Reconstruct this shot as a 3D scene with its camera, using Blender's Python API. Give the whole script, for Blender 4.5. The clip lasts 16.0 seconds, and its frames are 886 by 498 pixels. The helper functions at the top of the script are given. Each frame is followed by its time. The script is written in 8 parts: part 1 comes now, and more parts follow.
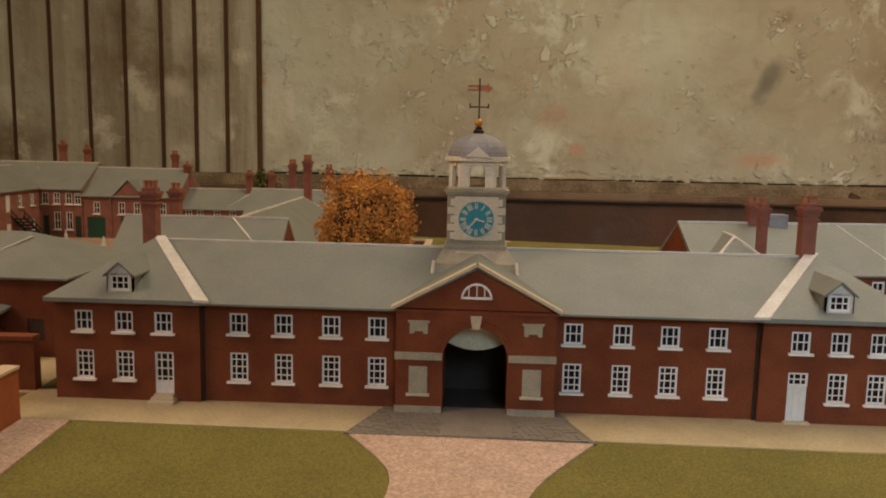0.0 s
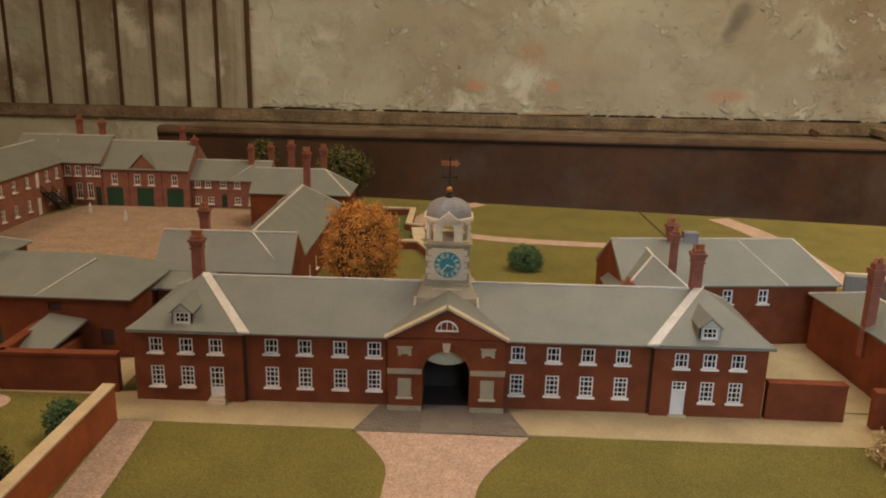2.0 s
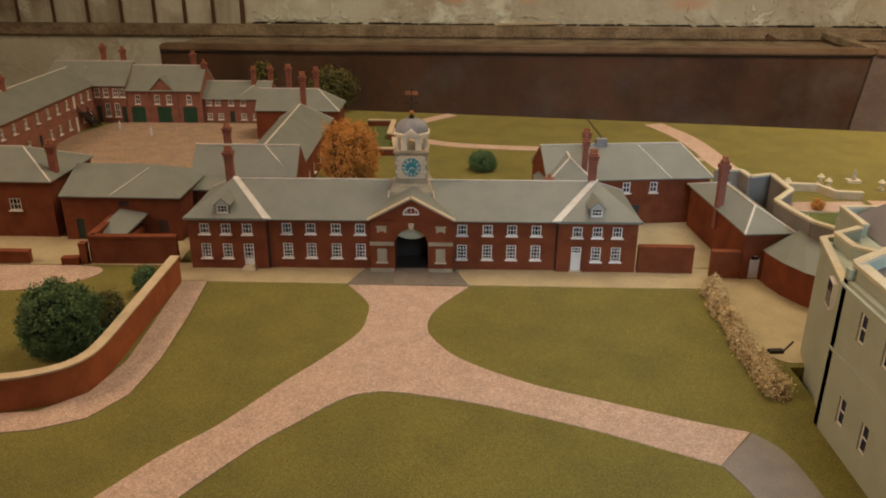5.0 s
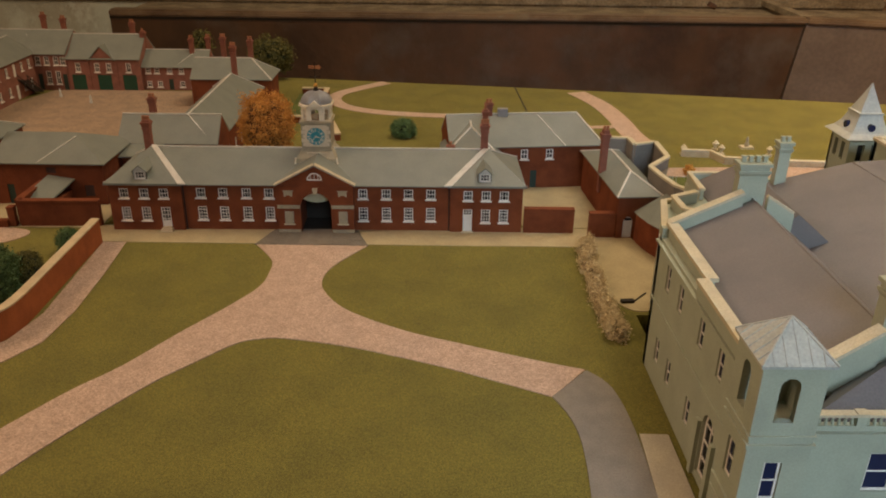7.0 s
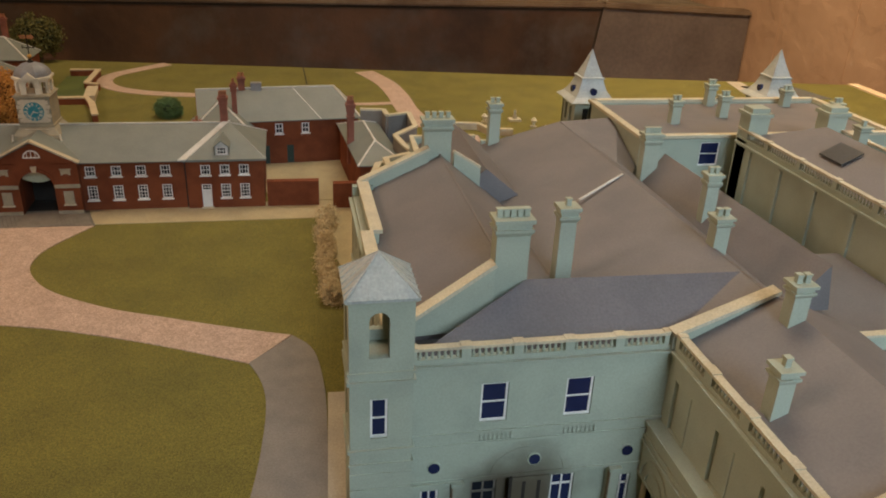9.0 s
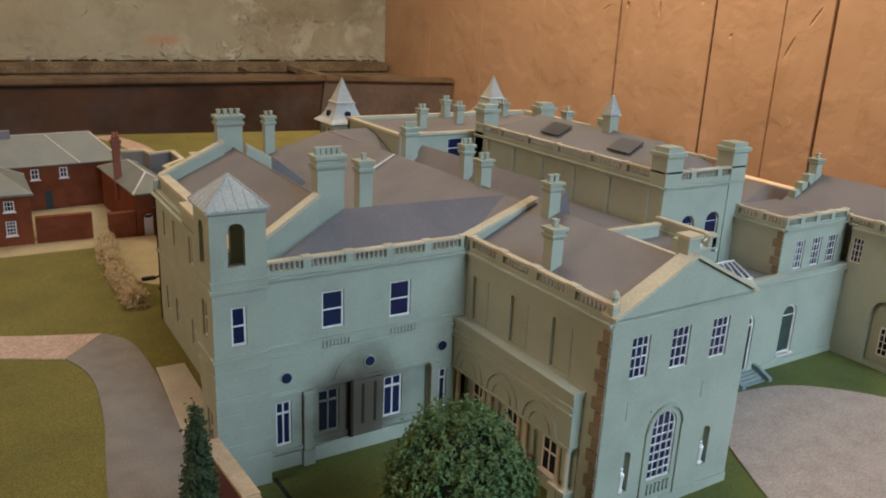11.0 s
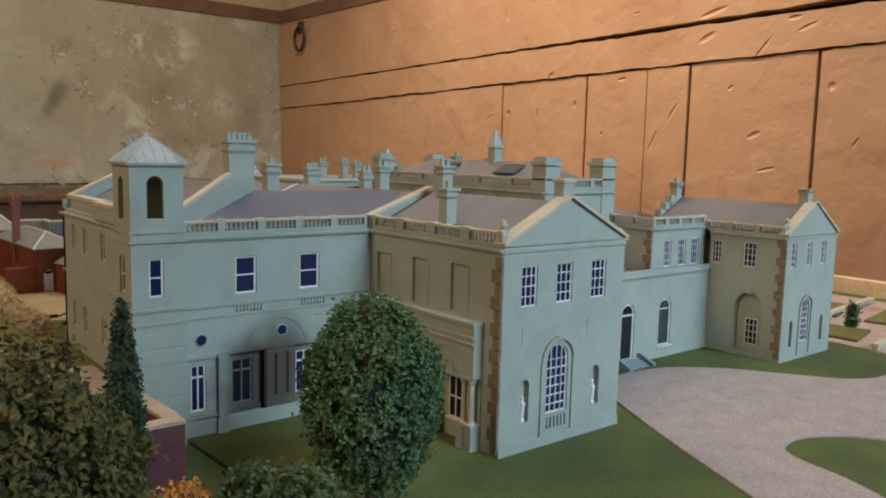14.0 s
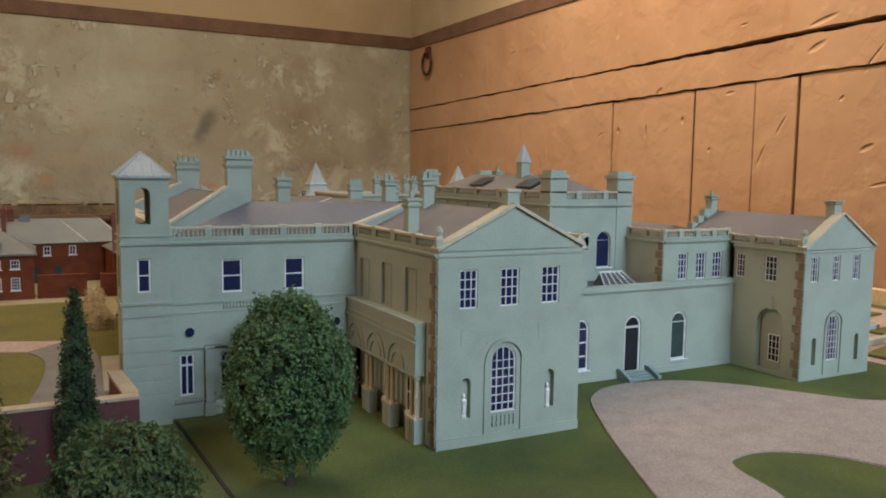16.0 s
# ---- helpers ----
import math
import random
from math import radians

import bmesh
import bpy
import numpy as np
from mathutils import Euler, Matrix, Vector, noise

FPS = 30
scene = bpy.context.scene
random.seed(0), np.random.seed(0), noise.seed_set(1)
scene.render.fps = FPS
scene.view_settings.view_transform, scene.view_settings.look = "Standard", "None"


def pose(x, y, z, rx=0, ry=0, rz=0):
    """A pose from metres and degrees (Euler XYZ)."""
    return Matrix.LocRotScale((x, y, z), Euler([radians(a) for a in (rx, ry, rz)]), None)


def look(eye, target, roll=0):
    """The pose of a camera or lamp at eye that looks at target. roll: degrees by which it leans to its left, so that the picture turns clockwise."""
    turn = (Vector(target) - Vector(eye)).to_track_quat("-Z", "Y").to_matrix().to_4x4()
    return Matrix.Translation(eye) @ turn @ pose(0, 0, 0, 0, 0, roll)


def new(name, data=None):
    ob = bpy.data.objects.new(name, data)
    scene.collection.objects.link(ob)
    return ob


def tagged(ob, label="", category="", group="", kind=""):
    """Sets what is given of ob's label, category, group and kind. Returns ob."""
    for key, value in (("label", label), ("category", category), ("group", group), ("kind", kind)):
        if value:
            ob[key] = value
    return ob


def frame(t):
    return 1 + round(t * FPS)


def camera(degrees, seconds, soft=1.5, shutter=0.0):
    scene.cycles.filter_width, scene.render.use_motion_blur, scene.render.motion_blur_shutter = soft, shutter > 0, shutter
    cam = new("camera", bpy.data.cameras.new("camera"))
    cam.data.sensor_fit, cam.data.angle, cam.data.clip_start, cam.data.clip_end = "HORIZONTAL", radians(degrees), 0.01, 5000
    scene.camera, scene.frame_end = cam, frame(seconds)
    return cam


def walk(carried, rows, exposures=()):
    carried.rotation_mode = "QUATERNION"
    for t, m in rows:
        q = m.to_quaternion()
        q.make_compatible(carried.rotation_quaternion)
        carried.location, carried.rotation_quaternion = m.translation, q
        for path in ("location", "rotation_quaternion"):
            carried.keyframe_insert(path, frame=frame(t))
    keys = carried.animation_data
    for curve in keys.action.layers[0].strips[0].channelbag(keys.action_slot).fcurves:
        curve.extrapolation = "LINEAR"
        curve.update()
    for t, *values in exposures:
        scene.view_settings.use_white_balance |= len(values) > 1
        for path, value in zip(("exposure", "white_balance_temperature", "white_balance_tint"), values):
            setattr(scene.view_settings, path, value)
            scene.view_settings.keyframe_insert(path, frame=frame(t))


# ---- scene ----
cam = camera(58.4, 16.0, 1.9)
PATH = [
    (0, (0.002, -0.435, 0.154), (-0.084, 1.544, -0.12), 1.2),
    (0.5, (0.005, -0.459, 0.182), (-0.066, 1.514, -0.139), 1.2),
    (1, (0.009, -0.488, 0.223), (-0.048, 1.474, -0.159), 1.5),
    (1.5, (0.007, -0.526, 0.256), (-0.038, 1.418, -0.208), 1.0),
    (2, (0.01, -0.566, 0.283), (-0.031, 1.364, -0.239), 1.3),
    (2.5, (0.01, -0.61, 0.305), (-0.014, 1.304, -0.274), 1.0),
    (3, (0.006, -0.659, 0.327), (0.02, 1.247, -0.28), 0.4),
    (3.5, (0.001, -0.699, 0.341), (0.039, 1.201, -0.283), 0.9),
    (4, (0.008, -0.727, 0.352), (-0.019, 1.157, -0.319), 0.9),
    (4.2, (0.018, -0.74, 0.35), (-0.036, 1.132, -0.35), 0.0),
    (6.3, (0.078, -0.873, 0.374), (0.122, 0.949, -0.451), 1.4),
    (6.5, (0.088, -0.875, 0.38), (0.133, 0.936, -0.468), 1.4),
    (7, (0.135, -0.877, 0.382), (0.173, 0.939, -0.455), 0.9),
    (7.5, (0.169, -0.883, 0.384), (0.281, 0.927, -0.461), 1.3),
    (8, (0.214, -0.877, 0.377), (0.388, 0.925, -0.472), 1.6),
    (8.5, (0.256, -0.879, 0.37), (0.511, 0.913, -0.483), 2.0),
    (9, (0.276, -0.893, 0.358), (0.649, 0.882, -0.484), 2.6),
    (9.5, (0.272, -0.927, 0.342), (0.895, 0.806, -0.439), 2.6),
    (10, (0.246, -0.95, 0.314), (1.025, 0.753, -0.389), 2.3),
    (10.2, (0.233, -0.96, 0.309), (1.062, 0.727, -0.374), 2.5),
    (12.3, (0.148, -1.021, 0.264), (1.367, 0.51, -0.15), 2.1),
    (12.5, (0.156, -1.028, 0.263), (1.389, 0.5, -0.121), 2.1),
    (13, (0.163, -1.04, 0.25), (1.324, 0.555, -0.08), 1.8),
    (13.5, (0.144, -1.047, 0.217), (1.401, 0.484, -0.055), 0.6),
    (14, (0.144, -1.052, 0.178), (1.395, 0.49, -0.059), 1.4),
    (14.5, (0.147, -1.073, 0.175), (1.395, 0.479, -0.016), 1.4),
    (15, (0.17, -1.102, 0.173), (1.292, 0.543, -0.02), 1.4),
    (15.5, (0.2, -1.136, 0.175), (1.198, 0.586, -0.024), 1.1),
    (16, (0.244, -1.165, 0.174), (1.166, 0.599, -0.018), 0.8),
]
EXPOSURES = [(0.0, -0.05, 5780, 12), (4.0, -0.01, 5600, 11), (7.0, -0.2, 5950, 11.5), (9.0, -0.3, 5850, 11), (10.0, -0.28, 5600, 11), (12.5, -0.28, 5300, 14), (14.0, -0.25, 5250, 14), (16.0, -0.34, 5450, 13)]
walk(cam, [(t, look(eye, target, roll)) for t, eye, target, roll in PATH], EXPOSURES)


# ---- light ----
world = bpy.data.worlds.new("room_world")
scene.world = world
world.use_nodes = True
world.node_tree.nodes["Background"].inputs[0].default_value = (0.6, 0.55, 0.45, 1)
world.node_tree.nodes["Background"].inputs[1].default_value = 0.15


def area_lamp(name, eye, target, size, power, colour):
    data = bpy.data.lights.new(name, "AREA")
    data.shape, data.size, data.size_y = "RECTANGLE", size[0], size[1]
    data.energy, data.color = power, colour
    ob = new(name, data)
    ob.matrix_world = look(eye, target)
    return ob


area_lamp("window_daylight", (0.94, -2.17, 0.95), (0.84, -0.78, 0.05), (1.3, 1.15), 5.6, (0.77, 0.915, 1.0)).data.spread = radians(42)
# warm lamp just under the ceiling, over the model
area_lamp("unseen_warm_lamp", (0.62, 0.45, 1.74), (0.62, 0.45, 0), (1.0, 1.0), 28, (1.0, 0.76, 0.46))
# added warm fill, low in the west, to brighten the west-facing walls
area_lamp("unseen_warm_lamp", (-1.5, -0.5, 1.38), (0.3, -0.45, 0), (0.8, 0.8), 24, (1.0, 0.65, 0.385))
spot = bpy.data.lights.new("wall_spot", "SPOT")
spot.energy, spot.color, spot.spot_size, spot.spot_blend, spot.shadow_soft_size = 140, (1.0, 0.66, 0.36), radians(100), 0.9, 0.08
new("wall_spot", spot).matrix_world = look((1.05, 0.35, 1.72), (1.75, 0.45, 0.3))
scene.view_settings.exposure = 0.0


# ---- materials ----
def mat(name, base, rough=0.8, second=None, scale=60.0, fine=600.0, bump=0.2, metal=0.0, vary=0.06, mix=(0.4, 0.65), coat=0.0, bump_scale=None, spec=0.5, grain=0.0, grain_size=0.0012):
    """A painted or natural surface: two base colours in soft patches, a fine grain and a bump. Scales in 1/m."""
    m = bpy.data.materials.new(name)
    m.use_nodes = True
    nt = m.node_tree
    bs = nt.nodes["Principled BSDF"]
    bs.inputs["Roughness"].default_value = rough
    bs.inputs["Metallic"].default_value = metal
    bs.inputs["Coat Weight"].default_value = coat
    bs.inputs["Specular IOR Level"].default_value = spec
    tc = nt.nodes.new("ShaderNodeTexCoord")
    geo = nt.nodes.new("ShaderNodeNewGeometry")
    n1 = nt.nodes.new("ShaderNodeTexNoise")
    n1.inputs["Scale"].default_value, n1.inputs["Detail"].default_value = scale, 5
    n2 = nt.nodes.new("ShaderNodeTexNoise")
    n2.inputs["Scale"].default_value, n2.inputs["Detail"].default_value = fine, 3
    nt.links.new(geo.outputs["Position"], n1.inputs["Vector"])
    nt.links.new(geo.outputs["Position"], n2.inputs["Vector"])
    ramp = nt.nodes.new("ShaderNodeMapRange")
    ramp.inputs[1].default_value, ramp.inputs[2].default_value = mix
    nt.links.new(n1.outputs["Fac"], ramp.inputs[0])
    mx = nt.nodes.new("ShaderNodeMix")
    mx.data_type = "RGBA"
    second = second or tuple(c * 0.85 for c in base)
    mx.inputs[6].default_value, mx.inputs[7].default_value = (*base, 1), (*second, 1)
    nt.links.new(ramp.outputs[0], mx.inputs[0])
    hs = nt.nodes.new("ShaderNodeHueSaturation")
    vr = nt.nodes.new("ShaderNodeMapRange")
    vr.inputs[1].default_value, vr.inputs[2].default_value = 0.3, 0.7
    vr.inputs[3].default_value, vr.inputs[4].default_value = 1 - 2 * vary, 1 + 2 * vary
    nt.links.new(n2.outputs["Fac"], vr.inputs[0])
    value = vr.outputs[0]
    if grain:
        # single chips of gravel or scatter, each a little lighter or darker
        vo = nt.nodes.new("ShaderNodeTexVoronoi")
        vo.inputs["Scale"].default_value = 1 / grain_size
        nt.links.new(geo.outputs["Position"], vo.inputs["Vector"])
        sp = nt.nodes.new("ShaderNodeSeparateColor")
        nt.links.new(vo.outputs["Color"], sp.inputs[0])
        gr = nt.nodes.new("ShaderNodeMapRange")
        gr.inputs[3].default_value, gr.inputs[4].default_value = 1 - grain, 1 + grain
        nt.links.new(sp.outputs[0], gr.inputs[0])
        mu = nt.nodes.new("ShaderNodeMath")
        mu.operation = "MULTIPLY"
        nt.links.new(vr.outputs[0], mu.inputs[0])
        nt.links.new(gr.outputs[0], mu.inputs[1])
        value = mu.outputs[0]
    nt.links.new(value, hs.inputs["Value"])
    nt.links.new(mx.outputs[2], hs.inputs["Color"])
    nt.links.new(hs.outputs[0], bs.inputs["Base Color"])
    if bump:
        bp = nt.nodes.new("ShaderNodeBump")
        bp.inputs["Strength"].default_value = bump
        bp.inputs["Distance"].default_value = bump_scale or 0.6 / fine
        nt.links.new(n2.outputs["Fac"], bp.inputs["Height"])
        nt.links.new(bp.outputs[0], bs.inputs["Normal"])
    return m


def layered(name, base, patches, rough=0.85, bump=0.5, flake=18.0):
    """A wall surface: a base colour under several patchy coats (colour, scale, from, to), with flaking relief."""
    m = bpy.data.materials.new(name)
    m.use_nodes = True
    nt = m.node_tree
    bs = nt.nodes["Principled BSDF"]
    bs.inputs["Roughness"].default_value = rough
    geo = nt.nodes.new("ShaderNodeNewGeometry")
    rgb = nt.nodes.new("ShaderNodeRGB")
    rgb.outputs[0].default_value = (*base, 1)
    last = rgb.outputs[0]
    for k, (colour, scale, lo, hi, stretch) in enumerate(patches):
        mp = nt.nodes.new("ShaderNodeMapping")
        mp.inputs["Scale"].default_value = stretch
        mp.inputs["Location"].default_value = (k * 3.7, k * 1.9, k * 2.3)
        nt.links.new(geo.outputs["Position"], mp.inputs[0])
        n = nt.nodes.new("ShaderNodeTexNoise")
        n.inputs["Scale"].default_value, n.inputs["Detail"].default_value, n.inputs["Roughness"].default_value = scale, 8, 0.62
        nt.links.new(mp.outputs[0], n.inputs["Vector"])
        r = nt.nodes.new("ShaderNodeMapRange")
        r.inputs[1].default_value, r.inputs[2].default_value = lo, hi
        nt.links.new(n.outputs["Fac"], r.inputs[0])
        mx = nt.nodes.new("ShaderNodeMix")
        mx.data_type = "RGBA"
        mx.inputs[7].default_value = (*colour, 1)
        nt.links.new(r.outputs[0], mx.inputs[0])
        nt.links.new(last, mx.inputs[6])
        last = mx.outputs[2]
    nt.links.new(last, bs.inputs["Base Color"])
    n = nt.nodes.new("ShaderNodeTexNoise")
    n.inputs["Scale"].default_value, n.inputs["Detail"].default_value = flake, 9
    nt.links.new(geo.outputs["Position"], n.inputs["Vector"])
    r = nt.nodes.new("ShaderNodeMapRange")
    r.inputs[1].default_value, r.inputs[2].default_value = 0.44, 0.56
    nt.links.new(n.outputs["Fac"], r.inputs[0])
    bp = nt.nodes.new("ShaderNodeBump")
    bp.inputs["Strength"].default_value, bp.inputs["Distance"].default_value = bump, 0.004
    nt.links.new(r.outputs[0], bp.inputs["Height"])
    nt.links.new(bp.outputs[0], bs.inputs["Normal"])
    return m


def plaster(name):
    """Old limewash: brown undercoat, grey-green wash, pale loose flakes with raised curled edges, damp stains."""
    m = bpy.data.materials.new(name)
    m.use_nodes = True
    nt = m.node_tree
    bs = nt.nodes["Principled BSDF"]
    bs.inputs["Roughness"].default_value = 0.88
    geo = nt.nodes.new("ShaderNodeNewGeometry")

    def patch(scale, lo, hi, shift, warp=0.0, detail=8, rough=0.62):
        mp = nt.nodes.new("ShaderNodeMapping")
        mp.inputs["Location"].default_value = (shift, shift * 0.7, shift * 1.3)
        nt.links.new(geo.outputs["Position"], mp.inputs[0])
        n = nt.nodes.new("ShaderNodeTexNoise")
        n.inputs["Scale"].default_value, n.inputs["Detail"].default_value = scale, detail
        n.inputs["Roughness"].default_value, n.inputs["Distortion"].default_value = rough, warp
        nt.links.new(mp.outputs[0], n.inputs["Vector"])
        r = nt.nodes.new("ShaderNodeMapRange")
        r.inputs[1].default_value, r.inputs[2].default_value = lo, hi
        nt.links.new(n.outputs["Fac"], r.inputs[0])
        return r.outputs[0]

    def both(a, b):
        mu = nt.nodes.new("ShaderNodeMath")
        mu.operation = "MULTIPLY"
        nt.links.new(a, mu.inputs[0])
        nt.links.new(b, mu.inputs[1])
        return mu.outputs[0]

    rgb = nt.nodes.new("ShaderNodeRGB")
    rgb.outputs[0].default_value = (0.475, 0.475, 0.385, 1)
    last = rgb.outputs[0]
    wash = patch(1.6, 0.42, 0.62, 2.0, 0.3)
    flakes = patch(7.0, 0.50, 0.60, 5.0, 0.3, 11, 0.7)
    chips = both(patch(24.0, 0.585, 0.62, 9.0, 0.5, 6), patch(3.0, 0.5, 0.56, 21.0))
    for fac, colour in ((wash, (0.60, 0.67, 0.59)), (patch(3.2, 0.52, 0.72, 3.0, 0.4), (0.375, 0.335, 0.25)), (both(flakes, patch(2.0, 0.44, 0.58, 7.0)), (0.70, 0.77, 0.69)), (patch(7.0, 0.60, 0.74, 11.0, 0.4), (0.36, 0.325, 0.245)), (patch(4.2, 0.64, 0.72, 13.0), (0.56, 0.34, 0.21)), (chips, (0.68, 0.72, 0.64)), (patch(30.0, 0.66, 0.74, 17.0, 0.4), (0.22, 0.175, 0.12))):
        mx = nt.nodes.new("ShaderNodeMix")
        mx.data_type = "RGBA"
        mx.inputs[7].default_value = (*colour, 1)
        nt.links.new(fac, mx.inputs[0])
        nt.links.new(last, mx.inputs[6])
        last = mx.outputs[2]
    nt.links.new(last, bs.inputs["Base Color"])
    normal = None
    for height, deep, strength in ((patch(2.2, 0.3, 0.7, 1.0, 0.0, 3), 0.02, 0.4), (flakes, 0.004, 0.5), (chips, 0.005, 0.8), (patch(45.0, 0.3, 0.7, 4.0), 0.002, 0.5)):
        bp = nt.nodes.new("ShaderNodeBump")
        bp.inputs["Strength"].default_value, bp.inputs["Distance"].default_value = strength, deep
        nt.links.new(height, bp.inputs["Height"])
        if normal:
            nt.links.new(normal, bp.inputs["Normal"])
        normal = bp.outputs[0]
    nt.links.new(normal, bs.inputs["Normal"])
    return m


def dents(m, spots, wave=0.012):
    """Knocks and scrapes pressed into a painted board, and the slow waves of hand-planed wood."""
    nt = m.node_tree
    bs = nt.nodes["Principled BSDF"]
    geo = nt.nodes.new("ShaderNodeNewGeometry")
    total = None
    for y, z, l, t, turn in spots:
        mp = nt.nodes.new("ShaderNodeMapping")
        mp.vector_type = "TEXTURE"
        mp.inputs["Location"].default_value = (1.754, y * 0.01, z * 0.01)
        mp.inputs["Scale"].default_value = (0.2, l * 0.006, t * 0.0055)
        mp.inputs["Rotation"].default_value = (-radians(turn), 0, 0)
        ln = nt.nodes.new("ShaderNodeVectorMath")
        ln.operation = "LENGTH"
        r = nt.nodes.new("ShaderNodeMapRange")
        r.interpolation_type = "SMOOTHSTEP"
        r.inputs[1].default_value, r.inputs[2].default_value, r.inputs[3].default_value, r.inputs[4].default_value = 0.25, 1.1, -1.0, 0.0
        nt.links.new(geo.outputs["Position"], mp.inputs[0])
        nt.links.new(mp.outputs[0], ln.inputs[0])
        nt.links.new(ln.outputs["Value"], r.inputs[0])
        if total:
            ad = nt.nodes.new("ShaderNodeMath")
            nt.links.new(total, ad.inputs[0])
            nt.links.new(r.outputs[0], ad.inputs[1])
            total = ad.outputs[0]
        else:
            total = r.outputs[0]
    n = nt.nodes.new("ShaderNodeTexNoise")
    n.inputs["Scale"].default_value, n.inputs["Detail"].default_value = 5.0, 4
    nt.links.new(geo.outputs["Position"], n.inputs["Vector"])
    under = bs.inputs["Normal"].links[0].from_socket
    for height, deep, strength in ((n.outputs["Fac"], wave, 0.6), (total, 0.004, 0.9)):
        bp = nt.nodes.new("ShaderNodeBump")
        bp.inputs["Strength"].default_value, bp.inputs["Distance"].default_value = strength, deep
        nt.links.new(height, bp.inputs["Height"])
        nt.links.new(under, bp.inputs["Normal"])
        under = bp.outputs[0]
    nt.links.new(under, bs.inputs["Normal"])


ONE = (1, 1, 1)
M_BRICK = mat("painted_brick", (0.175, 0.051, 0.019), 0.9, (0.128, 0.036, 0.014), 45, 900, 0.15, spec=0.2)
M_BRICK_ORANGE = mat("orange_brick", (0.30, 0.088, 0.026), 0.8, (0.235, 0.068, 0.02), 60, 900, 0.2, spec=0.25)
M_SLATE = mat("grey_roof_card", (0.168, 0.18, 0.155), 0.62, (0.148, 0.16, 0.14), 40, 700, 0.08, vary=0.04)
M_HOUSE_ROOF = mat("house_roof_card", (0.165, 0.148, 0.138), 0.6, (0.138, 0.126, 0.12), 22, 700, 0.08, vary=0.04)
M_LEAD = mat("ridge_flashing", (0.55, 0.53, 0.48), 0.6, None, 80, 700, 0.05)
M_STUCCO = mat("sage_stucco", (0.355, 0.385, 0.293), 0.7, (0.315, 0.342, 0.262), 40, 900, 0.1, vary=0.03)
M_STONE = mat("cream_stone", (0.50, 0.42, 0.28), 0.75, (0.42, 0.35, 0.24), 90, 800, 0.1)
M_WHITE = mat("white_paint", (0.79, 0.75, 0.68), 0.5, None, 90, 800, 0.03, vary=0.02)
M_GLASS = mat("dark_window_glass", (0.012, 0.014, 0.02), 0.12, None, 90, 800, 0.0, vary=0.0, spec=0.25)
M_BLUEGLASS = mat("blue_window_glass", (0.015, 0.02, 0.06), 0.12, None, 90, 800, 0.0, vary=0.0)
M_GREEN = mat("green_door_paint", (0.01, 0.06, 0.03), 0.6)
M_BLACK = mat("interior_shade_black", (0.006, 0.006, 0.007), 0.7, None, 90, 800, 0.0)
M_GRASS = mat("model_grass", (0.155, 0.136, 0.021), 0.95, (0.127, 0.113, 0.018), 18, 900, 0.9, vary=0.14, bump_scale=0.0012, grain=0.24, grain_size=0.001)
M_GRASS_DARK = mat("garden_grass", (0.10, 0.12, 0.02), 0.95, (0.07, 0.09, 0.018), 18, 900, 0.9, vary=0.14, bump_scale=0.0012, grain=0.16, grain_size=0.001)
M_GRAVEL = mat("pink_gravel", (0.44, 0.315, 0.235), 0.95, (0.39, 0.28, 0.21), 50, 700, 0.7, vary=0.08, bump_scale=0.001, grain=0.22, grain_size=0.0013)
M_GRAVEL_GREY = mat("pale_gravel", (0.375, 0.30, 0.248), 0.95, (0.325, 0.262, 0.216), 50, 650, 0.7, vary=0.08, bump_scale=0.001, grain=0.14, grain_size=0.0013)
M_PAVE = mat("cream_pavement", (0.38, 0.31, 0.17), 0.9, (0.33, 0.27, 0.15), 40, 700, 0.15)
M_COBBLE = mat("cobbles", (0.185, 0.158, 0.12), 0.85, (0.155, 0.132, 0.10), 60, 700, 0.3)
M_TARMAC = mat("grey_drive", (0.20, 0.18, 0.15), 0.9, (0.16, 0.145, 0.125), 40, 700, 0.3)
M_COURT = mat("court_gravel", (0.31, 0.215, 0.14), 0.95, (0.25, 0.18, 0.12), 40, 600, 0.5, grain=0.25, grain_size=0.0015)
M_LEAF = mat("green_foliage", (0.098, 0.162, 0.048), 0.75, (0.052, 0.098, 0.028), 120, 900, 0.0, vary=0.2)
M_LEAF_OLIVE = mat("olive_foliage", (0.14, 0.125, 0.028), 0.85, (0.06, 0.062, 0.014), 120, 900, 0.0, vary=0.2)
M_LEAF_ORANGE = mat("autumn_foliage", (0.60, 0.285, 0.05), 0.9, (0.38, 0.16, 0.025), 120, 900, 0.0, vary=0.15)
M_BARK = mat("bark", (0.06, 0.045, 0.03), 0.9)
M_STRAW = mat("dried_flower_hedge", (0.62, 0.50, 0.28), 0.95, (0.48, 0.37, 0.19), 200, 900, 0.5)
M_PLASTER = plaster("flaking_limewash")
M_PLANK = layered("grey_washed_planks", (0.405, 0.41, 0.335), [((0.28, 0.26, 0.19), 3.0, 0.45, 0.66, (2.5, 1, 0.35)), ((0.50, 0.53, 0.455), 4.0, 0.5, 0.66, (3, 1, 0.25)), ((0.19, 0.155, 0.095), 2.0, 0.55, 0.7, ONE), ((0.58, 0.61, 0.53), 7.0, 0.58, 0.66, ONE), ((0.33, 0.20, 0.11), 9.0, 0.66, 0.74, ONE)], 0.8, 0.4, 20)
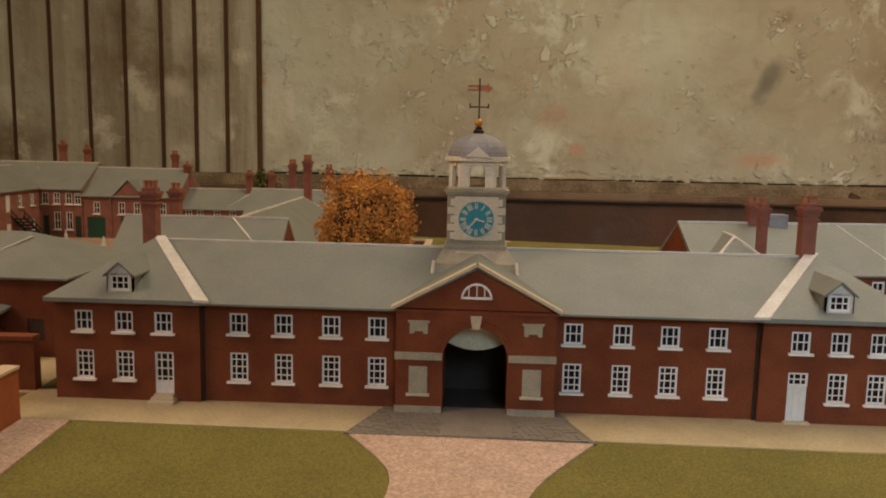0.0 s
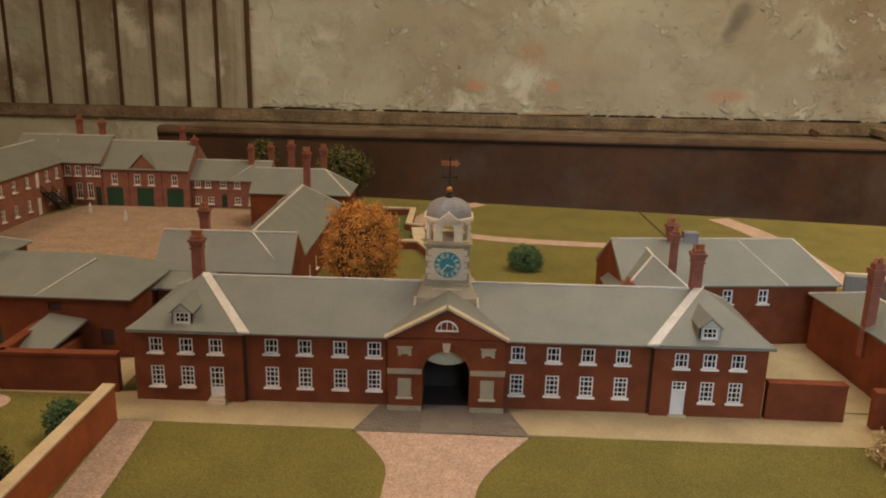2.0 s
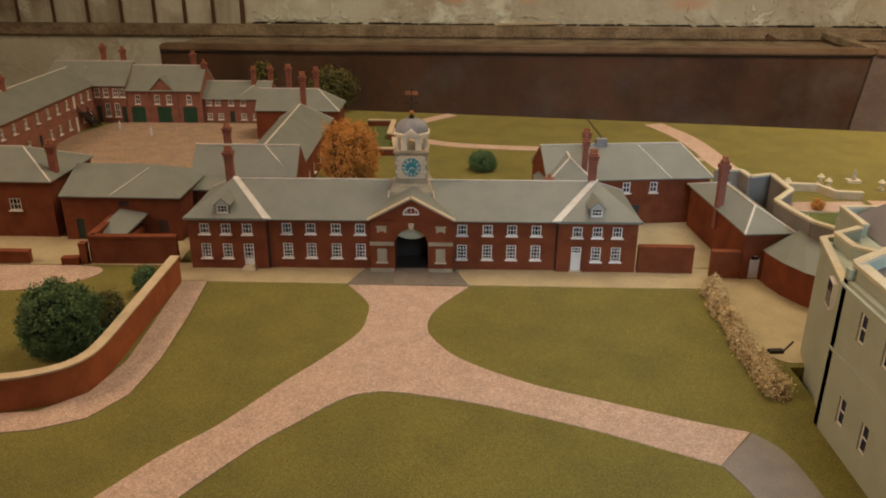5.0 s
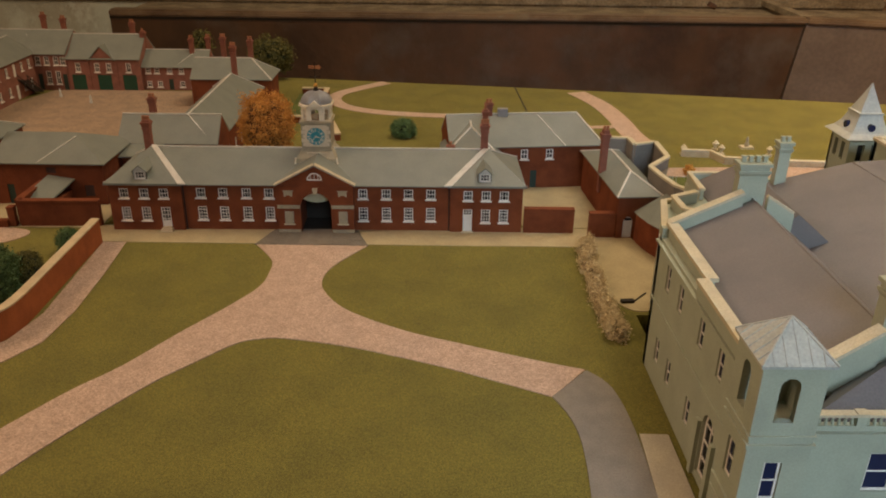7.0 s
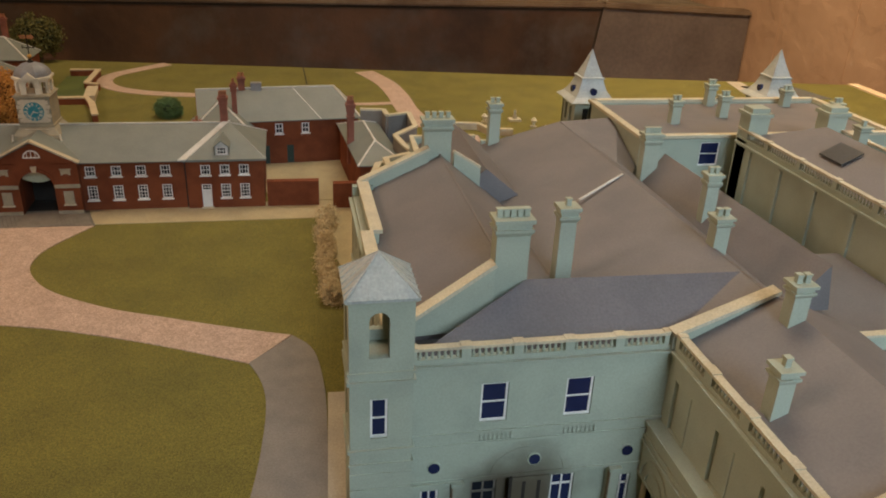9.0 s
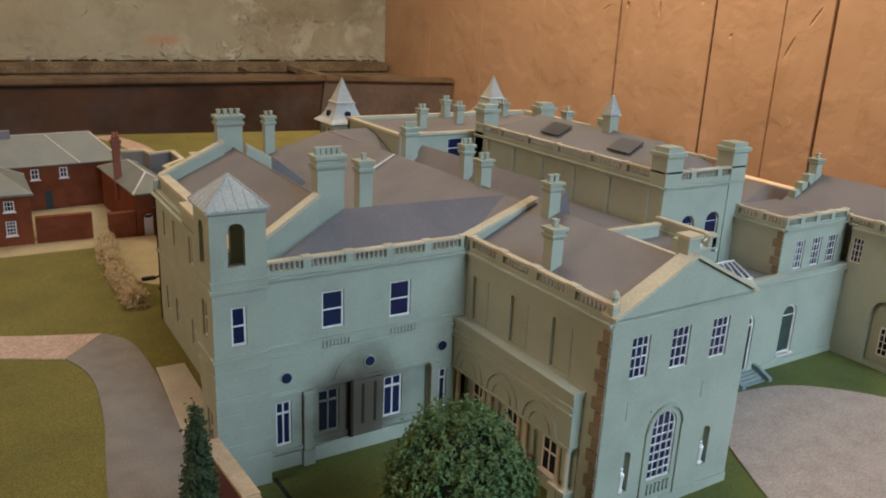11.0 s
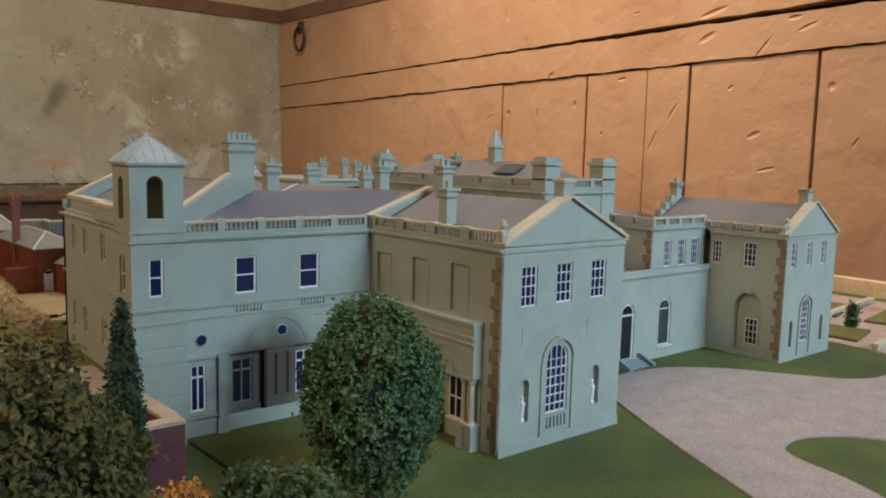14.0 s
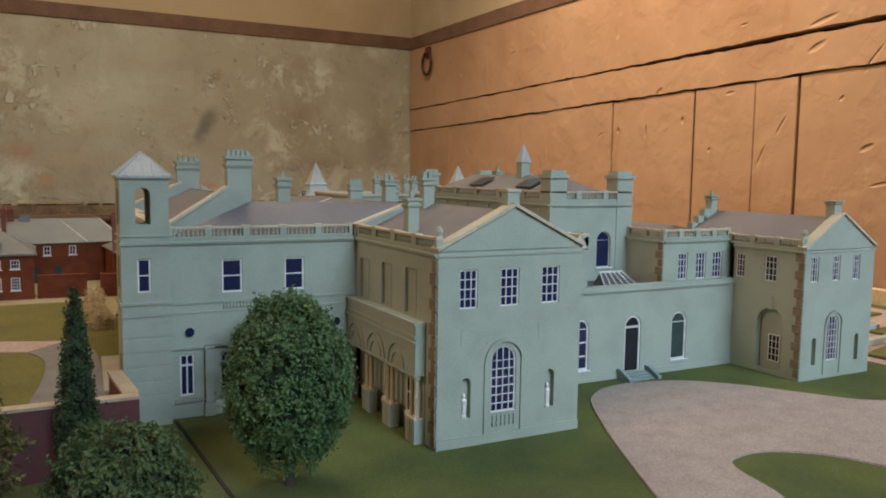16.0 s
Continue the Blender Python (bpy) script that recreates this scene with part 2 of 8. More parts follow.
M_PANEL = layered("tan_board_paint", (0.51, 0.325, 0.195), [((0.43, 0.26, 0.15), 3.0, 0.42, 0.68, (1, 1, 0.6)), ((0.57, 0.38, 0.24), 2.0, 0.5, 0.75, ONE), ((0.42, 0.25, 0.13), 14.0, 0.6, 0.75, (1, 1, 0.4)), ((0.64, 0.28, 0.10), 16.0, 0.69, 0.78, (1, 1, 0.45)), ((0.60, 0.44, 0.30), 26.0, 0.66, 0.74, ONE), ((0.27, 0.165, 0.09), 34.0, 0.70, 0.80, (1, 1, 0.6))], 0.48, 0.35, 9)
M_MANGER = layered("stained_manger_board", (0.085, 0.044, 0.02), [((0.028, 0.016, 0.009), 3.0, 0.42, 0.7, (1, 1, 0.6)), ((0.125, 0.062, 0.03), 5.0, 0.55, 0.8, (0.6, 1, 1)), ((0.10, 0.09, 0.075), 4.0, 0.5, 0.75, ONE), ((0.02, 0.012, 0.008), 1.4, 0.5, 0.68, ONE)], 0.40, 0.15, 25)
M_LEDGE = mat("dusty_ledge", (0.27, 0.22, 0.145), 0.85, (0.165, 0.128, 0.08), 14, 120, 0.5, vary=0.14, mix=(0.38, 0.6))
M_BASE = mat("baseboard_wood", (0.3, 0.2, 0.1), 0.7)
M_NEAR_BLACK = mat("dark_gap", (0.02, 0.015, 0.01), 0.9)

M_FLOOR = mat("floorboards", (0.16, 0.11, 0.07), 0.6, (0.12, 0.08, 0.05), 6, 90, 0.2)
M_CEIL = mat("plain_plaster", (0.55, 0.52, 0.45), 0.9, (0.5, 0.47, 0.4), 3, 60, 0.1)
M_RAIL = mat("brown_rail_paint", (0.20, 0.12, 0.08), 0.6, (0.15, 0.09, 0.06), 12, 120, 0.2)
# the turned end board's grey sheen is mixed into its base colour
M_MANGER_SHEEN = mat("sheen_grey_board", (0.15, 0.115, 0.09), 0.38, (0.11, 0.082, 0.062), 8, 90, 0.3, bump_scale=0.002)
M_RUST = mat("rusty_iron", (0.15, 0.08, 0.045), 0.7, (0.06, 0.03, 0.02), 60, 300, 0.4, metal=0.4)
M_EDGE_LAMPLIT = mat("lamplit_edge_strip", (0.72, 0.56, 0.34), 0.6, None, 30, 200, 0.1)
M_PAVEGREY = mat("pale_paving", (0.42, 0.37, 0.28), 0.9, (0.36, 0.32, 0.25), 40, 700, 0.2)
M_WATER = mat("pond_water", (0.08, 0.12, 0.13), 0.08, (0.06, 0.09, 0.1), 30, 90, 0.02)
M_STONE_DULL = mat("drab_stone", (0.33, 0.285, 0.19), 0.8, (0.26, 0.23, 0.165), 90, 800, 0.1)
M_STONE_WARM = mat("warm_stone", (0.46, 0.36, 0.23), 0.8, (0.38, 0.29, 0.18), 90, 800, 0.15)
M_WHITE_DULL = mat("dull_white", (0.55, 0.54, 0.50), 0.6, None, 90, 800, 0.05)
M_CREAM = mat("cream_paint", (0.70, 0.62, 0.47), 0.55, None, 90, 800, 0.03)
M_DIAL = mat("turquoise_dial", (0.03, 0.23, 0.29), 0.5, None, 90, 800, 0.03)
M_DOME = mat("lead_dome", (0.22, 0.22, 0.23), 0.55, (0.18, 0.18, 0.19), 60, 500, 0.08)
M_GILT = mat("gilt", (0.6, 0.3, 0.06), 0.35, None, 60, 500, 0.0, metal=0.8)
M_GILT_RED = mat("red_gilt", (0.42, 0.17, 0.06), 0.5, None, 60, 500, 0.0, metal=0.3)
M_DOORWHITE = mat("door_white", (0.68, 0.655, 0.59), 0.5, None, 60, 700, 0.03, vary=0.02)
M_DARKGREEN = mat("dark_green_paint", (0.015, 0.035, 0.025), 0.6)
M_BRICK_PINK = mat("pinkish_brick", (0.24, 0.10, 0.07), 0.8, (0.19, 0.08, 0.055), 90, 900, 0.15)
M_BRICK_PLUM = mat("plum_brick", (0.11, 0.034, 0.03), 0.75, (0.085, 0.028, 0.025), 60, 900, 0.12)
M_BRICK_CHIM = mat("stack_brick", (0.22, 0.075, 0.045), 0.8, (0.17, 0.06, 0.035), 120, 900, 0.2)
M_POT = mat("terracotta_pot", (0.32, 0.13, 0.06), 0.8)
M_COBBLE_DARK = mat("cobble_joints", (0.14, 0.12, 0.092), 0.9)
M_SAND = mat("sandy_coping", (0.50, 0.40, 0.25), 0.85, (0.43, 0.34, 0.21), 60, 700, 0.15)
M_CAP = mat("cream_coping", (0.52, 0.46, 0.31), 0.75, (0.45, 0.40, 0.28), 60, 700, 0.08)
M_LEADROOF = mat("pale_lead_roof", (0.42, 0.43, 0.38), 0.55, (0.35, 0.365, 0.33), 70, 600, 0.08)
# house roof card again, with the south slope's cool daylight tinted in
M_HOUSE_ROOF_DAYLIT = mat("daylit_roof_card", (0.135, 0.128, 0.132), 0.5, (0.115, 0.11, 0.115), 30, 700, 0.08)
M_SKYLIGHT = mat("skylight_grey", (0.06, 0.06, 0.06), 0.3)
M_GLASS_GREEN = mat("greenish_glass", (0.05, 0.07, 0.06), 0.12, None, 90, 800, 0.0, vary=0.0)
M_GLASS_PALE = mat("pale_rooflight_glass", (0.10, 0.11, 0.11), 0.15, None, 90, 800, 0.0, vary=0.0)
M_STEP = mat("grey_green_step", (0.24, 0.29, 0.27), 0.7)
# leaf colours darkened to stand for the shade inside the crowns
M_CROWN_SHADE = mat("crown_shade", (0.012, 0.022, 0.008), 0.95)
M_AUTUMN_SHADE = mat("autumn_crown_shade", (0.12, 0.05, 0.012), 0.95)
M_STRAW_DARK = mat("dark_straw", (0.28, 0.21, 0.11), 0.95)
M_DARKBRICK = mat("dark_louvre", (0.05, 0.022, 0.014), 0.8)
M_CREAMWALL = layered("cream_wall_paint", (0.55, 0.46, 0.30), [((0.47, 0.38, 0.24), 2.0, 0.45, 0.75, ONE), ((0.60, 0.52, 0.36), 4.0, 0.5, 0.75, ONE)], 0.7, 0.1, 9)
M_FAN = mat("fan_board_paint", (0.40, 0.40, 0.28), 0.7, (0.34, 0.36, 0.24), 30, 800, 0.03)
M_FACE = mat("pale_clock_panel", (0.60, 0.51, 0.36), 0.7, (0.54, 0.46, 0.33), 90, 800, 0.05)
M_LEAF_DEEP = mat("deep_green_foliage", (0.10, 0.135, 0.04), 0.85, (0.05, 0.075, 0.02), 120, 900, 0.0, vary=0.2)
M_LEAF_CONIFER = mat("conifer_foliage", (0.05, 0.075, 0.025), 0.85, (0.022, 0.038, 0.012), 120, 900, 0.0, vary=0.2)


def smudge(m, at, size, colour, strength=0.85, turn=(0, 0, 0)):
    """Lays one soft-edged patch, stain or painted shade, with an uneven outline over a material."""
    nt = m.node_tree
    bs = nt.nodes["Principled BSDF"]
    under = bs.inputs["Base Color"].links[0].from_socket
    geo = nt.nodes.new("ShaderNodeNewGeometry")
    mp = nt.nodes.new("ShaderNodeMapping")
    mp.vector_type = "TEXTURE"
    mp.inputs["Location"].default_value, mp.inputs["Scale"].default_value, mp.inputs["Rotation"].default_value = at, size, turn
    ln = nt.nodes.new("ShaderNodeVectorMath")
    ln.operation = "LENGTH"
    n = nt.nodes.new("ShaderNodeTexNoise")
    n.inputs["Scale"].default_value, n.inputs["Detail"].default_value = 2.5 / max(size[0], size[2]), 6
    add = nt.nodes.new("ShaderNodeMath")
    add.operation = "MULTIPLY_ADD"
    add.inputs[1].default_value = 0.7
    r = nt.nodes.new("ShaderNodeMapRange")
    r.interpolation_type = "SMOOTHSTEP"
    r.inputs[1].default_value, r.inputs[2].default_value, r.inputs[3].default_value, r.inputs[4].default_value = 0.5, 1.4, strength, 0.0
    mx = nt.nodes.new("ShaderNodeMix")
    mx.data_type = "RGBA"
    mx.inputs[7].default_value = (*colour, 1)
    nt.links.new(geo.outputs["Position"], mp.inputs[0])
    nt.links.new(geo.outputs["Position"], n.inputs["Vector"])
    nt.links.new(mp.outputs[0], ln.inputs[0])
    nt.links.new(n.outputs["Fac"], add.inputs[0])
    nt.links.new(ln.outputs["Value"], add.inputs[2])
    nt.links.new(add.outputs[0], r.inputs[0])
    nt.links.new(r.outputs[0], mx.inputs[0])
    nt.links.new(under, mx.inputs[6])
    nt.links.new(mx.outputs[2], bs.inputs["Base Color"])
    return m


# soot stain over the bay; the second smudge also paints the recess's shade
M_STUCCO_SOOT_SHADE = smudge(mat("sooted_shaded_stucco", (0.355, 0.385, 0.293), 0.7, (0.315, 0.342, 0.262), 40, 900, 0.1, vary=0.03), (0.404, -0.53, 0.018), (0.056, 0.3, 0.050), (0.05, 0.034, 0.017), 0.94)
smudge(M_STUCCO_SOOT_SHADE, (0.405, -0.53, 0.006), (0.046, 0.3, 0.06), (0.075, 0.06, 0.036), 0.85)
M_QUOIN = mat("weathered_quoin", (0.235, 0.185, 0.115), 0.85, (0.18, 0.14, 0.085), 160, 800, 0.3)
M_GAP = mat("brown_groove", (0.10, 0.055, 0.026), 0.9)
M_SASH_SOOT = mat("sooted_sash_paint", (0.15, 0.13, 0.10), 0.6, (0.10, 0.085, 0.065), 120, 800, 0.05)
M_RIM = layered("worn_manger_rim", (0.19, 0.13, 0.075), [((0.08, 0.045, 0.022), 4.0, 0.45, 0.65, ONE), ((0.20, 0.15, 0.09), 9.0, 0.55, 0.7, ONE)], 0.6, 0.3, 18)
# scuff, damp patches and bare spots of the plaster wall
smudge(M_PLASTER, (0.868, 2.06, 0.345), (0.042, 0.2, 0.112), (0.19, 0.20, 0.185), 0.8, (0, math.radians(28), 0))
smudge(M_PLASTER, (-0.64, 2.06, 0.22), (0.07, 0.2, 0.17), (0.70, 0.73, 0.65), 0.75)
smudge(M_PLANK, (-0.955, 2.03, 0.30), (0.05, 0.2, 0.05), (0.58, 0.58, 0.49), 0.8)
smudge(M_PLANK, (-0.92, 2.03, 0.10), (0.08, 0.2, 0.05), (0.56, 0.58, 0.49), 0.75)
smudge(M_PLANK, (-1.40, 2.03, 0.26), (0.09, 0.2, 0.07), (0.47, 0.53, 0.45), 0.6)
smudge(M_PLANK, (-1.62, 2.03, 0.20), (0.12, 0.2, 0.22), (0.20, 0.125, 0.06), 0.7)
smudge(M_PLASTER, (0.40, 2.06, 0.20), (0.30, 0.2, 0.05), (0.52, 0.50, 0.40), 0.6)
smudge(M_PLASTER, (1.35, 2.06, 0.20), (0.26, 0.2, 0.07), (0.30, 0.23, 0.16), 0.4)
smudge(M_PLASTER, (1.62, 2.06, 0.27), (0.12, 0.2, 0.16), (0.22, 0.17, 0.12), 0.5)
smudge(M_PLASTER, (0.22, 2.06, 0.23), (0.07, 0.2, 0.05), (0.48, 0.29, 0.18), 0.5)
smudge(M_PLASTER, (0.05, 2.06, 0.125), (0.05, 0.2, 0.025), (0.62, 0.34, 0.20), 0.7)
smudge(M_PLASTER, (0.30, 2.06, 0.13), (0.035, 0.2, 0.03), (0.62, 0.36, 0.22), 0.6)
smudge(M_PLASTER, (0.86, 2.06, 0.11), (0.11, 0.2, 0.03), (0.60, 0.36, 0.23), 0.6)
smudge(M_PLASTER, (0.42, 2.06, 0.40), (0.11, 0.2, 0.12), (0.66, 0.67, 0.56), 0.6)

# ---- building helpers ----
K = 0.01  # the model is 1:100, so one centimetre of it is one metre of the estate


def put(name, bm, material, parent=None, label=""):
    """Links a bmesh, drawn in centimetres, as one mesh object."""
    bmesh.ops.scale(bm, vec=(K, K, K), verts=bm.verts)
    bmesh.ops.recalc_face_normals(bm, faces=bm.faces)
    me = bpy.data.meshes.new(name)
    bm.to_mesh(me)
    bm.free()
    me.materials.append(material)
    ob = new(name, me)
    if parent:
        ob.parent = parent
    if label:
        ob["label"] = label
    return ob


def box(bm, x0, y0, z0, x1, y1, z1):
    v = [bm.verts.new(p) for p in ((x0, y0, z0), (x1, y0, z0), (x1, y1, z0), (x0, y1, z0), (x0, y0, z1), (x1, y0, z1), (x1, y1, z1), (x0, y1, z1))]
    for f in ((0, 3, 2, 1), (4, 5, 6, 7), (0, 1, 5, 4), (1, 2, 6, 5), (2, 3, 7, 6), (3, 0, 4, 7)):
        bm.faces.new([v[i] for i in f])
    return v


def prism(bm, points, z0, z1):
    """An upright prism over a polygon in plan."""
    lo = [bm.verts.new((x, y, z0)) for x, y in points]
    hi = [bm.verts.new((x, y, z1)) for x, y in points]
    n = len(points)
    bm.faces.new(lo[::-1])
    bm.faces.new(hi)
    for i in range(n):
        bm.faces.new((lo[i], lo[(i + 1) % n], hi[(i + 1) % n], hi[i]))


def hull(bm, points):
    """A convex solid over the points."""
    vs = [bm.verts.new(p) for p in points]
    r = bmesh.ops.convex_hull(bm, input=vs)
    bmesh.ops.delete(bm, geom=list({g for g in r["geom_interior"] + r["geom_unused"] if isinstance(g, bmesh.types.BMVert)}), context="VERTS")


def beam(bm, a, b, w, h):
    """A bar of width w and height h from a to b."""
    a, b = Vector(a), Vector(b)
    d = (b - a).normalized()
    s = d.cross(Vector((0, 0, 1)))
    s = s.normalized() if s.length > 1e-6 else Vector((1, 0, 0))
    u = s.cross(d)
    v = [bm.verts.new(p + s * (i * w / 2) + u * (j * h / 2)) for p in (a, b) for i, j in ((-1, -1), (1, -1), (1, 1), (-1, 1))]
    for f in ((0, 1, 2, 3), (7, 6, 5, 4), (0, 4, 5, 1), (1, 5, 6, 2), (2, 6, 7, 3), (3, 7, 4, 0)):
        bm.faces.new([v[i] for i in f])


def ring(bm, cx, cy, profile, n=16, sx=1.0, sy=1.0, close=True):
    """A turned solid: profile is a row of (radius, z)."""
    rows = [[bm.verts.new((cx + sx * r * math.cos(2 * math.pi * i / n), cy + sy * r * math.sin(2 * math.pi * i / n), z)) for i in range(n)] for r, z in profile]
    for a, b in zip(rows, rows[1:]):
        for i in range(n):
            bm.faces.new((a[i], a[(i + 1) % n], b[(i + 1) % n], b[i]))
    if close:
        bm.faces.new(rows[0][::-1])
        bm.faces.new(rows[-1])


def smooth_line(points, steps=6):
    """A Catmull-Rom line through points in plan."""
    out = []
    for i in range(len(points) - 1):
        p0, p1, p2, p3 = (Vector(points[max(0, min(len(points) - 1, i + k))]) for k in (-1, 0, 1, 2))
        for s in range(steps):
            t = s / steps
            out.append(tuple(0.5 * ((2 * p1) + (p2 - p0) * t + (2 * p0 - 5 * p1 + 4 * p2 - p3) * t * t + (3 * p1 - p0 - 3 * p2 + p3) * t ** 3)))
    return out + [tuple(points[-1])]


def ears(points):
    """Cuts a plain polygon in plan into triangles, as triples of its corners."""
    idx = list(range(len(points)))

    def area(a, b, c):
        return (b[0] - a[0]) * (c[1] - a[1]) - (b[1] - a[1]) * (c[0] - a[0])

    if sum(area((0, 0), points[i - 1], points[i]) for i in idx) < 0:
        idx.reverse()
    out = []
    while len(idx) > 3:
        for k in range(len(idx)):
            i, j, l = idx[k - 1], idx[k], idx[(k + 1) % len(idx)]
            a, b, c = points[i], points[j], points[l]
            if area(a, b, c) <= 1e-9:
                continue
            if any(area(a, b, points[m]) >= 0 and area(b, c, points[m]) >= 0 and area(c, a, points[m]) >= 0 for m in idx if m not in (i, j, l)):
                continue
            out.append((i, j, l))
            idx.pop(k)
            break
        else:
            idx.pop(0)
    return out + [tuple(idx)]


def sheet(name, points, z, material, label, category="ground", thick=0.25):
    """A flat piece of ground with a small thickness."""
    points = [p for i, p in enumerate(points) if math.dist(p, points[i - 1]) > 0.02]
    bm = bmesh.new()
    lo = [bm.verts.new((x, y, z - thick)) for x, y in points]
    hi = [bm.verts.new((x, y, z)) for x, y in points]
    n = len(points)
    for t in ears(points):
        bm.faces.new([hi[i] for i in t])
        bm.faces.new([lo[i] for i in t[::-1]])
    for i in range(n):
        bm.faces.new((lo[i], lo[(i + 1) % n], hi[(i + 1) % n], hi[i]))
    ob = put(name, bm, material)
    return tagged(ob, label, category, kind="structure")


BASE = {}


def thing(name, label, category, at=(0, 0, 0), turn=0, group="", kind="", local=False):
    """An Empty at a thing's base. Parts are drawn in the model's plan, or, if local, from the base."""
    ob = new(name)
    ob.empty_display_size = 0.01
    m = pose(at[0] * K, at[1] * K, at[2] * K, 0, 0, turn)
    ob.matrix_world = m
    BASE[ob] = None if local else m.inverted()
    return tagged(ob, label, category, group, kind)


def link_mesh(name, me, parent, at=(0, 0, 0), turn=0, label="", tip=0):
    """An object on shared mesh data, at a place in the parent's plan."""
    ob = new(name, me)
    ob.matrix_basis = pose(at[0] * K, at[1] * K, at[2] * K, tip, 0, turn)
    if parent:
        ob.parent = parent
        if BASE.get(parent) is not None:
            ob.matrix_parent_inverse = BASE[parent]
    if label:
        ob["label"] = label
    return ob


def mesh_of(name, bm, material, bevel=0.0):
    if bevel:
        bmesh.ops.bevel(bm, geom=bm.edges[:], offset=bevel, segments=1, affect="EDGES")
    bmesh.ops.scale(bm, vec=(K, K, K), verts=bm.verts)
    bmesh.ops.recalc_face_normals(bm, faces=bm.faces)
    me = bpy.data.meshes.new(name)
    bm.to_mesh(me)
    bm.free()
    me.materials.append(material)
    return me


def part(name, bm, material, parent, label="", smooth=False):
    me = mesh_of(name, bm, material)
    if smooth:
        me.polygons.foreach_set("use_smooth", [True] * len(me.polygons))
    return link_mesh(name, me, parent, label=label)


def facing(side, at):
    """Maps (u, depth, z) of a facade onto the plan; u runs along x or y of the plan."""
    return {"S": lambda u, d, z: (u, at + d, z), "N": lambda u, d, z: (u, at - d, z),
            "W": lambda u, d, z: (at + d, u, z), "E": lambda u, d, z: (at - d, u, z)}[side]


TURN = {"S": 0, "W": -90, "N": 180, "E": 90}


def wall(bm, side, at, u0, u1, z0, z1, holes=(), thick=0.5):
    """A thick wall with openings cut through it. A hole is (u0, u1, z0, z1) or, with a fifth True, round-headed."""
    f = facing(side, at)
    us = sorted({u0, u1, *(h[0] for h in holes), *(h[1] for h in holes)})
    zs = sorted({z0, z1, *(h[2] for h in holes), *(h[3] for h in holes)})

    def quad(*pts):
        bm.faces.new([bm.verts.new(f(*p)) for p in pts])

    for a, b in zip(us, us[1:]):
        for c, d in zip(zs, zs[1:]):
            um, zm = (a + b) / 2, (c + d) / 2
            if any(h[0] < um < h[1] and h[2] < zm < h[3] for h in holes):
                continue
            for y in (0, thick):
                quad((a, y, c), (b, y, c), (b, y, d), (a, y, d))
    for e in ((u0, u0, z0, z1), (u1, u1, z0, z1)):
        quad((e[0], 0, z0), (e[0], thick, z0), (e[0], thick, z1), (e[0], 0, z1))
    quad((u0, 0, z1), (u1, 0, z1), (u1, thick, z1), (u0, thick, z1))
    for h in holes:
        a, b, c, d = h[:4]
        arch = len(h) > 4 and h[4]
        r = (b - a) / 2
        top = d - r if arch else d
        quad((a, 0, c), (a, thick, c), (a, thick, top), (a, 0, top))
        quad((b, 0, c), (b, thick, c), (b, thick, top), (b, 0, top))
        quad((a, 0, c), (b, 0, c), (b, thick, c), (a, thick, c))
        if not arch:
            quad((a, 0, d), (b, 0, d), (b, thick, d), (a, thick, d))
            continue
        arc = [(a + r - r * math.cos(math.pi * i / 10), top + r * math.sin(math.pi * i / 10)) for i in range(11)]
        for p, q in zip(arc, arc[1:]):
            quad((p[0], 0, p[1]), (q[0], 0, q[1]), (q[0], thick, q[1]), (p[0], thick, p[1]))
            for y in (0, thick):
                quad((p[0], y, p[1]), (q[0], y, q[1]), (q[0], y, d), (p[0], y, d))


CACHE = {}


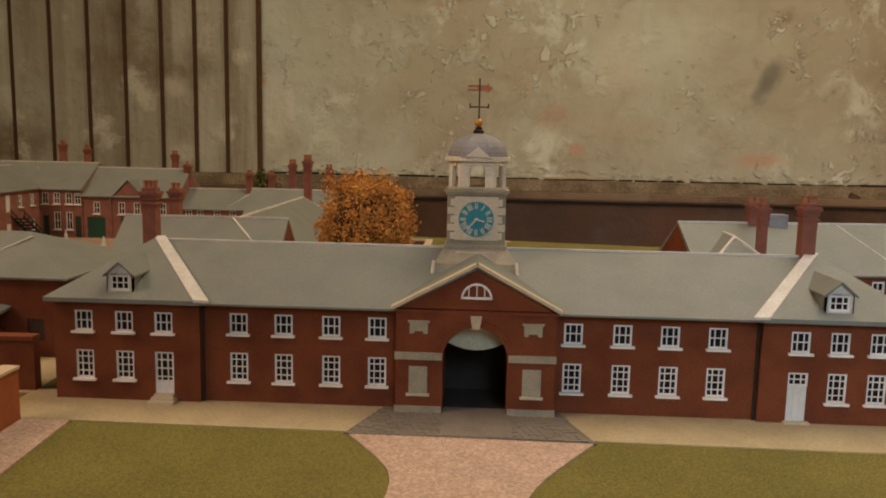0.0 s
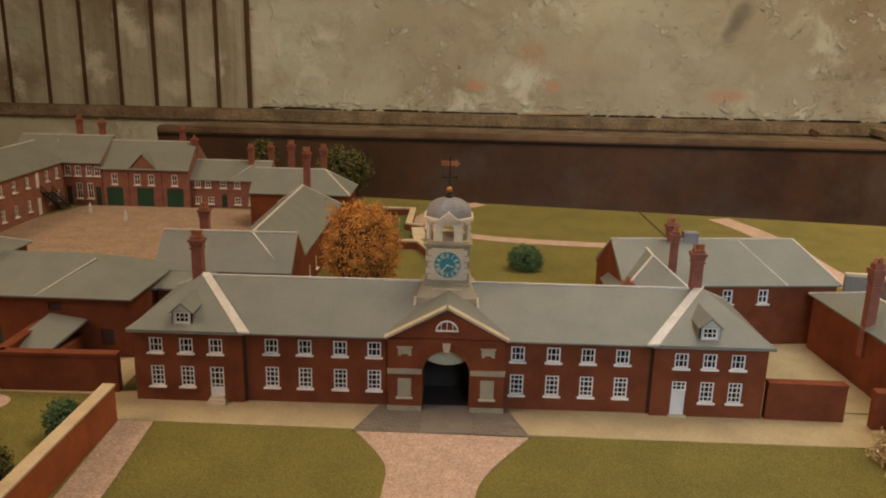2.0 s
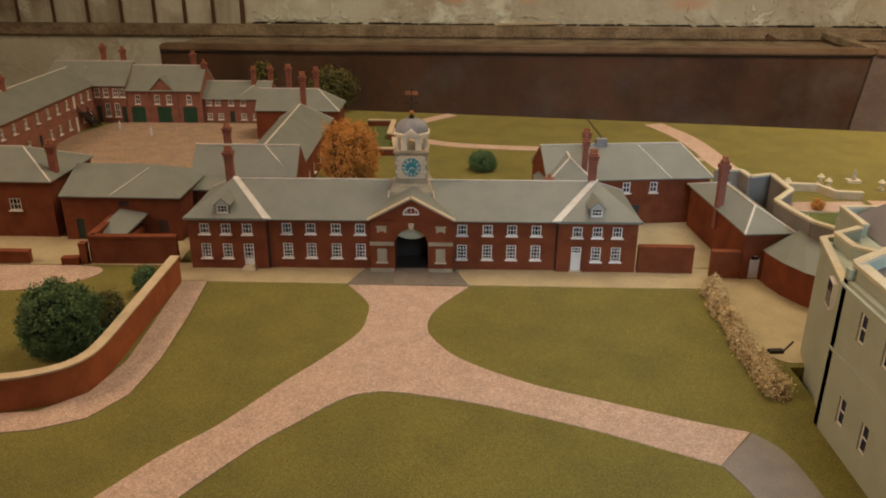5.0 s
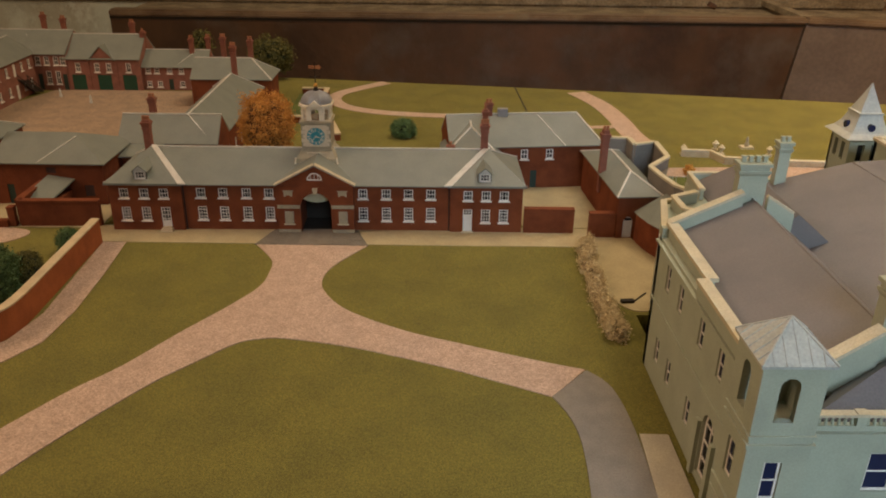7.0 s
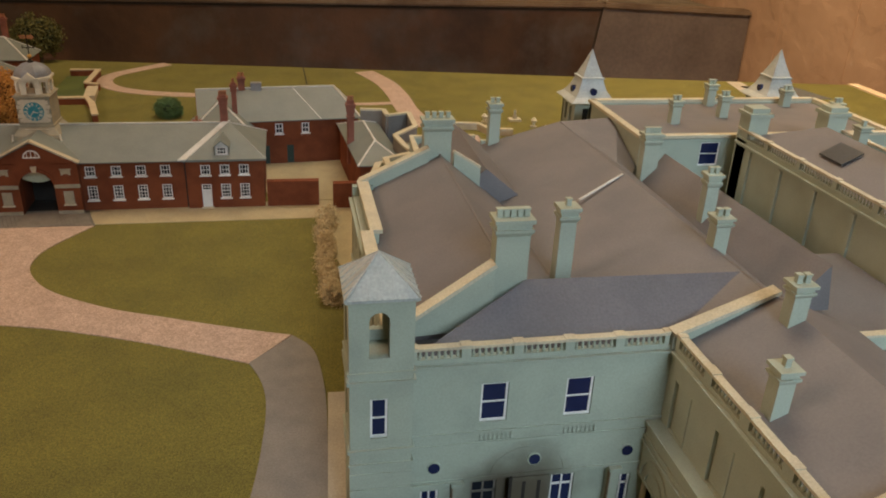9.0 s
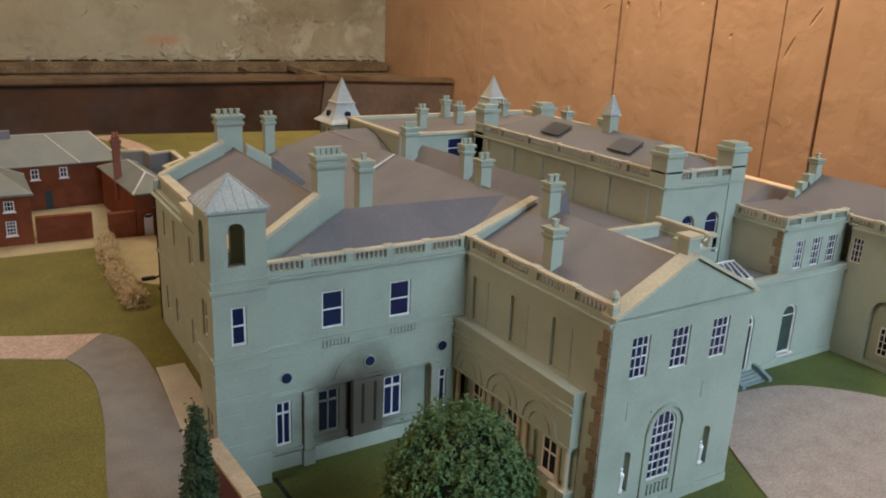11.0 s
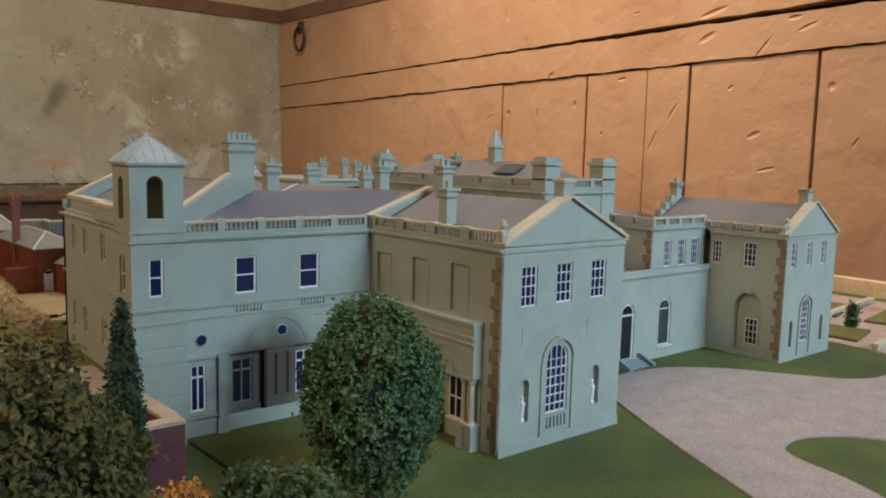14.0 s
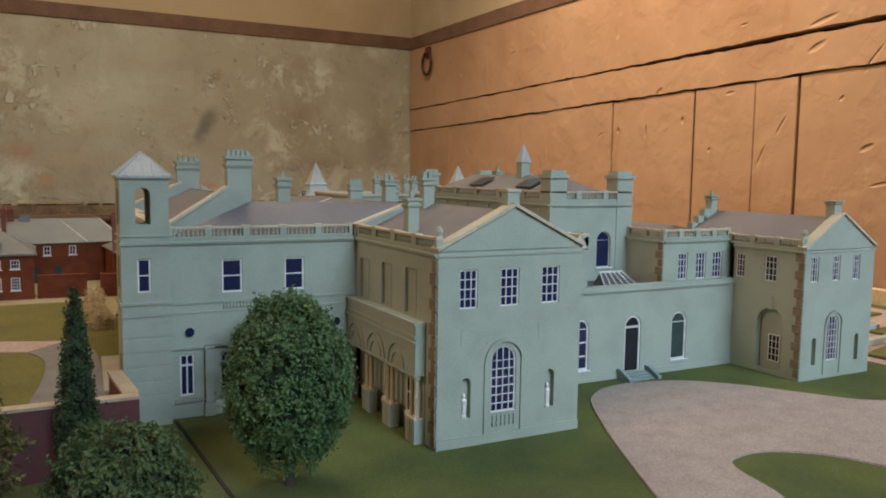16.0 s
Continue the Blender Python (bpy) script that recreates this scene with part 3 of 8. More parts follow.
def window_meshes(w, h, cols, rows, arch, frame, bar, glass):
    key = (round(w, 2), round(h, 2), cols, rows, arch, frame, bar, glass.name)
    if key in CACHE:
        return CACHE[key]
    r = w / 2
    top = h - r if arch else h
    bm = bmesh.new()
    xs = [-r + frame] + [-r + w * i / cols + s * bar / 2 for i in range(1, cols) for s in (-1, 1)] + [r - frame]
    zt = top if arch else h - frame
    zs = [frame] + [top * j / rows + s * bar / 2 for j in range(1, rows) for s in (-1, 1)] + [zt - (bar / 2 if arch else 0)]
    cells = [(xs[2 * i], xs[2 * i + 1], zs[2 * j], zs[2 * j + 1]) for i in range(cols) for j in range(rows)]
    wall(bm, "S", 0, -r, r, 0, top, cells, 0.14)
    if arch:
        n = 10
        for i in range(n):
            a, b = math.pi * i / n, math.pi * (i + 1) / n
            v = [bm.verts.new((-rr * math.cos(t), y, top + rr * math.sin(t))) for y in (0, 0.14) for rr, t in ((r, a), (r, b), (r - frame, b), (r - frame, a))]
            for f in ((0, 1, 2, 3), (7, 6, 5, 4), (0, 4, 5, 1), (2, 6, 7, 3)):
                bm.faces.new([v[k] for k in f])
        for i in range(1, cols):
            x = -r + w * i / cols
            box(bm, x - bar / 2, 0.02, top - bar, x + bar / 2, 0.12, top + math.sqrt(max(0.01, (r - frame) ** 2 - x * x)) + 0.03)
    bmesh.ops.remove_doubles(bm, verts=bm.verts, dist=0.002)
    me = mesh_of("window", bm, M_WHITE)
    bm = bmesh.new()
    pts = [(-r + 0.02, 0), (r - 0.02, 0)]
    if arch:
        pts += [(math.cos(math.pi * i / 12) * (r - 0.02), top + math.sin(math.pi * i / 12) * (r - 0.02)) for i in range(13)]
    else:
        pts += [(r - 0.02, h), (-r + 0.02, h)]
    lo = [bm.verts.new((x, 0.09, z)) for x, z in pts]
    hi = [bm.verts.new((x, 0.2, z)) for x, z in pts]
    bm.faces.new(lo), bm.faces.new(hi[::-1])
    for i in range(len(pts)):
        j = (i + 1) % len(pts)
        bm.faces.new((lo[i], lo[j], hi[j], hi[i]))
    single = mesh_of("pane", bm, glass)
    panes = [(single, (0, 0, 0))]
    if not arch and frame < 0.135 and cols * rows < 13:
        sizes = {}
        panes = []
        for x0, x1, z0, z1 in cells:
            size = (round(x1 - x0, 2), round(z1 - z0, 2))
            if size not in sizes:
                b = bmesh.new()
                box(b, -(x1 - x0) / 2 - 0.02, 0.06, -0.02, (x1 - x0) / 2 + 0.02, 0.11, z1 - z0 + 0.02)
                sizes[size] = mesh_of("pane", b, glass)
            panes.append((sizes[size], ((x0 + x1) / 2, 0, z0)))
    CACHE[key] = (me, panes)
    return CACHE[key]


def sill_mesh(w, depth=0.22, high=0.12, material=None):
    material = material or M_WHITE
    key = ("sill", round(w, 2), depth, high, material.name)
    if key not in CACHE:
        bm = bmesh.new()
        box(bm, -w / 2 - 0.14, -depth, -high, w / 2 + 0.14, 0.1, 0)
        CACHE[key] = mesh_of("sill", bm, material)
    return CACHE[key]


def window(parent, side, at, u0, u1, z0, z1, cols=3, rows=2, arch=False, sill=True, glass=None, frame=0.11, bar=0.055, inset=0.06):
    """A glazed window in an opening of a facade, with panes behind it and a sill under it."""
    me, panes = window_meshes(u1 - u0, z1 - z0, cols, rows, arch, frame, bar, glass or M_GLASS)
    p = facing(side, at)((u0 + u1) / 2, inset, z0)
    win = link_mesh("window", me, parent, p, TURN[side])
    for pane, place in panes:
        link_mesh("pane", pane, win, place)
    if sill:
        link_mesh("sill", sill_mesh(u1 - u0), win, (0, -inset, 0))
    return win


def slab(name, parent, side, at, u0, u1, z0, z1, d0, d1, material, label=""):
    f = facing(side, at)
    a, b = f(u0, d0, z0), f(u1, d1, z1)
    bm = bmesh.new()
    box(bm, min(a[0], b[0]), min(a[1], b[1]), min(a[2], b[2]), max(a[0], b[0]), max(a[1], b[1]), max(a[2], b[2]))
    return part(name, bm, material, parent, label)


def hip_roof(parent, x0, y0, x1, y1, ze, zr, axis="x", ends=(True, True), over=0.35, material=None, caps=True, gable=None, name="roof", run=None, drop=0.14):
    """A pitched roof with hipped (True) or gabled (False) ends, ridge caps, and brick gables."""
    material = material or M_SLATE
    sw = (lambda p: p) if axis == "x" else (lambda p: (p[1], p[0], p[2]))
    a0, b0, a1, b1 = (x0, y0, x1, y1) if axis == "x" else (y0, x0, y1, x1)
    c, half = (b0 + b1) / 2, (b1 - b0) / 2
    run = run or half
    l, r = (a0 + run if ends[0] else a0 - 0.1), (a1 - run if ends[1] else a1 + 0.1)
    ea, eb = (a0 - over if ends[0] else a0 - 0.1), (a1 + over if ends[1] else a1 + 0.1)
    bm = bmesh.new()
    pts = [(ea, b0 - over, ze), (eb, b0 - over, ze), (eb, b1 + over, ze), (ea, b1 + over, ze), (l, c, zr), (r, c, zr)]
    pts += [(ea, b0 - over, ze - drop), (eb, b0 - over, ze - drop), (eb, b1 + over, ze - drop), (ea, b1 + over, ze - drop)]
    hull(bm, [sw(p) for p in pts])
    roof = part(name, bm, material, parent)
    if caps:
        lines = [((l, c, zr), (r, c, zr))]
        for e, q, is_hip in ((ea, l, ends[0]), (eb, r, ends[1])):
            if is_hip:
                lines += [((q, c, zr), (e, b0 - over, ze)), ((q, c, zr), (e, b1 + over, ze))]
        for p, q in lines:
            bm = bmesh.new()
            beam(bm, sw(p), sw(q), 0.22, 0.16)
            link_mesh("ridge_cap", mesh_of("ridge_cap", bm, M_LEAD), roof)
    if gable:
        for e, q, is_hip, s in ((a0, l, ends[0], -1), (a1, r, ends[1], 1)):
            if not is_hip:
                bm = bmesh.new()
                hull(bm, [sw(p) for k in (0, s * 0.14) for p in ((e + k, b0 + 0.05, ze - 0.3), (e + k, b1 - 0.05, ze - 0.3), (e + k, c, zr - 0.2))])
                part("gable", bm, gable, parent)
    return roof


def chimney(parent, x, y, z0, z1, w=1.0, d=0.8, pots=2, material=None, pot=None, along="x"):
    """A stack with an oversailing cap and its pots."""
    material, pot = material or M_BRICK_CHIM, pot or M_POT
    key = ("stack", round(w, 2), round(d, 2), round(z1 - z0, 1), material.name)
    if key not in CACHE:
        h = z1 - z0
        bm = bmesh.new()
        box(bm, -w / 2, -d / 2, -0.6, w / 2, d / 2, h * 0.8)
        box(bm, -w / 2 - 0.1, -d / 2 - 0.1, h * 0.72, w / 2 + 0.1, d / 2 + 0.1, h * 0.72 + 0.14)
        box(bm, -w / 2 - 0.08, -d / 2 - 0.08, h * 0.8, w / 2 + 0.08, d / 2 + 0.08, h * 0.88)
        box(bm, -w / 2 - 0.18, -d / 2 - 0.18, h * 0.88, w / 2 + 0.18, d / 2 + 0.18, h * 0.94)
        box(bm, -w / 2, -d / 2, h * 0.94, w / 2, d / 2, h)
        CACHE[key] = mesh_of("chimney", bm, material)
    stack = link_mesh("chimney", CACHE[key], parent, (x, y, z0), 0 if along == "x" else 90)
    key = ("pot", pot.name)
    if key not in CACHE:
        bm = bmesh.new()
        ring(bm, 0, 0, [(0.2, -0.1), (0.17, 0.35), (0.22, 0.4), (0.22, 0.48), (0.13, 0.48), (0.11, 0.2)], 8)
        CACHE[key] = mesh_of("pot", bm, pot)
    for i in range(pots):
        link_mesh("pot", CACHE[key], stack, ((i - (pots - 1) / 2) * min(0.55, w / max(1, pots)), 0, z1 - z0))
    return stack


def door(parent, side, at, u0, u1, z0, z1, material, arch=False):
    """A boarded door: a back leaf and upright boards."""
    w, h = u1 - u0, z1 - z0
    n = max(2, round(w / 0.4))
    key = ("door", round(w, 2), round(h, 2), material.name)
    if key not in CACHE:
        CACHE[key] = (mesh_of("door", bx(-w / 2, 0.06, 0, w / 2, 0.18, h), material), mesh_of("board", bx(-w / n / 2 + 0.015, 0.02, 0.02, w / n / 2 - 0.015, 0.07, h - 0.02), material))
    leaf, board = CACHE[key]
    ob = link_mesh("door", leaf, parent, facing(side, at)((u0 + u1) / 2, 0.06, z0), TURN[side])
    for i in range(n):
        link_mesh("board", board, ob, (-w / 2 + w * (i + 0.5) / n, 0, 0))
    return ob


def bx(*a):
    bm = bmesh.new()
    box(bm, *a)
    return bm


# ---- room ----
def setting(name, bm, material, label, category):
    return tagged(put(name, bm, material), label, category, kind="structure")


setting("floor", bx(-200, -320, -77, 190, 215, -75), M_FLOOR, "worn dark boarded floor of the room", "floor")
setting("ceiling", bx(-200, -320, 180, 190, 215, 182), M_CEIL, "plain pale plaster ceiling", "ceiling")
setting("wall_north", bx(-200, 206, -75, 190, 212, 71.5), M_PLASTER, "mottled flaking limewashed plaster wall", "wall")
setting("wall_north_upper", bx(-200, 206.3, 71.5, 190, 212, 180), M_CREAMWALL, "smooth cream painted upper wall", "wall")
setting("wall_north_lower", bx(-200, 200.5, -75, -84.5, 206.2, -0.6), M_PLASTER, "low beige plaster wall under the ledge", "wall")
setting("wall_west", bx(-207, -320, -75, -200, 212, 180), M_CEIL, "plain plaster wall", "wall")
east = setting("wall_east", bx(179, -320, -75, 184, 212, 180), M_NEAR_BLACK, "tan painted plank wall with worn paint", "wall")
setting("wall_east_upper", bx(175.9, -320, 75.5, 179.2, 205.9, 180), M_CREAMWALL, "smooth cream painted upper wall", "wall")
bm = bmesh.new()
wall(bm, "S", -222, -200, 190, -75, 180, [(22, 162, 32, 158)], 8)
setting("wall_south", bm, M_CEIL, "plain plaster wall with a window opening", "wall")

# grey-washed upright planks on the north wall, with dark gaps
PLANK_X = [-188, -174, -160, -147, -134.5, -122.5, -110.8, -99.3, -88.7, -78.8, -68.8]
bm = bmesh.new()
box(bm, -200, 204.2, 3, -68.3, 206.1, 180)
backing = setting("plank_backing", bm, M_GAP, "dark shadowed backing behind the grey planks", "wall")
for a, b in zip([-199] + PLANK_X, PLANK_X):
    bm = bmesh.new()
    box(bm, a + 0.75, 203.2, 3.2, b - 0.75, 205, 180)
    bmesh.ops.bevel(bm, geom=bm.edges[:], offset=0.5, segments=2, affect="EDGES")
    part("plank", bm, M_PLANK, backing)
setting("trim_north", bx(-60, 205.2, 71.0, 176, 206.5, 76.0), M_RAIL, "dull reddish brown painted rail along the wall", "trim")
setting("trim_east", bx(174.4, -320, 70.6, 176.2, 205.2, 75.6), M_RAIL, "dull reddish brown painted rail along the boards", "trim")


def lower_crack(y):
    return 35.4 + (204 - y) * 0.0226


def upper_crack(y):
    return 44.6 + (204 - y) * 0.0205


def wall_board(points, x0, x1):
    """A board of the east wall over an outline in (y, z)."""
    bm = bmesh.new()
    lo = [bm.verts.new((x0, y, z)) for y, z in points]
    hi = [bm.verts.new((x1, y, z)) for y, z in points]
    bm.faces.new(lo), bm.faces.new(hi[::-1])
    for i in range(len(points)):
        j = (i + 1) % len(points)
        bm.faces.new((lo[i], hi[i], hi[j], lo[j]))
    bmesh.ops.bevel(bm, geom=[e for e in bm.edges if abs(e.verts[0].co.x - x0) < 0.01 and abs(e.verts[1].co.x - x0) < 0.01], offset=0.12, segments=2, affect="EDGES")
    part("plank", bm, M_PANEL, east)


rng = random.Random(8)
PANELS = [(205.4, 0.12), (168.5, 0.08), (134, 0.1), (100.5, 0.08), (67.5, 0.24), (35.5, 0.3), (16.4, 0.12), (4.5, 0.28), (-25.5, 0.36), (-60, 0.2), (-100, 0.3), (-150, 0.3), (-200, 0.3), (-260, 0.3), (-319, 0.3)]
for (a, ga), (b, gb) in zip(PANELS, PANELS[1:]):
    n = max(3, int((a - b) / 2.4))
    top = [(a - ga - (a - ga - b - gb) * i / n, lower_crack(a - (a - b) * i / n) - 0.15 + rng.uniform(-0.22, 0.16)) for i in range(n + 1)]
    wall_board([(a - ga, -75)] + top + [(b + gb, -75)], 175.5 + rng.uniform(0, 0.25), 179.1)
ys = [205.4 - i * 2.6 for i in range(202)]
low = [(y, lower_crack(y) + 0.2 + rng.uniform(-0.2, 0.3)) for y in ys]
mid_hi = [(y, upper_crack(y) - (0.2 + max(0, (90 - y)) * 0.0045) + rng.uniform(-0.32, 0.22)) for y in ys]
wall_board(low + mid_hi[::-1], 175.2, 179.1)
mid_lo = [(y, upper_crack(y) + 0.25 + max(0, (90 - y)) * 0.003 + rng.uniform(-0.15, 0.15)) for y in ys]
wall_board(mid_lo + [(ys[-1], 70.9), (205.4, 70.9)], 174.9, 179.1)
# dents and scratches in the paint
dents(M_PANEL, ((-1.2, 50.7, 6.5, 1.2, 14), (0.2, 45.4, 4.5, 1.5, 24), (-13, 41.5, 6, 0.8, 50), (8.7, 29, 4.6, 0.8, 58), (13.9, 22.3, 5, 0.8, 66), (-28.5, 33.2, 1.6, 1.6, 80), (-40.1, 34.6, 2, 1.4, 70), (-12.3, 23.6, 3.2, 1.2, 24), (-15.6, 16.2, 4, 0.8, 12), (65, 30.1, 1.6, 1.2, 80), (53.4, 29.5, 3.4, 0.9, 88), (39.6, 31.8, 1.8, 1.1, 85), (73, 29.1, 2.6, 0.6, 30), (48.2, 39.6, 3, 1.6, 40), (-22.9, 45.4, 4, 0.9, 20), (121, 59, 3, 0.5, 8), (20, 53, 2, 0.6, 10), (-20, 47.5, 2.6, 1.0, 5), (-6, 34, 1.4, 0.9, 40), (30, 24, 1.2, 0.8, 70), (-34, 22, 2, 0.7, 60), (90, 47, 2.2, 0.8, 20), (24, 37.5, 2.4, 0.9, 10)))

# manger along the north wall
manger = thing("manger", "long dark brown wooden manger with a dusty top", "manger", (30, 184, -75))
# two front boards meet at a slanting open joint; the second one turns in to the plank wall
bm = bmesh.new()
hull(bm, [(x, y, z) for y in (163, 165.5) for x, z in ((-84, -75), (119.4, -75), (129.8, 0.6), (-84, 0.6))])
part("front_board", bm, M_MANGER, manger)
bm = bmesh.new()
hull(bm, [(x, y + k, z) for k in (0, 2.5) for x, y, z in ((120.2, 163, -75), (130.5, 163, 0.4), (175.2, 150, 0.4), (175.2, 150, -75))])
part("front_board", bm, M_MANGER_SHEEN, manger, "worn end board with grey sheen in its colour")
for pts in ([(-84, 162), (130.2, 162), (130.2, 167.5), (-84, 167.5)], [(130.2, 162), (175.2, 149), (175.2, 154.5), (130.2, 167.5)]):
    bm = bmesh.new()
    prism(bm, pts, 0.2, 2.2)
    bmesh.ops.bevel(bm, geom=bm.edges[:], offset=0.5, segments=2, affect="EDGES")
    part("rim", bm, M_RIM, manger)
part("shadow_gap", bx(-84, 162.7, -0.55, 130, 163.4, 0.25), M_NEAR_BLACK, manger)
bm = bmesh.new()
prism(bm, [(-84, 167.3), (130.2, 167.3), (175.2, 154.3), (175.2, 203), (-84, 203)], -3, -0.4)
part("top_board", bm, M_LEDGE, manger)
bm = bmesh.new()
box(bm, -199.5, 199, -0.5, 174, 206, 3.6)
bmesh.ops.bevel(bm, geom=bm.edges[:], offset=0.8, segments=2, affect="EDGES")
part("back_ledge", bm, M_LEDGE, manger)
bm = bmesh.new()
beam(bm, (131.5, 202, 1.9), (130.6, 165, 1.6), 3.4, 1.8)
part("divider", bm, M_LEDGE, manger)
bm = bmesh.new()
beam(bm, (111, 199, 1.6), (113.5, 197.6, 0.2), 0.7, 1.6)
part("iron_hook", bm, M_RUST, manger, "rusty iron hook")
bm = bmesh.new()
beam(bm, (20, 202, 4.3), (40, 203, 4.6), 1.2, 0.5)
tagged(put("wood_splinter", bm, M_STONE), "pale loose splinter of wood on the manger ledge", "splinter")
# ragged foot of the plaster, and the open joint over the ledge
rng = random.Random(21)
bm = bmesh.new()
for k in range(230):
    x, z = rng.uniform(-66, 172), 3.7 + abs(rng.gauss(0, 1.5))
    if x < 20 and rng.random() < 0.35:
        continue
    w, h = rng.uniform(0.5, 2.6), rng.uniform(0.25, 0.9)
    a = rng.uniform(-0.5, 0.5)
    pts = [(w * math.cos(t) * rng.uniform(0.5, 1.1), h * math.sin(t) * rng.uniform(0.5, 1.1)) for t in (0.2, 1.1, 2.2, 3.1, 4.2, 5.3)]
    hull(bm, [(x + p * math.cos(a) - q * math.sin(a), 206.15 - d * rng.uniform(0.2, 0.7), z + p * math.sin(a) + q * math.cos(a)) for p, q in pts for d in (0, 1)])
tagged(part("plaster_flakes", bm, M_PLASTER, bpy.data.objects["wall_north"]), kind="stuff")
bm = bmesh.new()
x = -66.0
while x < 172:
    w = rng.uniform(5, 16)
    beam(bm, (x, 205.85, 3.75 + rng.uniform(-0.1, 0.2)), (min(172, x + w), 205.85, 3.75 + rng.uniform(-0.1, 0.25)), 0.5, rng.uniform(0.3, 0.8))
    x += w
part("open_joint", bm, M_NEAR_BLACK, manger)
# iron tie ring
ring_thing = thing("tie_ring", "rusty iron tie ring fixed on the plank wall", "ring", (175, 187, 64))
bm = bmesh.new()
loops = [[bm.verts.new((173.6 + 0.6 * math.cos(2 * math.pi * k / 8), 186.2 + (3.9 + 0.6 * math.sin(2 * math.pi * k / 8)) * math.cos(2 * math.pi * i / 24), 62.6 + (4.6 + 0.6 * math.sin(2 * math.pi * k / 8)) * math.sin(2 * math.pi * i / 24))) for k in range(8)] for i in range(24)]
for i in range(24):
    for k in range(8):
        bm.faces.new((loops[i][k], loops[i][(k + 1) % 8], loops[(i + 1) % 24][(k + 1) % 8], loops[(i + 1) % 24][k]))
part("ring", bm, M_RUST, ring_thing)
part("plate", bx(173.9, 184.4, 65.2, 175.2, 188.2, 69.4), M_RUST, ring_thing)

# ---- table, ground ----
EDGE = [(-110, 97), (-19.3, 83.2), (31.5, 76.2), (100, 65.6), (147, 58.8), (141.2, -55), (136, -132), (-110, -132)]
table = thing("display_table", "wooden display table under the model estate", "table", (15, -20, -75))
bm = bmesh.new()
prism(bm, EDGE, -8, -3)
part("tabletop", bm, M_BASE, table)
for x, y in ((-100, -122), (122, -122), (-100, 85), (132, 50)):
    part("leg", bx(x - 3, y - 3, -75, x + 3, y + 3, -8), M_BASE, table)
# edge strip coloured pale to carry the lamplight falling on the table edge
bm = bmesh.new()
for p, q in zip(EDGE[4:6], EDGE[5:7]):
    beam(bm, (p[0] - 1.0, p[1], -1.3), (q[0] - 1.0, q[1], -1.3), 2.2, 3.2)
part("edge_lipping", bm, M_EDGE_LAMPLIT, table, "wooden edge strip with lamplight in its pale colour")

NORTH = [(-109.5, 96), (-19.3, 82.6), (31.5, 75.6), (100, 65), (145, 58.8), (143.2, 2), (45, 2), (45, -20), (34, -20), (34, -52), (29.8, -52), (29.8, -62.3), (-109.5, -62.3)]
sheet("ground", NORTH, 0.0, M_GRASS, "flat model lawn of olive green scatter", thick=2.9)
SOUTH = [(34.05, -20.05), (45.05, -20.05), (45.05, 1.95), (143.1, 1.95), (139.6, -55), (134.8, -131), (-109.5, -131), (-109.5, -62.35), (29.85, -62.35), (29.85, -52.05), (34.05, -52.05)]
sheet("ground_garden", SOUTH, -2.0, M_GRASS_DARK, "lower garden lawn of darker green scatter", thick=0.95)

# ---- paths and pavements ----
def band(points, width, steps=6):
    """The outline of a strip of that width along a line."""
    line = [Vector(p) for p in smooth_line(points, steps)]
    left, right = [], []
    for i, p in enumerate(line):
        d = (line[min(i + 1, len(line) - 1)] - line[max(i - 1, 0)]).normalized()
        n = Vector((-d.y, d.x)) * width / 2
        left.append(tuple(p + n)), right.append(tuple(p - n))
    return left + right[::-1]


DRIVE_L = smooth_line([(-6.3, -4.0), (-3.8, -8.2), (-3.5, -11.5), (-4.0, -14.8), (-6.2, -18.9), (-9.4, -23.8), (-12.8, -29.5), (-16.1, -33.7), (-21.1, -41.7), (-28, -52)])
DRIVE_B = smooth_line([(-23, -55), (-17.4, -45.3), (-14.1, -39.3), (-9.7, -32.4), (-7.2, -29.4), (-3.9, -25.8), (-1.8, -24.9), (0.4, -24.8), (6.1, -26.1), (11.1, -27.9), (15.9, -29.9), (20.4, -32.1), (23.8, -33.8)])
DRIVE_R = smooth_line([(27.2, -29.8), (23.0, -28.3), (16.3, -25.5), (11.3, -23.3), (5.9, -19.7), (3.3, -16.3), (2.4, -13.2), (3.2, -9.6), (6.5, -4.2)])
sheet("drive", DRIVE_L + DRIVE_B + DRIVE_R, 0.1, M_GRAVEL, "pink gravel drive across the lawn", "drive")
GREY_L = smooth_line([(23.8, -33.8), (24.8, -36.5), (25.2, -40.0), (24.8, -46), (23.8, -53), (23, -61.5)])
GREY_R = smooth_line([(29.4, -61.5), (29.2, -52), (29.4, -46), (29.6, -38.5), (29.0, -32.6), (27.3, -29.9)])
sheet("grey_drive", GREY_L + GREY_R, 0.12, M_TARMAC, "dull grey drive beside the house", "drive")
sheet("house_path", [(29.8, -38.7), (32.0, -38.8), (31.9, -51), (29.1, -51)], 0.16, M_PAVEGREY, "pale paved strip along the house", "path")
sheet("pavement", [(-24.3, -3.5), (31.9, -4.1), (37.9, -2.6), (37.3, 1.2), (24, 1.4), (-26, 1.4), (-26, -3.3)], 0.07, M_PAVE, "smooth cream pavement along the stable block", "pavement")
sheet("pavement_yard", [(-52, 0.6), (-26, 0.6), (-26, 9), (-52, 9.2), (-70, 9)], 0.07, M_PAVE, "cream paved side yard", "pavement")
sheet("pavement_east_yard", [(25.2, 1.5), (36.5, 1.5), (38, 19), (23, 18)], 0.07, M_PAVE, "cream paved back yard", "pavement")
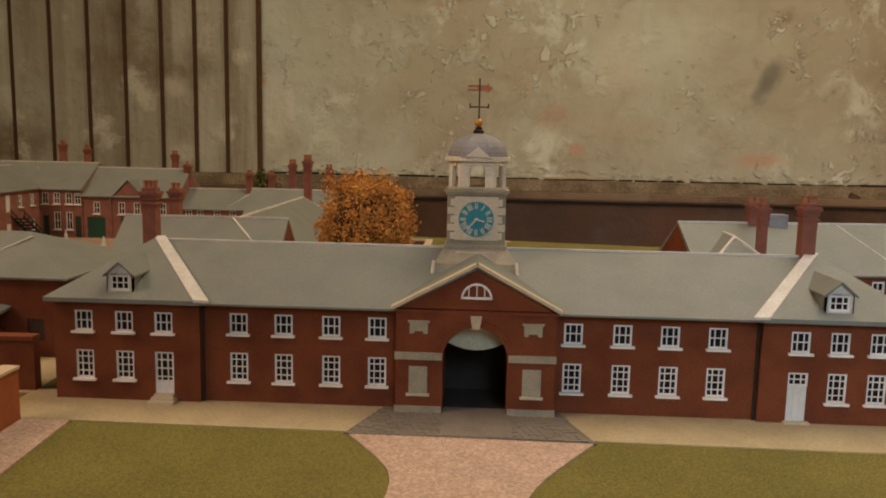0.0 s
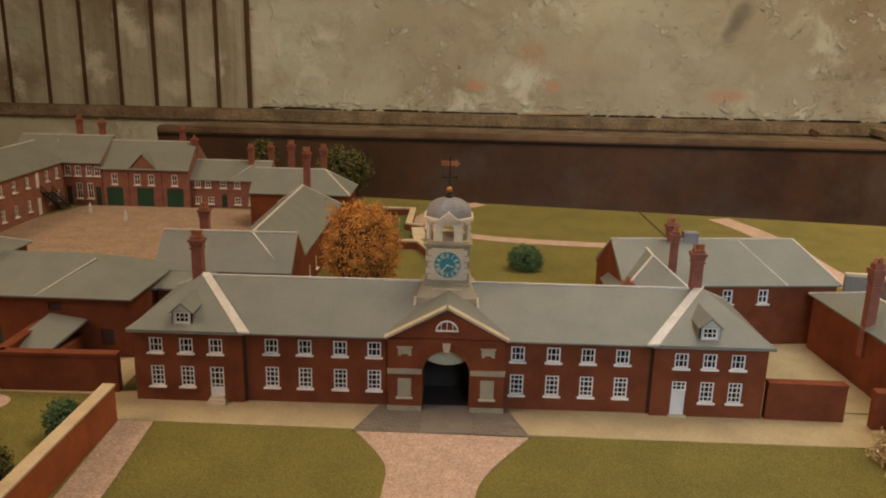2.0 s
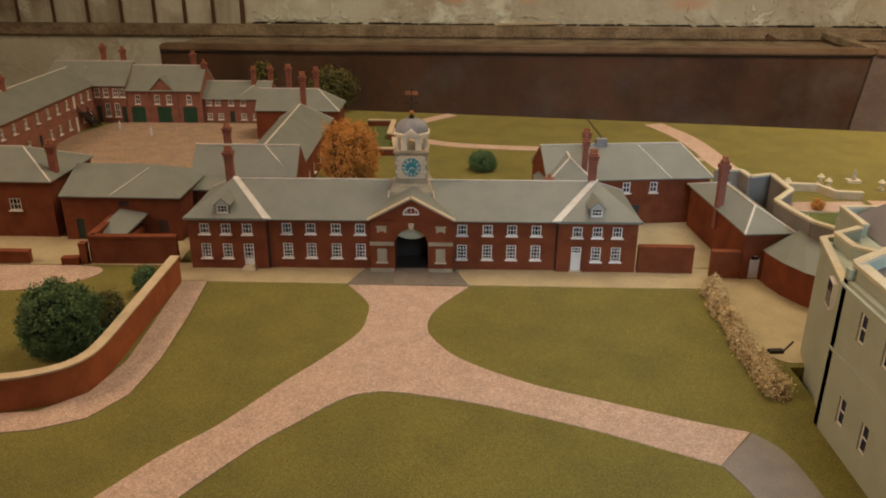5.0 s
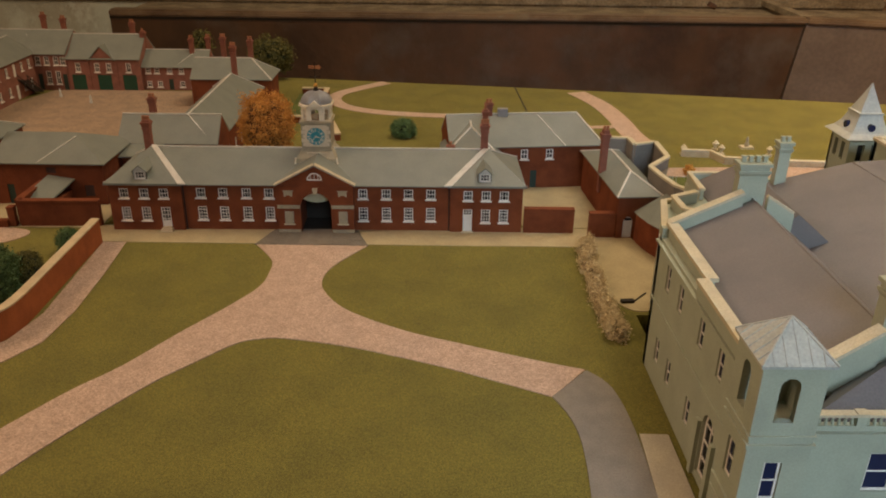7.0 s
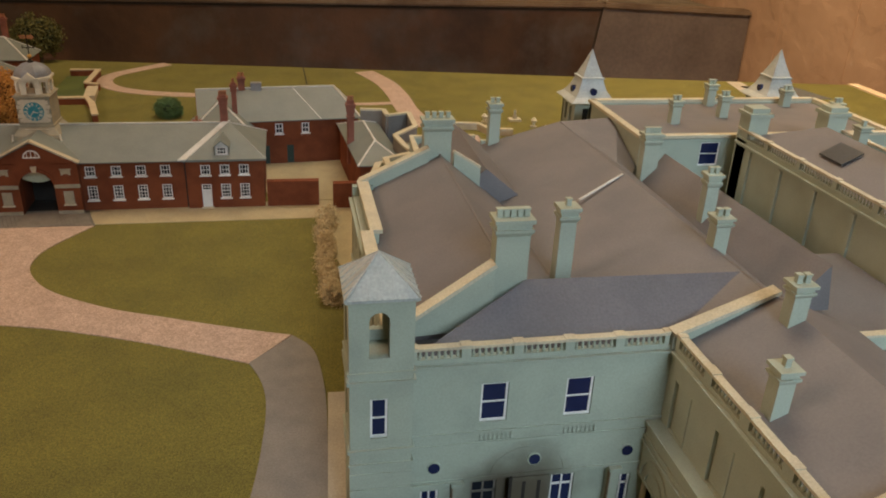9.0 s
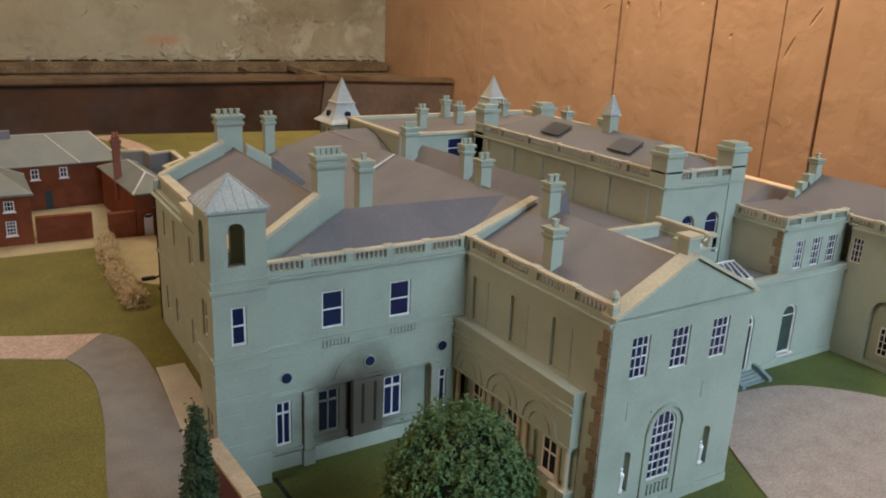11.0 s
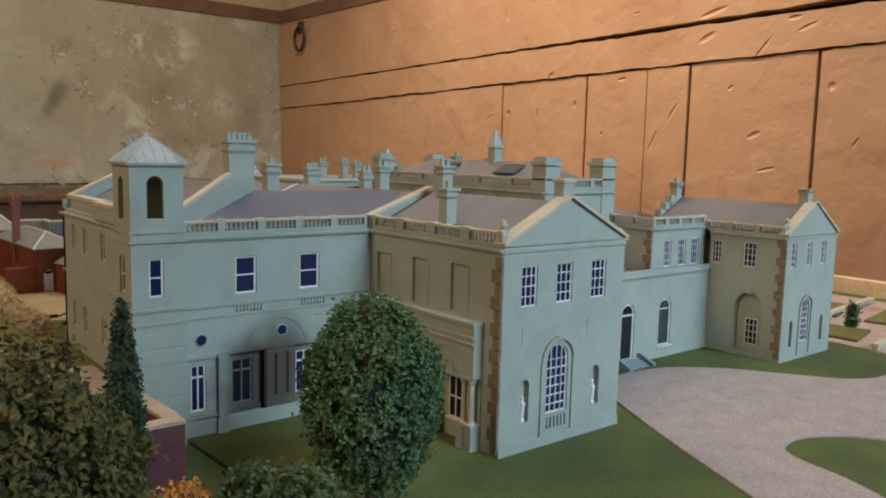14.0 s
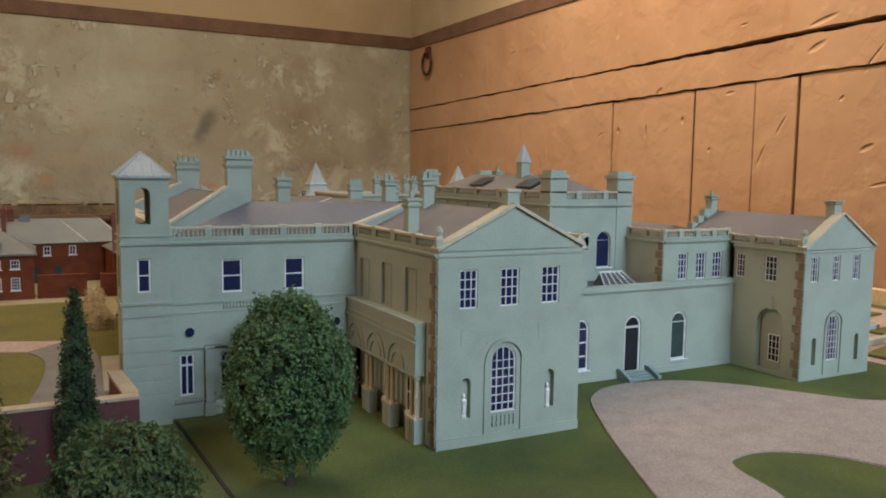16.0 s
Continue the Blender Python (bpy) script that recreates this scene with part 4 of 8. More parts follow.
sheet("path_east", smooth_line([(31.9, -4.2), (35, -1.9), (38.2, -7.4), (38.9, -12), (37.6, -17.5), (34.6, -19.4), (32.4, -17), (31.6, -10), (31.9, -4.2)]), 0.09, M_PAVE, "cream path beyond the dried hedge", "path")
sheet("shed_yard", [(35.6, -2.0), (43.5, -2), (43.5, -15), (41, -18.5), (36.5, -18.5), (38.0, -12), (36.6, -7)], 0.065, M_PAVE, "cream paved ground round the curved shed", "pavement")
sheet("garden_path", [(-24.0, -3.6), (-21.4, -3.6), (-20.9, -11.2), (-20.7, -19.8), (-21.3, -25.6), (-23.3, -29.0), (-26.5, -30.6), (-40, -33), (-60, -34), (-60, -30), (-40, -29.5), (-27.5, -28.2), (-24.6, -25.4), (-23.5, -20.4)], 0.09, M_GRAVEL, "pink gravel path along the brick wall", "path")
sheet("west_path", smooth_line([(-110, 0.5), (-60, 0.3), (-46, 0.2), (-36, 0.2), (-33.5, -1.5), (-36, -4.5), (-42, -6.5), (-60, -8), (-110, -9)]), 0.09, M_GRAVEL, "pink gravel path of the west garden", "path")
sheet("court", [(-73, 30), (-34, 24), (-24.4, 26), (-24.4, 60), (-31, 69), (-60, 69.5)], 0.08, M_COURT, "dusty pinkish brown gravel courtyard", "courtyard")
sheet("north_path", band([(22, 52.2), (12, 53.2), (4, 54.9), (-1.8, 58.2), (-4.6, 63), (-4.4, 68), (-1.2, 72.5), (4.5, 78.6)], 2.7), 0.08, M_GRAVEL, "looping pale pink gravel path on the lawn", "path")
sheet("far_path", band([(43.4, 71.6), (46.4, 62), (47.6, 52), (47.9, 42), (49.4, 32.0)], 3.9), 0.08, M_GRAVEL, "pale pink gravel path across the far lawn", "path")
sheet("far_path_branch", band([(37, 46.5), (42, 46.3), (46.4, 46.8)], 1.6), 0.07, M_GRAVEL, "short pale gravel path", "path")
sheet("rear_yard", [(-6.8, 11.2), (4.2, 11.2), (3.4, 18), (-2.5, 26), (-6.5, 27)], 0.07, M_PAVEGREY, "pale paved yard behind the gateway", "yard")
sheet("far_walk", [(118.4, 62), (121.4, 61.5), (120.4, 50), (115.9, 47.5)], 0.08, M_PAVEGREY, "pale far garden walk", "path")
sheet("pond", [(119, 58), (131, 56.5), (133, 47), (121, 48)], 0.08, M_WATER, "still grey blue garden pond", "water")
sheet("forecourt", smooth_line([(57, -82.5), (61.8, -72.2), (65.7, -64.9), (67.5, -62.6), (70.2, -60.9), (74, -60.6), (78.5, -61.8), (82.4, -65.1), (85.2, -69), (88.5, -73.4), (93, -75), (100, -73), (112, -70), (118, -74), (116, -84), (100, -92), (85, -96), (76, -90), (75.2, -84.8), (73.4, -81.2), (70.4, -79), (67.6, -78.8), (65.6, -80.2), (64, -86), (58, -96), (50, -98)], 4), -1.86, M_GRAVEL_GREY, "pale fine gravel forecourt", "forecourt")
# a joint between the boards of the base
for a, b, z in (((31.3, 75.4), (31.7, 55), 0.05), ((33.9, -54.5), (34.6, -72), -1.96)):
    bm = bmesh.new()
    beam(bm, (*a, z), (*b, z), 0.2 if z > 0 else 0.24, 0.1)
    tagged(put("board_joint", bm, M_NEAR_BLACK), "dark open joint between two base boards", "joint", kind="structure")

# ---- stable block ----
stable = thing("stable_block", "long red brick stable block with grey hipped roof and clock turret", "stable", (0, 5, 0))

UP, LOW = (4.1, 5.3), (1.3, 2.98)
PAV_L, MID_L, MID_R, PAV_R = [-22.25, -19.9, -17.6], [-13.35, -10.75, -8.0, -5.35], [5.75, 8.5, 11.15, 13.8], [18.2, 20.35, 22.5]


def stable_bay(side, y, u0, u1, xs, door_x=None, name="wall"):
    holes = []
    for x in xs:
        holes.append((x - 0.53, x + 0.53, *UP))
        holes.append((x - 0.55, x + 0.55, 0.5 if x < 0 else 0.1, 2.98) if x == door_x else (x - 0.53, x + 0.53, *LOW))
    bm = bmesh.new()
    wall(bm, side, y, u0, u1, -0.2, 5.75, holes)
    part(name, bm, M_BRICK, stable)
    for x in xs:
        window(stable, side, y, x - 0.53, x + 0.53, *UP, 3, 2)
        if x == door_x:
            z = 0.5 if x < 0 else 0.1
            if x < 0:
                leaf = window(stable, side, y, x - 0.55, x + 0.55, z, 2.98, 3, 5, sill=False)
                link_mesh("door_panel", sill_mesh(0.7, -0.05, -0.75), leaf, (0, 0, 0.03))
            else:
                dr = door(stable, side, y, x - 0.55, x + 0.55, z, 2.2, M_DOORWHITE)
                window(stable, side, y, x - 0.55, x + 0.55, 2.2, 2.98, 3, 2, sill=False)
        else:
            window(stable, side, y, x - 0.53, x + 0.53, *LOW, 3, 4)


stable_bay("S", 0, -24, -15.5, PAV_L, -17.6)
stable_bay("S", 0, 16.1, 24.7, PAV_R, 18.2)
stable_bay("S", 0.35, -15.5, -4.2, MID_L)
stable_bay("S", 0.35, 4.7, 16.1, MID_R)
for side, at, u0, u1 in (("W", -24, 0.5, 10.8), ("E", 24.7, 0.5, 10.8), ("N", 11.0, -24, -2), ("N", 11.0, 2.5, 24.7)):
    bm = bmesh.new()
    wall(bm, side, at, u0, u1, -0.2, 5.75)
    part("wall", bm, M_BRICK, stable)
# dark strips paint the shaded drain corners beside the end pavilions
for x in (-15.36, 15.96):
    part("drain_corner_shade", bx(x - 0.05, 0.2, 0, x + 0.05, 0.33, 5.7), M_NEAR_BLACK, stable)
# steps
for i in range(3):
    part("step", bx(-18.35 + 0.1 * i, -0.75 + 0.25 * i, 0.05, -16.85 - 0.1 * i, 0.02, 0.22 + 0.16 * i), M_STONE, stable)
part("doorstep", bx(17.5, -0.35, 0.05, 18.9, 0.02, 0.2), M_STONE, stable)
# gateway
GX0, GX1, GY = -4.2, 4.7, -0.55
bm = bmesh.new()
wall(bm, "S", GY, GX0, GX1, -0.2, 6.1, [(-1.55, 2.05, -0.2, 5.1, True)], 0.9)
part("gate_wall", bm, M_BRICK, stable)
bm = bmesh.new()
hull(bm, [(x, y, z) for y in (GY, GY + 0.5) for x, z in ((GX0, 6.05), (GX1, 6.05), (0.25, 8.35))])
part("pediment", bm, M_BRICK, stable)
for sx, x in ((-1, GX0 - 0.25), (1, GX1 + 0.25)):
    bm = bmesh.new()
    beam(bm, (x, GY + 0.1, 6.1), (0.25 + 0.05 * sx, GY + 0.1, 8.62), 0.7, 0.17)
    part("pediment_cornice", bm, M_STONE, stable)
    bm = bmesh.new()
    hull(bm, [(x, GY, 6.05), (0.25, GY, 8.7), (0.25, 6.6, 8.72), (x, GY, 5.9), (0.25, GY, 8.3), (x * 1.0, 1.2, 6.2)])
    part("gate_roof", bm, M_SLATE, stable)
for u0, u1 in ((GX0 - 0.05, -1.6), (2.1, GX1 + 0.05)):
    part("string_course", bx(u0, GY - 0.14, 3.2, u1, GY + 0.1, 3.6), M_STONE_DULL, stable)
    part("plinth", bx(u0, GY - 0.16, -0.1, u1, GY + 0.1, 0.5), M_STONE_DULL, stable)
    c = (u0 + u1) / 2
    part("blind_panel", bx(c - 0.52, GY - 0.05, 1.25, c + 0.52, GY + 0.1, 2.8), M_STONE_DULL, stable)
    part("panel_sill", bx(c - 0.65, GY - 0.14, 1.1, c + 0.65, GY + 0.1, 1.25), M_STONE, stable)
    part("tablet", bx(c - 0.5, GY - 0.06, 4.82, c + 0.5, GY + 0.1, 5.3), M_STONE_DULL, stable)
    for k in (-0.38, 0.38):
        part("tablet_foot", bx(c + k - 0.12, GY - 0.07, 4.68, c + k + 0.12, GY + 0.1, 4.84), M_STONE_DULL, stable)
    part("tablet_cap", bx(c - 0.6, GY - 0.1, 5.3, c + 0.6, GY + 0.1, 5.42), M_STONE_DULL, stable)
    part("cornice_return", bx(u0, GY - 0.1, 5.85, u0 + 2.6 if u0 < 0 else u1, GY + 0.1, 6.0) if u0 < 0 else bx(u1 - 2.6, GY - 0.1, 5.85, u1, GY + 0.1, 6.0), M_BRICK, stable)
bm = bmesh.new()
hull(bm, [(0.25 + s * w, y, z) for s in (-1, 1) for y in (GY - 0.12, GY + 0.1) for w, z in ((0.2, 5.0), (0.32, 5.75))])
part("keystone", bm, M_STONE, stable)
bm = bmesh.new()
n = 14
for i in range(n):
    a, b = math.pi * i / n, math.pi * (i + 1) / n
    v = [bm.verts.new((0.25 - r * math.cos(t), y, 3.3 + r * math.sin(t))) for y in (GY - 0.05, GY + 0.05) for r, t in ((1.8, a), (1.8, b), (2.2, b), (2.2, a))]
    for f in ((0, 1, 2, 3), (7, 6, 5, 4), (0, 4, 5, 1), (2, 6, 7, 3)):
        bm.faces.new([v[k] for k in f])
bmesh.ops.remove_doubles(bm, verts=bm.verts, dist=0.001)
part("arch_ring", bm, M_BRICK, stable)
window(stable, "S", GY, -0.62, 1.12, 6.72, 7.6, 4, 1, True, sill=False, inset=-0.08)
# passage behind the arch
part("passage_wall", bx(-1.95, 0.55, -0.1, -1.6, 10.9, 5.2), M_BRICK, stable)
part("passage_wall", bx(2.1, 0.55, -0.1, 2.45, 10.9, 5.2), M_BRICK, stable)
part("passage_vault", bx(-1.95, 0.7, 5.12, 2.45, 10.9, 5.5), M_BRICK, stable)
bm = bmesh.new()
arc = [(0.25 - 1.9 * math.cos(math.pi * i / 16), 3.3 + 1.9 * math.sin(math.pi * i / 16)) for i in range(2, 15)]
low_edge = [(x, 3.55 + 0.17 * (x - 0.25) ** 2) for x in (1.9, 1.4, 0.8, 0.25, -0.3, -0.9, -1.4)]
lo = [bm.verts.new((x, 0.42, z)) for x, z in arc + low_edge]
hi = [bm.verts.new((x, 0.5, z)) for x, z in arc + low_edge]
bm.faces.new(lo), bm.faces.new(hi[::-1])
for i in range(len(lo)):
    j = (i + 1) % len(lo)
    bm.faces.new((lo[i], hi[i], hi[j], lo[j]))
part("fan_board", bm, M_FAN, stable, "pale green-grey board in the head of the arch")
# near-black end, floor and back sheets added to paint the passage's shade
part("passage_shade_end", bx(-1.6, 10.4, 0, 2.1, 10.8, 5.1), M_NEAR_BLACK, stable, "near-black panel closing the passage as painted shade")
part("passage_shade_floor", bx(-1.6, 0.4, -0.05, 2.1, 10.4, 0.12), M_NEAR_BLACK, stable)
part("passage_shade_back", bx(-1.6, 4.0, 0.1, 2.1, 4.3, 5.1), M_NEAR_BLACK, stable)
# roofs
hip_roof(stable, -24, 0, 24.7, 11, 5.95, 8.75, "x", over=0.3, run=4.0, drop=0.12)
for c, s, o in ((-20.0, 1, -15.2), (20.75, -1, 15.8)):
    a = (c, 5.4, 8.8)
    bm = bmesh.new()
    hull(bm, [(c, 5.4, 8.95), (c, 5.4, 8.6), (o, -0.5, 6.1), (o, -0.5, 5.85), (c - s * 4.3, -0.5, 6.1), (c - s * 4.3, -0.5, 5.85)])
    part("pavilion_roof", bm, M_SLATE, stable)
    bm = bmesh.new()
    v = [bm.verts.new(p) for p in ((c - 0.25 * s, 5.4, 9.02), (c + 0.5 * s, 5.4, 9.02), (o + 0.45 * s, -0.52, 6.16), (o - 0.45 * s, -0.52, 6.18))]
    w = [bm.verts.new((q.co.x, q.co.y, q.co.z - 0.15)) for q in v]
    bm.faces.new(v), bm.faces.new(w[::-1])
    for i in range(4):
        j = (i + 1) % 4
        bm.faces.new((v[i], v[j], w[j], w[i]))
    part("hip_flashing", bm, M_LEAD, stable)
    chimney(stable, c - 0.45, 5.6, 8.3, 12.0, 0.85, 0.8, 3)
    # dormer
    d = c - (0.1 if s > 0 else 0.6)
    bm = bmesh.new()
    wall(bm, "S", 0.1, d - 0.76, d + 0.76, 6.2, 7.45, [(d - 0.56, d + 0.56, 6.48, 7.36)], 0.25)
    hull(bm, [(d + k, y, z) for y in (0.1, 0.35) for k, z in ((-0.76, 7.4), (0.76, 7.4), (0, 8.02))])
    part("dormer_front", bm, M_WHITE_DULL, stable)
    for k in (-1, 1):
        bm = bmesh.new()
        hull(bm, [(d + k * w, y, z) for w in (0.76, 0.68) for y, z in ((0.1, 6.3), (0.1, 7.45), (2.4, 7.5))])
        part("dormer_cheek", bm, M_SLATE, stable)
        bm = bmesh.new()
        hull(bm, [(d + k * w, y, z - dz) for dz in (0, 0.12) for w, y, z in ((0, -0.05, 8.16), (0, 3.8, 8.16), (0.92, -0.05, 7.38), (0.92, 2.3, 7.38))])
        part("dormer_roof", bm, M_SLATE, stable)
    window(stable, "S", 0.1, d - 0.56, d + 0.56, 6.48, 7.36, 3, 2, sill=False)

# clock turret
CX, CY = 0.1, 5.5
turret = part("clock_tower", bx(CX - 1.75, CY - 1.75, 8.6, CX + 1.75, CY + 1.75, 12.2), M_STONE_DULL, stable, "cream stone clock tower")
bm = bmesh.new()
hull(bm, [(CX + sx * a, CY + sy * a, z) for sx in (-1, 1) for sy in (-1, 1) for a, z in ((2.5, 7.3), (2.4, 8.1), (1.8, 8.95))])
part("tower_base", bm, M_STONE_DULL, stable)
for s in (-1, 1):
    bm = bmesh.new()
    beam(bm, (CX + s * 2.55, CY - 2.55, 7.35), (CX + s * 2.45, CY - 2.45, 8.25), 0.14, 0.14)
    part("base_trim", bm, M_CREAM, stable)
link_mesh("face_panel", mesh_of("face_panel", bx(CX - 1.3, CY - 1.85, 9.45, CX + 1.3, CY - 1.7, 12.05), M_FACE), turret)
link_mesh("lower_panel", mesh_of("lower_panel", bx(CX - 1.2, CY - 1.98, 7.75, CX + 1.2, CY - 1.7, 8.75), M_FACE), turret)
for i in range(5):
    for s in (-1, 1):
        w = 0.42 if i % 2 else 0.25
        x0, x1 = (CX + s * 1.3, CX + s * (1.3 + w))
        link_mesh("quoin", mesh_of("quoin", bx(min(x0, x1), CY - 1.86, 9.5 + i * 0.5, max(x0, x1), CY - 1.7, 9.9 + i * 0.5), M_FACE), turret)
for z0, z1, a in ((8.95, 9.15, 1.88), (12.15, 12.3, 1.84), (12.3, 12.46, 1.93)):
    link_mesh("cornice", mesh_of("cornice", bx(CX - a, CY - a, z0, CX + a, CY + a, z1), M_STONE_DULL), turret)
# dial
bm = bmesh.new()
n = 32
c0 = bm.verts.new((0, -0.06, 0))
rim = [bm.verts.new((1.05 * math.cos(2 * math.pi * i / n), -0.06, 1.05 * math.sin(2 * math.pi * i / n))) for i in range(n)]
back = [bm.verts.new((v.co.x, 0.06, v.co.z)) for v in rim]
for i in range(n):
    bm.faces.new((c0, rim[i], rim[(i + 1) % n]))
    bm.faces.new((rim[i], back[i], back[(i + 1) % n], rim[(i + 1) % n]))
dial = link_mesh("clock_dial", mesh_of("clock_dial", bm, M_DIAL), stable, (CX, CY - 1.88, 10.72), label="turquoise clock dial with pale numerals")
for i in range(12):
    a = math.pi / 6 * i
    strokes = (2, 1, 2, 3, 3, 2, 2, 3, 4, 2, 2, 3)[i]
    bm = bmesh.new()
    for k in range(strokes):
        o = (k - (strokes - 1) / 2) * 0.11
        q = [(r * math.sin(a) + o * math.cos(a), -0.1, r * math.cos(a) - o * math.sin(a)) for r in (0.98, 0.62)]
        beam(bm, q[0], q[1], 0.05, 0.05)
    link_mesh("numeral", mesh_of("numeral", bm, M_CREAM), dial)
for nm, a, l in (("hour_hand", math.radians(105), 0.5), ("minute_hand", math.radians(222), 0.78)):
    bm = bmesh.new()
    beam(bm, (-0.12 * math.sin(a), -0.13, -0.12 * math.cos(a)), (l * math.sin(a), -0.13, l * math.cos(a)), 0.05, 0.07)
    link_mesh(nm, mesh_of(nm, bm, M_CREAM), dial)
# open belfry
part("belfry_floor", bx(CX - 1.7, CY - 1.7, 12.48, CX + 1.7, CY + 1.7, 12.62), M_STONE, stable)
for i in range(8):
    bm = bmesh.new()
    w, o, r = (1.02, 0.46, 1.72) if i % 2 == 0 else (0.5, 0.27, 1.88)
    wall(bm, "S", -r, -w, w, 12.6, 14.15, [(-o, o, 12.6, 13.98, True)], 0.26)
    for s in (-1, 1):
        box(bm, s * (w + o) / 2 - (w - o) / 2 - 0.03, -r - 0.06, 13.42, s * (w + o) / 2 + (w - o) / 2 + 0.03, -r + 0.1, 13.54)
    hull(bm, [(k, -r + y, z) for y in (-0.07, 0.1) for k, z in ((-0.08, 13.85), (0.08, 13.85), (0.13, 14.1), (-0.13, 14.1))])
    bmesh.ops.rotate(bm, cent=(0, 0, 0), matrix=Matrix.Rotation(math.pi / 4 * i, 3, "Z"), verts=bm.verts)
    bmesh.ops.translate(bm, vec=(CX, CY, 0), verts=bm.verts)
    part("belfry_arch", bm, M_CREAM, stable)
bm = bmesh.new()
chamfer = [(1.05, -1.95), (1.95, -1.05), (1.95, 1.05), (1.05, 1.95), (-1.05, 1.95), (-1.95, 1.05), (-1.95, -1.05), (-1.05, -1.95)]
prism(bm, [(CX + x, CY + y) for x, y in chamfer], 14.15, 14.4)
part("entablature", bm, M_CREAM, stable)
bm = bmesh.new()
hull(bm, [(CX + k, CY + y, z) for y in (-2.05, -1.5) for k, z in ((-0.75, 14.4), (0.75, 14.4), (0, 15.0))])
part("small_pediment", bm, M_CREAM, stable)
bm = bmesh.new()
ring(bm, 0, 0, [(1.95 * math.cos(math.radians(t)), 14.42 + 1.4 * math.sin(math.radians(t))) for t in (0, 12, 25, 38, 50, 62, 74, 84)], 8)
bmesh.ops.rotate(bm, cent=(0, 0, 0), matrix=Matrix.Rotation(math.pi / 8, 3, "Z"), verts=bm.verts)
bmesh.ops.translate(bm, vec=(CX, CY, 0), verts=bm.verts)
part("dome", bm, M_DOME, stable, "lead grey faceted dome")
bm = bmesh.new()
ring(bm, CX, CY, [(0.3, 15.75), (0.34, 15.95), (0.2, 16.05), (0.24, 16.15), (0.1, 16.2)], 10)
part("finial_base", bm, M_NEAR_BLACK, stable)
bm = bmesh.new()
ring(bm, CX, CY, [(0.05, 16.15)] + [(0.24 * math.sin(math.radians(t)), 16.42 - 0.24 * math.cos(math.radians(t))) for t in (30, 60, 90, 120, 150)] + [(0.05, 16.68)], 10)
part("gilt_ball", bm, M_GILT, stable, "gilded ball", True)
bm = bmesh.new()
box(bm, CX - 0.045, CY - 0.045, 16.6, CX + 0.045, CY + 0.045, 19.1)
part("vane_rod", bm, M_NEAR_BLACK, stable)
bm = bmesh.new()
box(bm, CX - 0.55, CY - 0.03, 17.35, CX + 0.55, CY + 0.03, 17.43)
box(bm, CX - 0.03, CY - 0.55, 17.35, CX + 0.03, CY + 0.55, 17.43)
for x in (-0.6, 0.52):
    box(bm, CX + x, CY - 0.04, 17.3, CX + x + 0.08, CY + 0.04, 17.6)
part("compass_arms", bm, M_NEAR_BLACK, stable)
bm = bmesh.new()
box(bm, CX - 0.15, CY - 0.04, 18.34, CX + 0.45, CY + 0.04, 18.7)
box(bm, CX - 0.7, CY - 0.04, 18.34, CX - 0.15, CY + 0.04, 18.47)
box(bm, CX - 0.7, CY - 0.04, 18.56, CX - 0.15, CY + 0.04, 18.7)
hull(bm, [(CX + 0.45, CY + y, z) for y in (-0.04, 0.04) for z in (18.2, 18.82)] + [(CX + 0.8, CY, 18.5)])
part("vane_arrow", bm, M_GILT_RED, stable, "reddish gilt arrow of the weather vane")

# ---- cobbled apron in front of the gate ----
apron = tagged(put("cobbled_apron", (lambda b: (prism(b, [(-6.5, -4.0), (6.6, -4.3), (5.0, 0.3), (-4.9, 0.3)], -0.1, 0.1), b)[1])(bmesh.new()), M_COBBLE_DARK), "grey cobbled apron before the stable arch", "apron", kind="structure")
rng = random.Random(4)
bm = bmesh.new()
box(bm, -0.19, -0.13, 0, 0.19, 0.13, 0.1)
bmesh.ops.bevel(bm, geom=[e for e in bm.edges], offset=0.03, segments=1, affect="EDGES")
sett = mesh_of("sett", bm, M_COBBLE)
joined = bmesh.new()
count = 0
for j in range(14):
    y = -4.0 + 0.3 * j
    l, r = -6.2 + 1.4 * (j / 14), 6.3 - 1.4 * (j / 14)
    x = l + (0.2 if j % 2 else 0)
    while x < r:
        if count < 300 and abs(x) < 4.2:
            link_mesh("sett", sett, apron, (x, y, 0.07 + rng.uniform(-0.02, 0.02)), rng.uniform(-4, 4))
            count += 1
        else:
            box(joined, x - 0.19, y - 0.13, 0.05, x + 0.19, y + 0.13, 0.16 + rng.uniform(-0.02, 0.02))
        x += 0.42
tagged(part("setts", joined, M_COBBLE, apron), kind="stuff")
part("centre_strip", bx(-1.5, -4.05, 0.05, 2.3, 0.35, 0.19), M_COBBLE, apron, "smooth worn grey carriage strip")

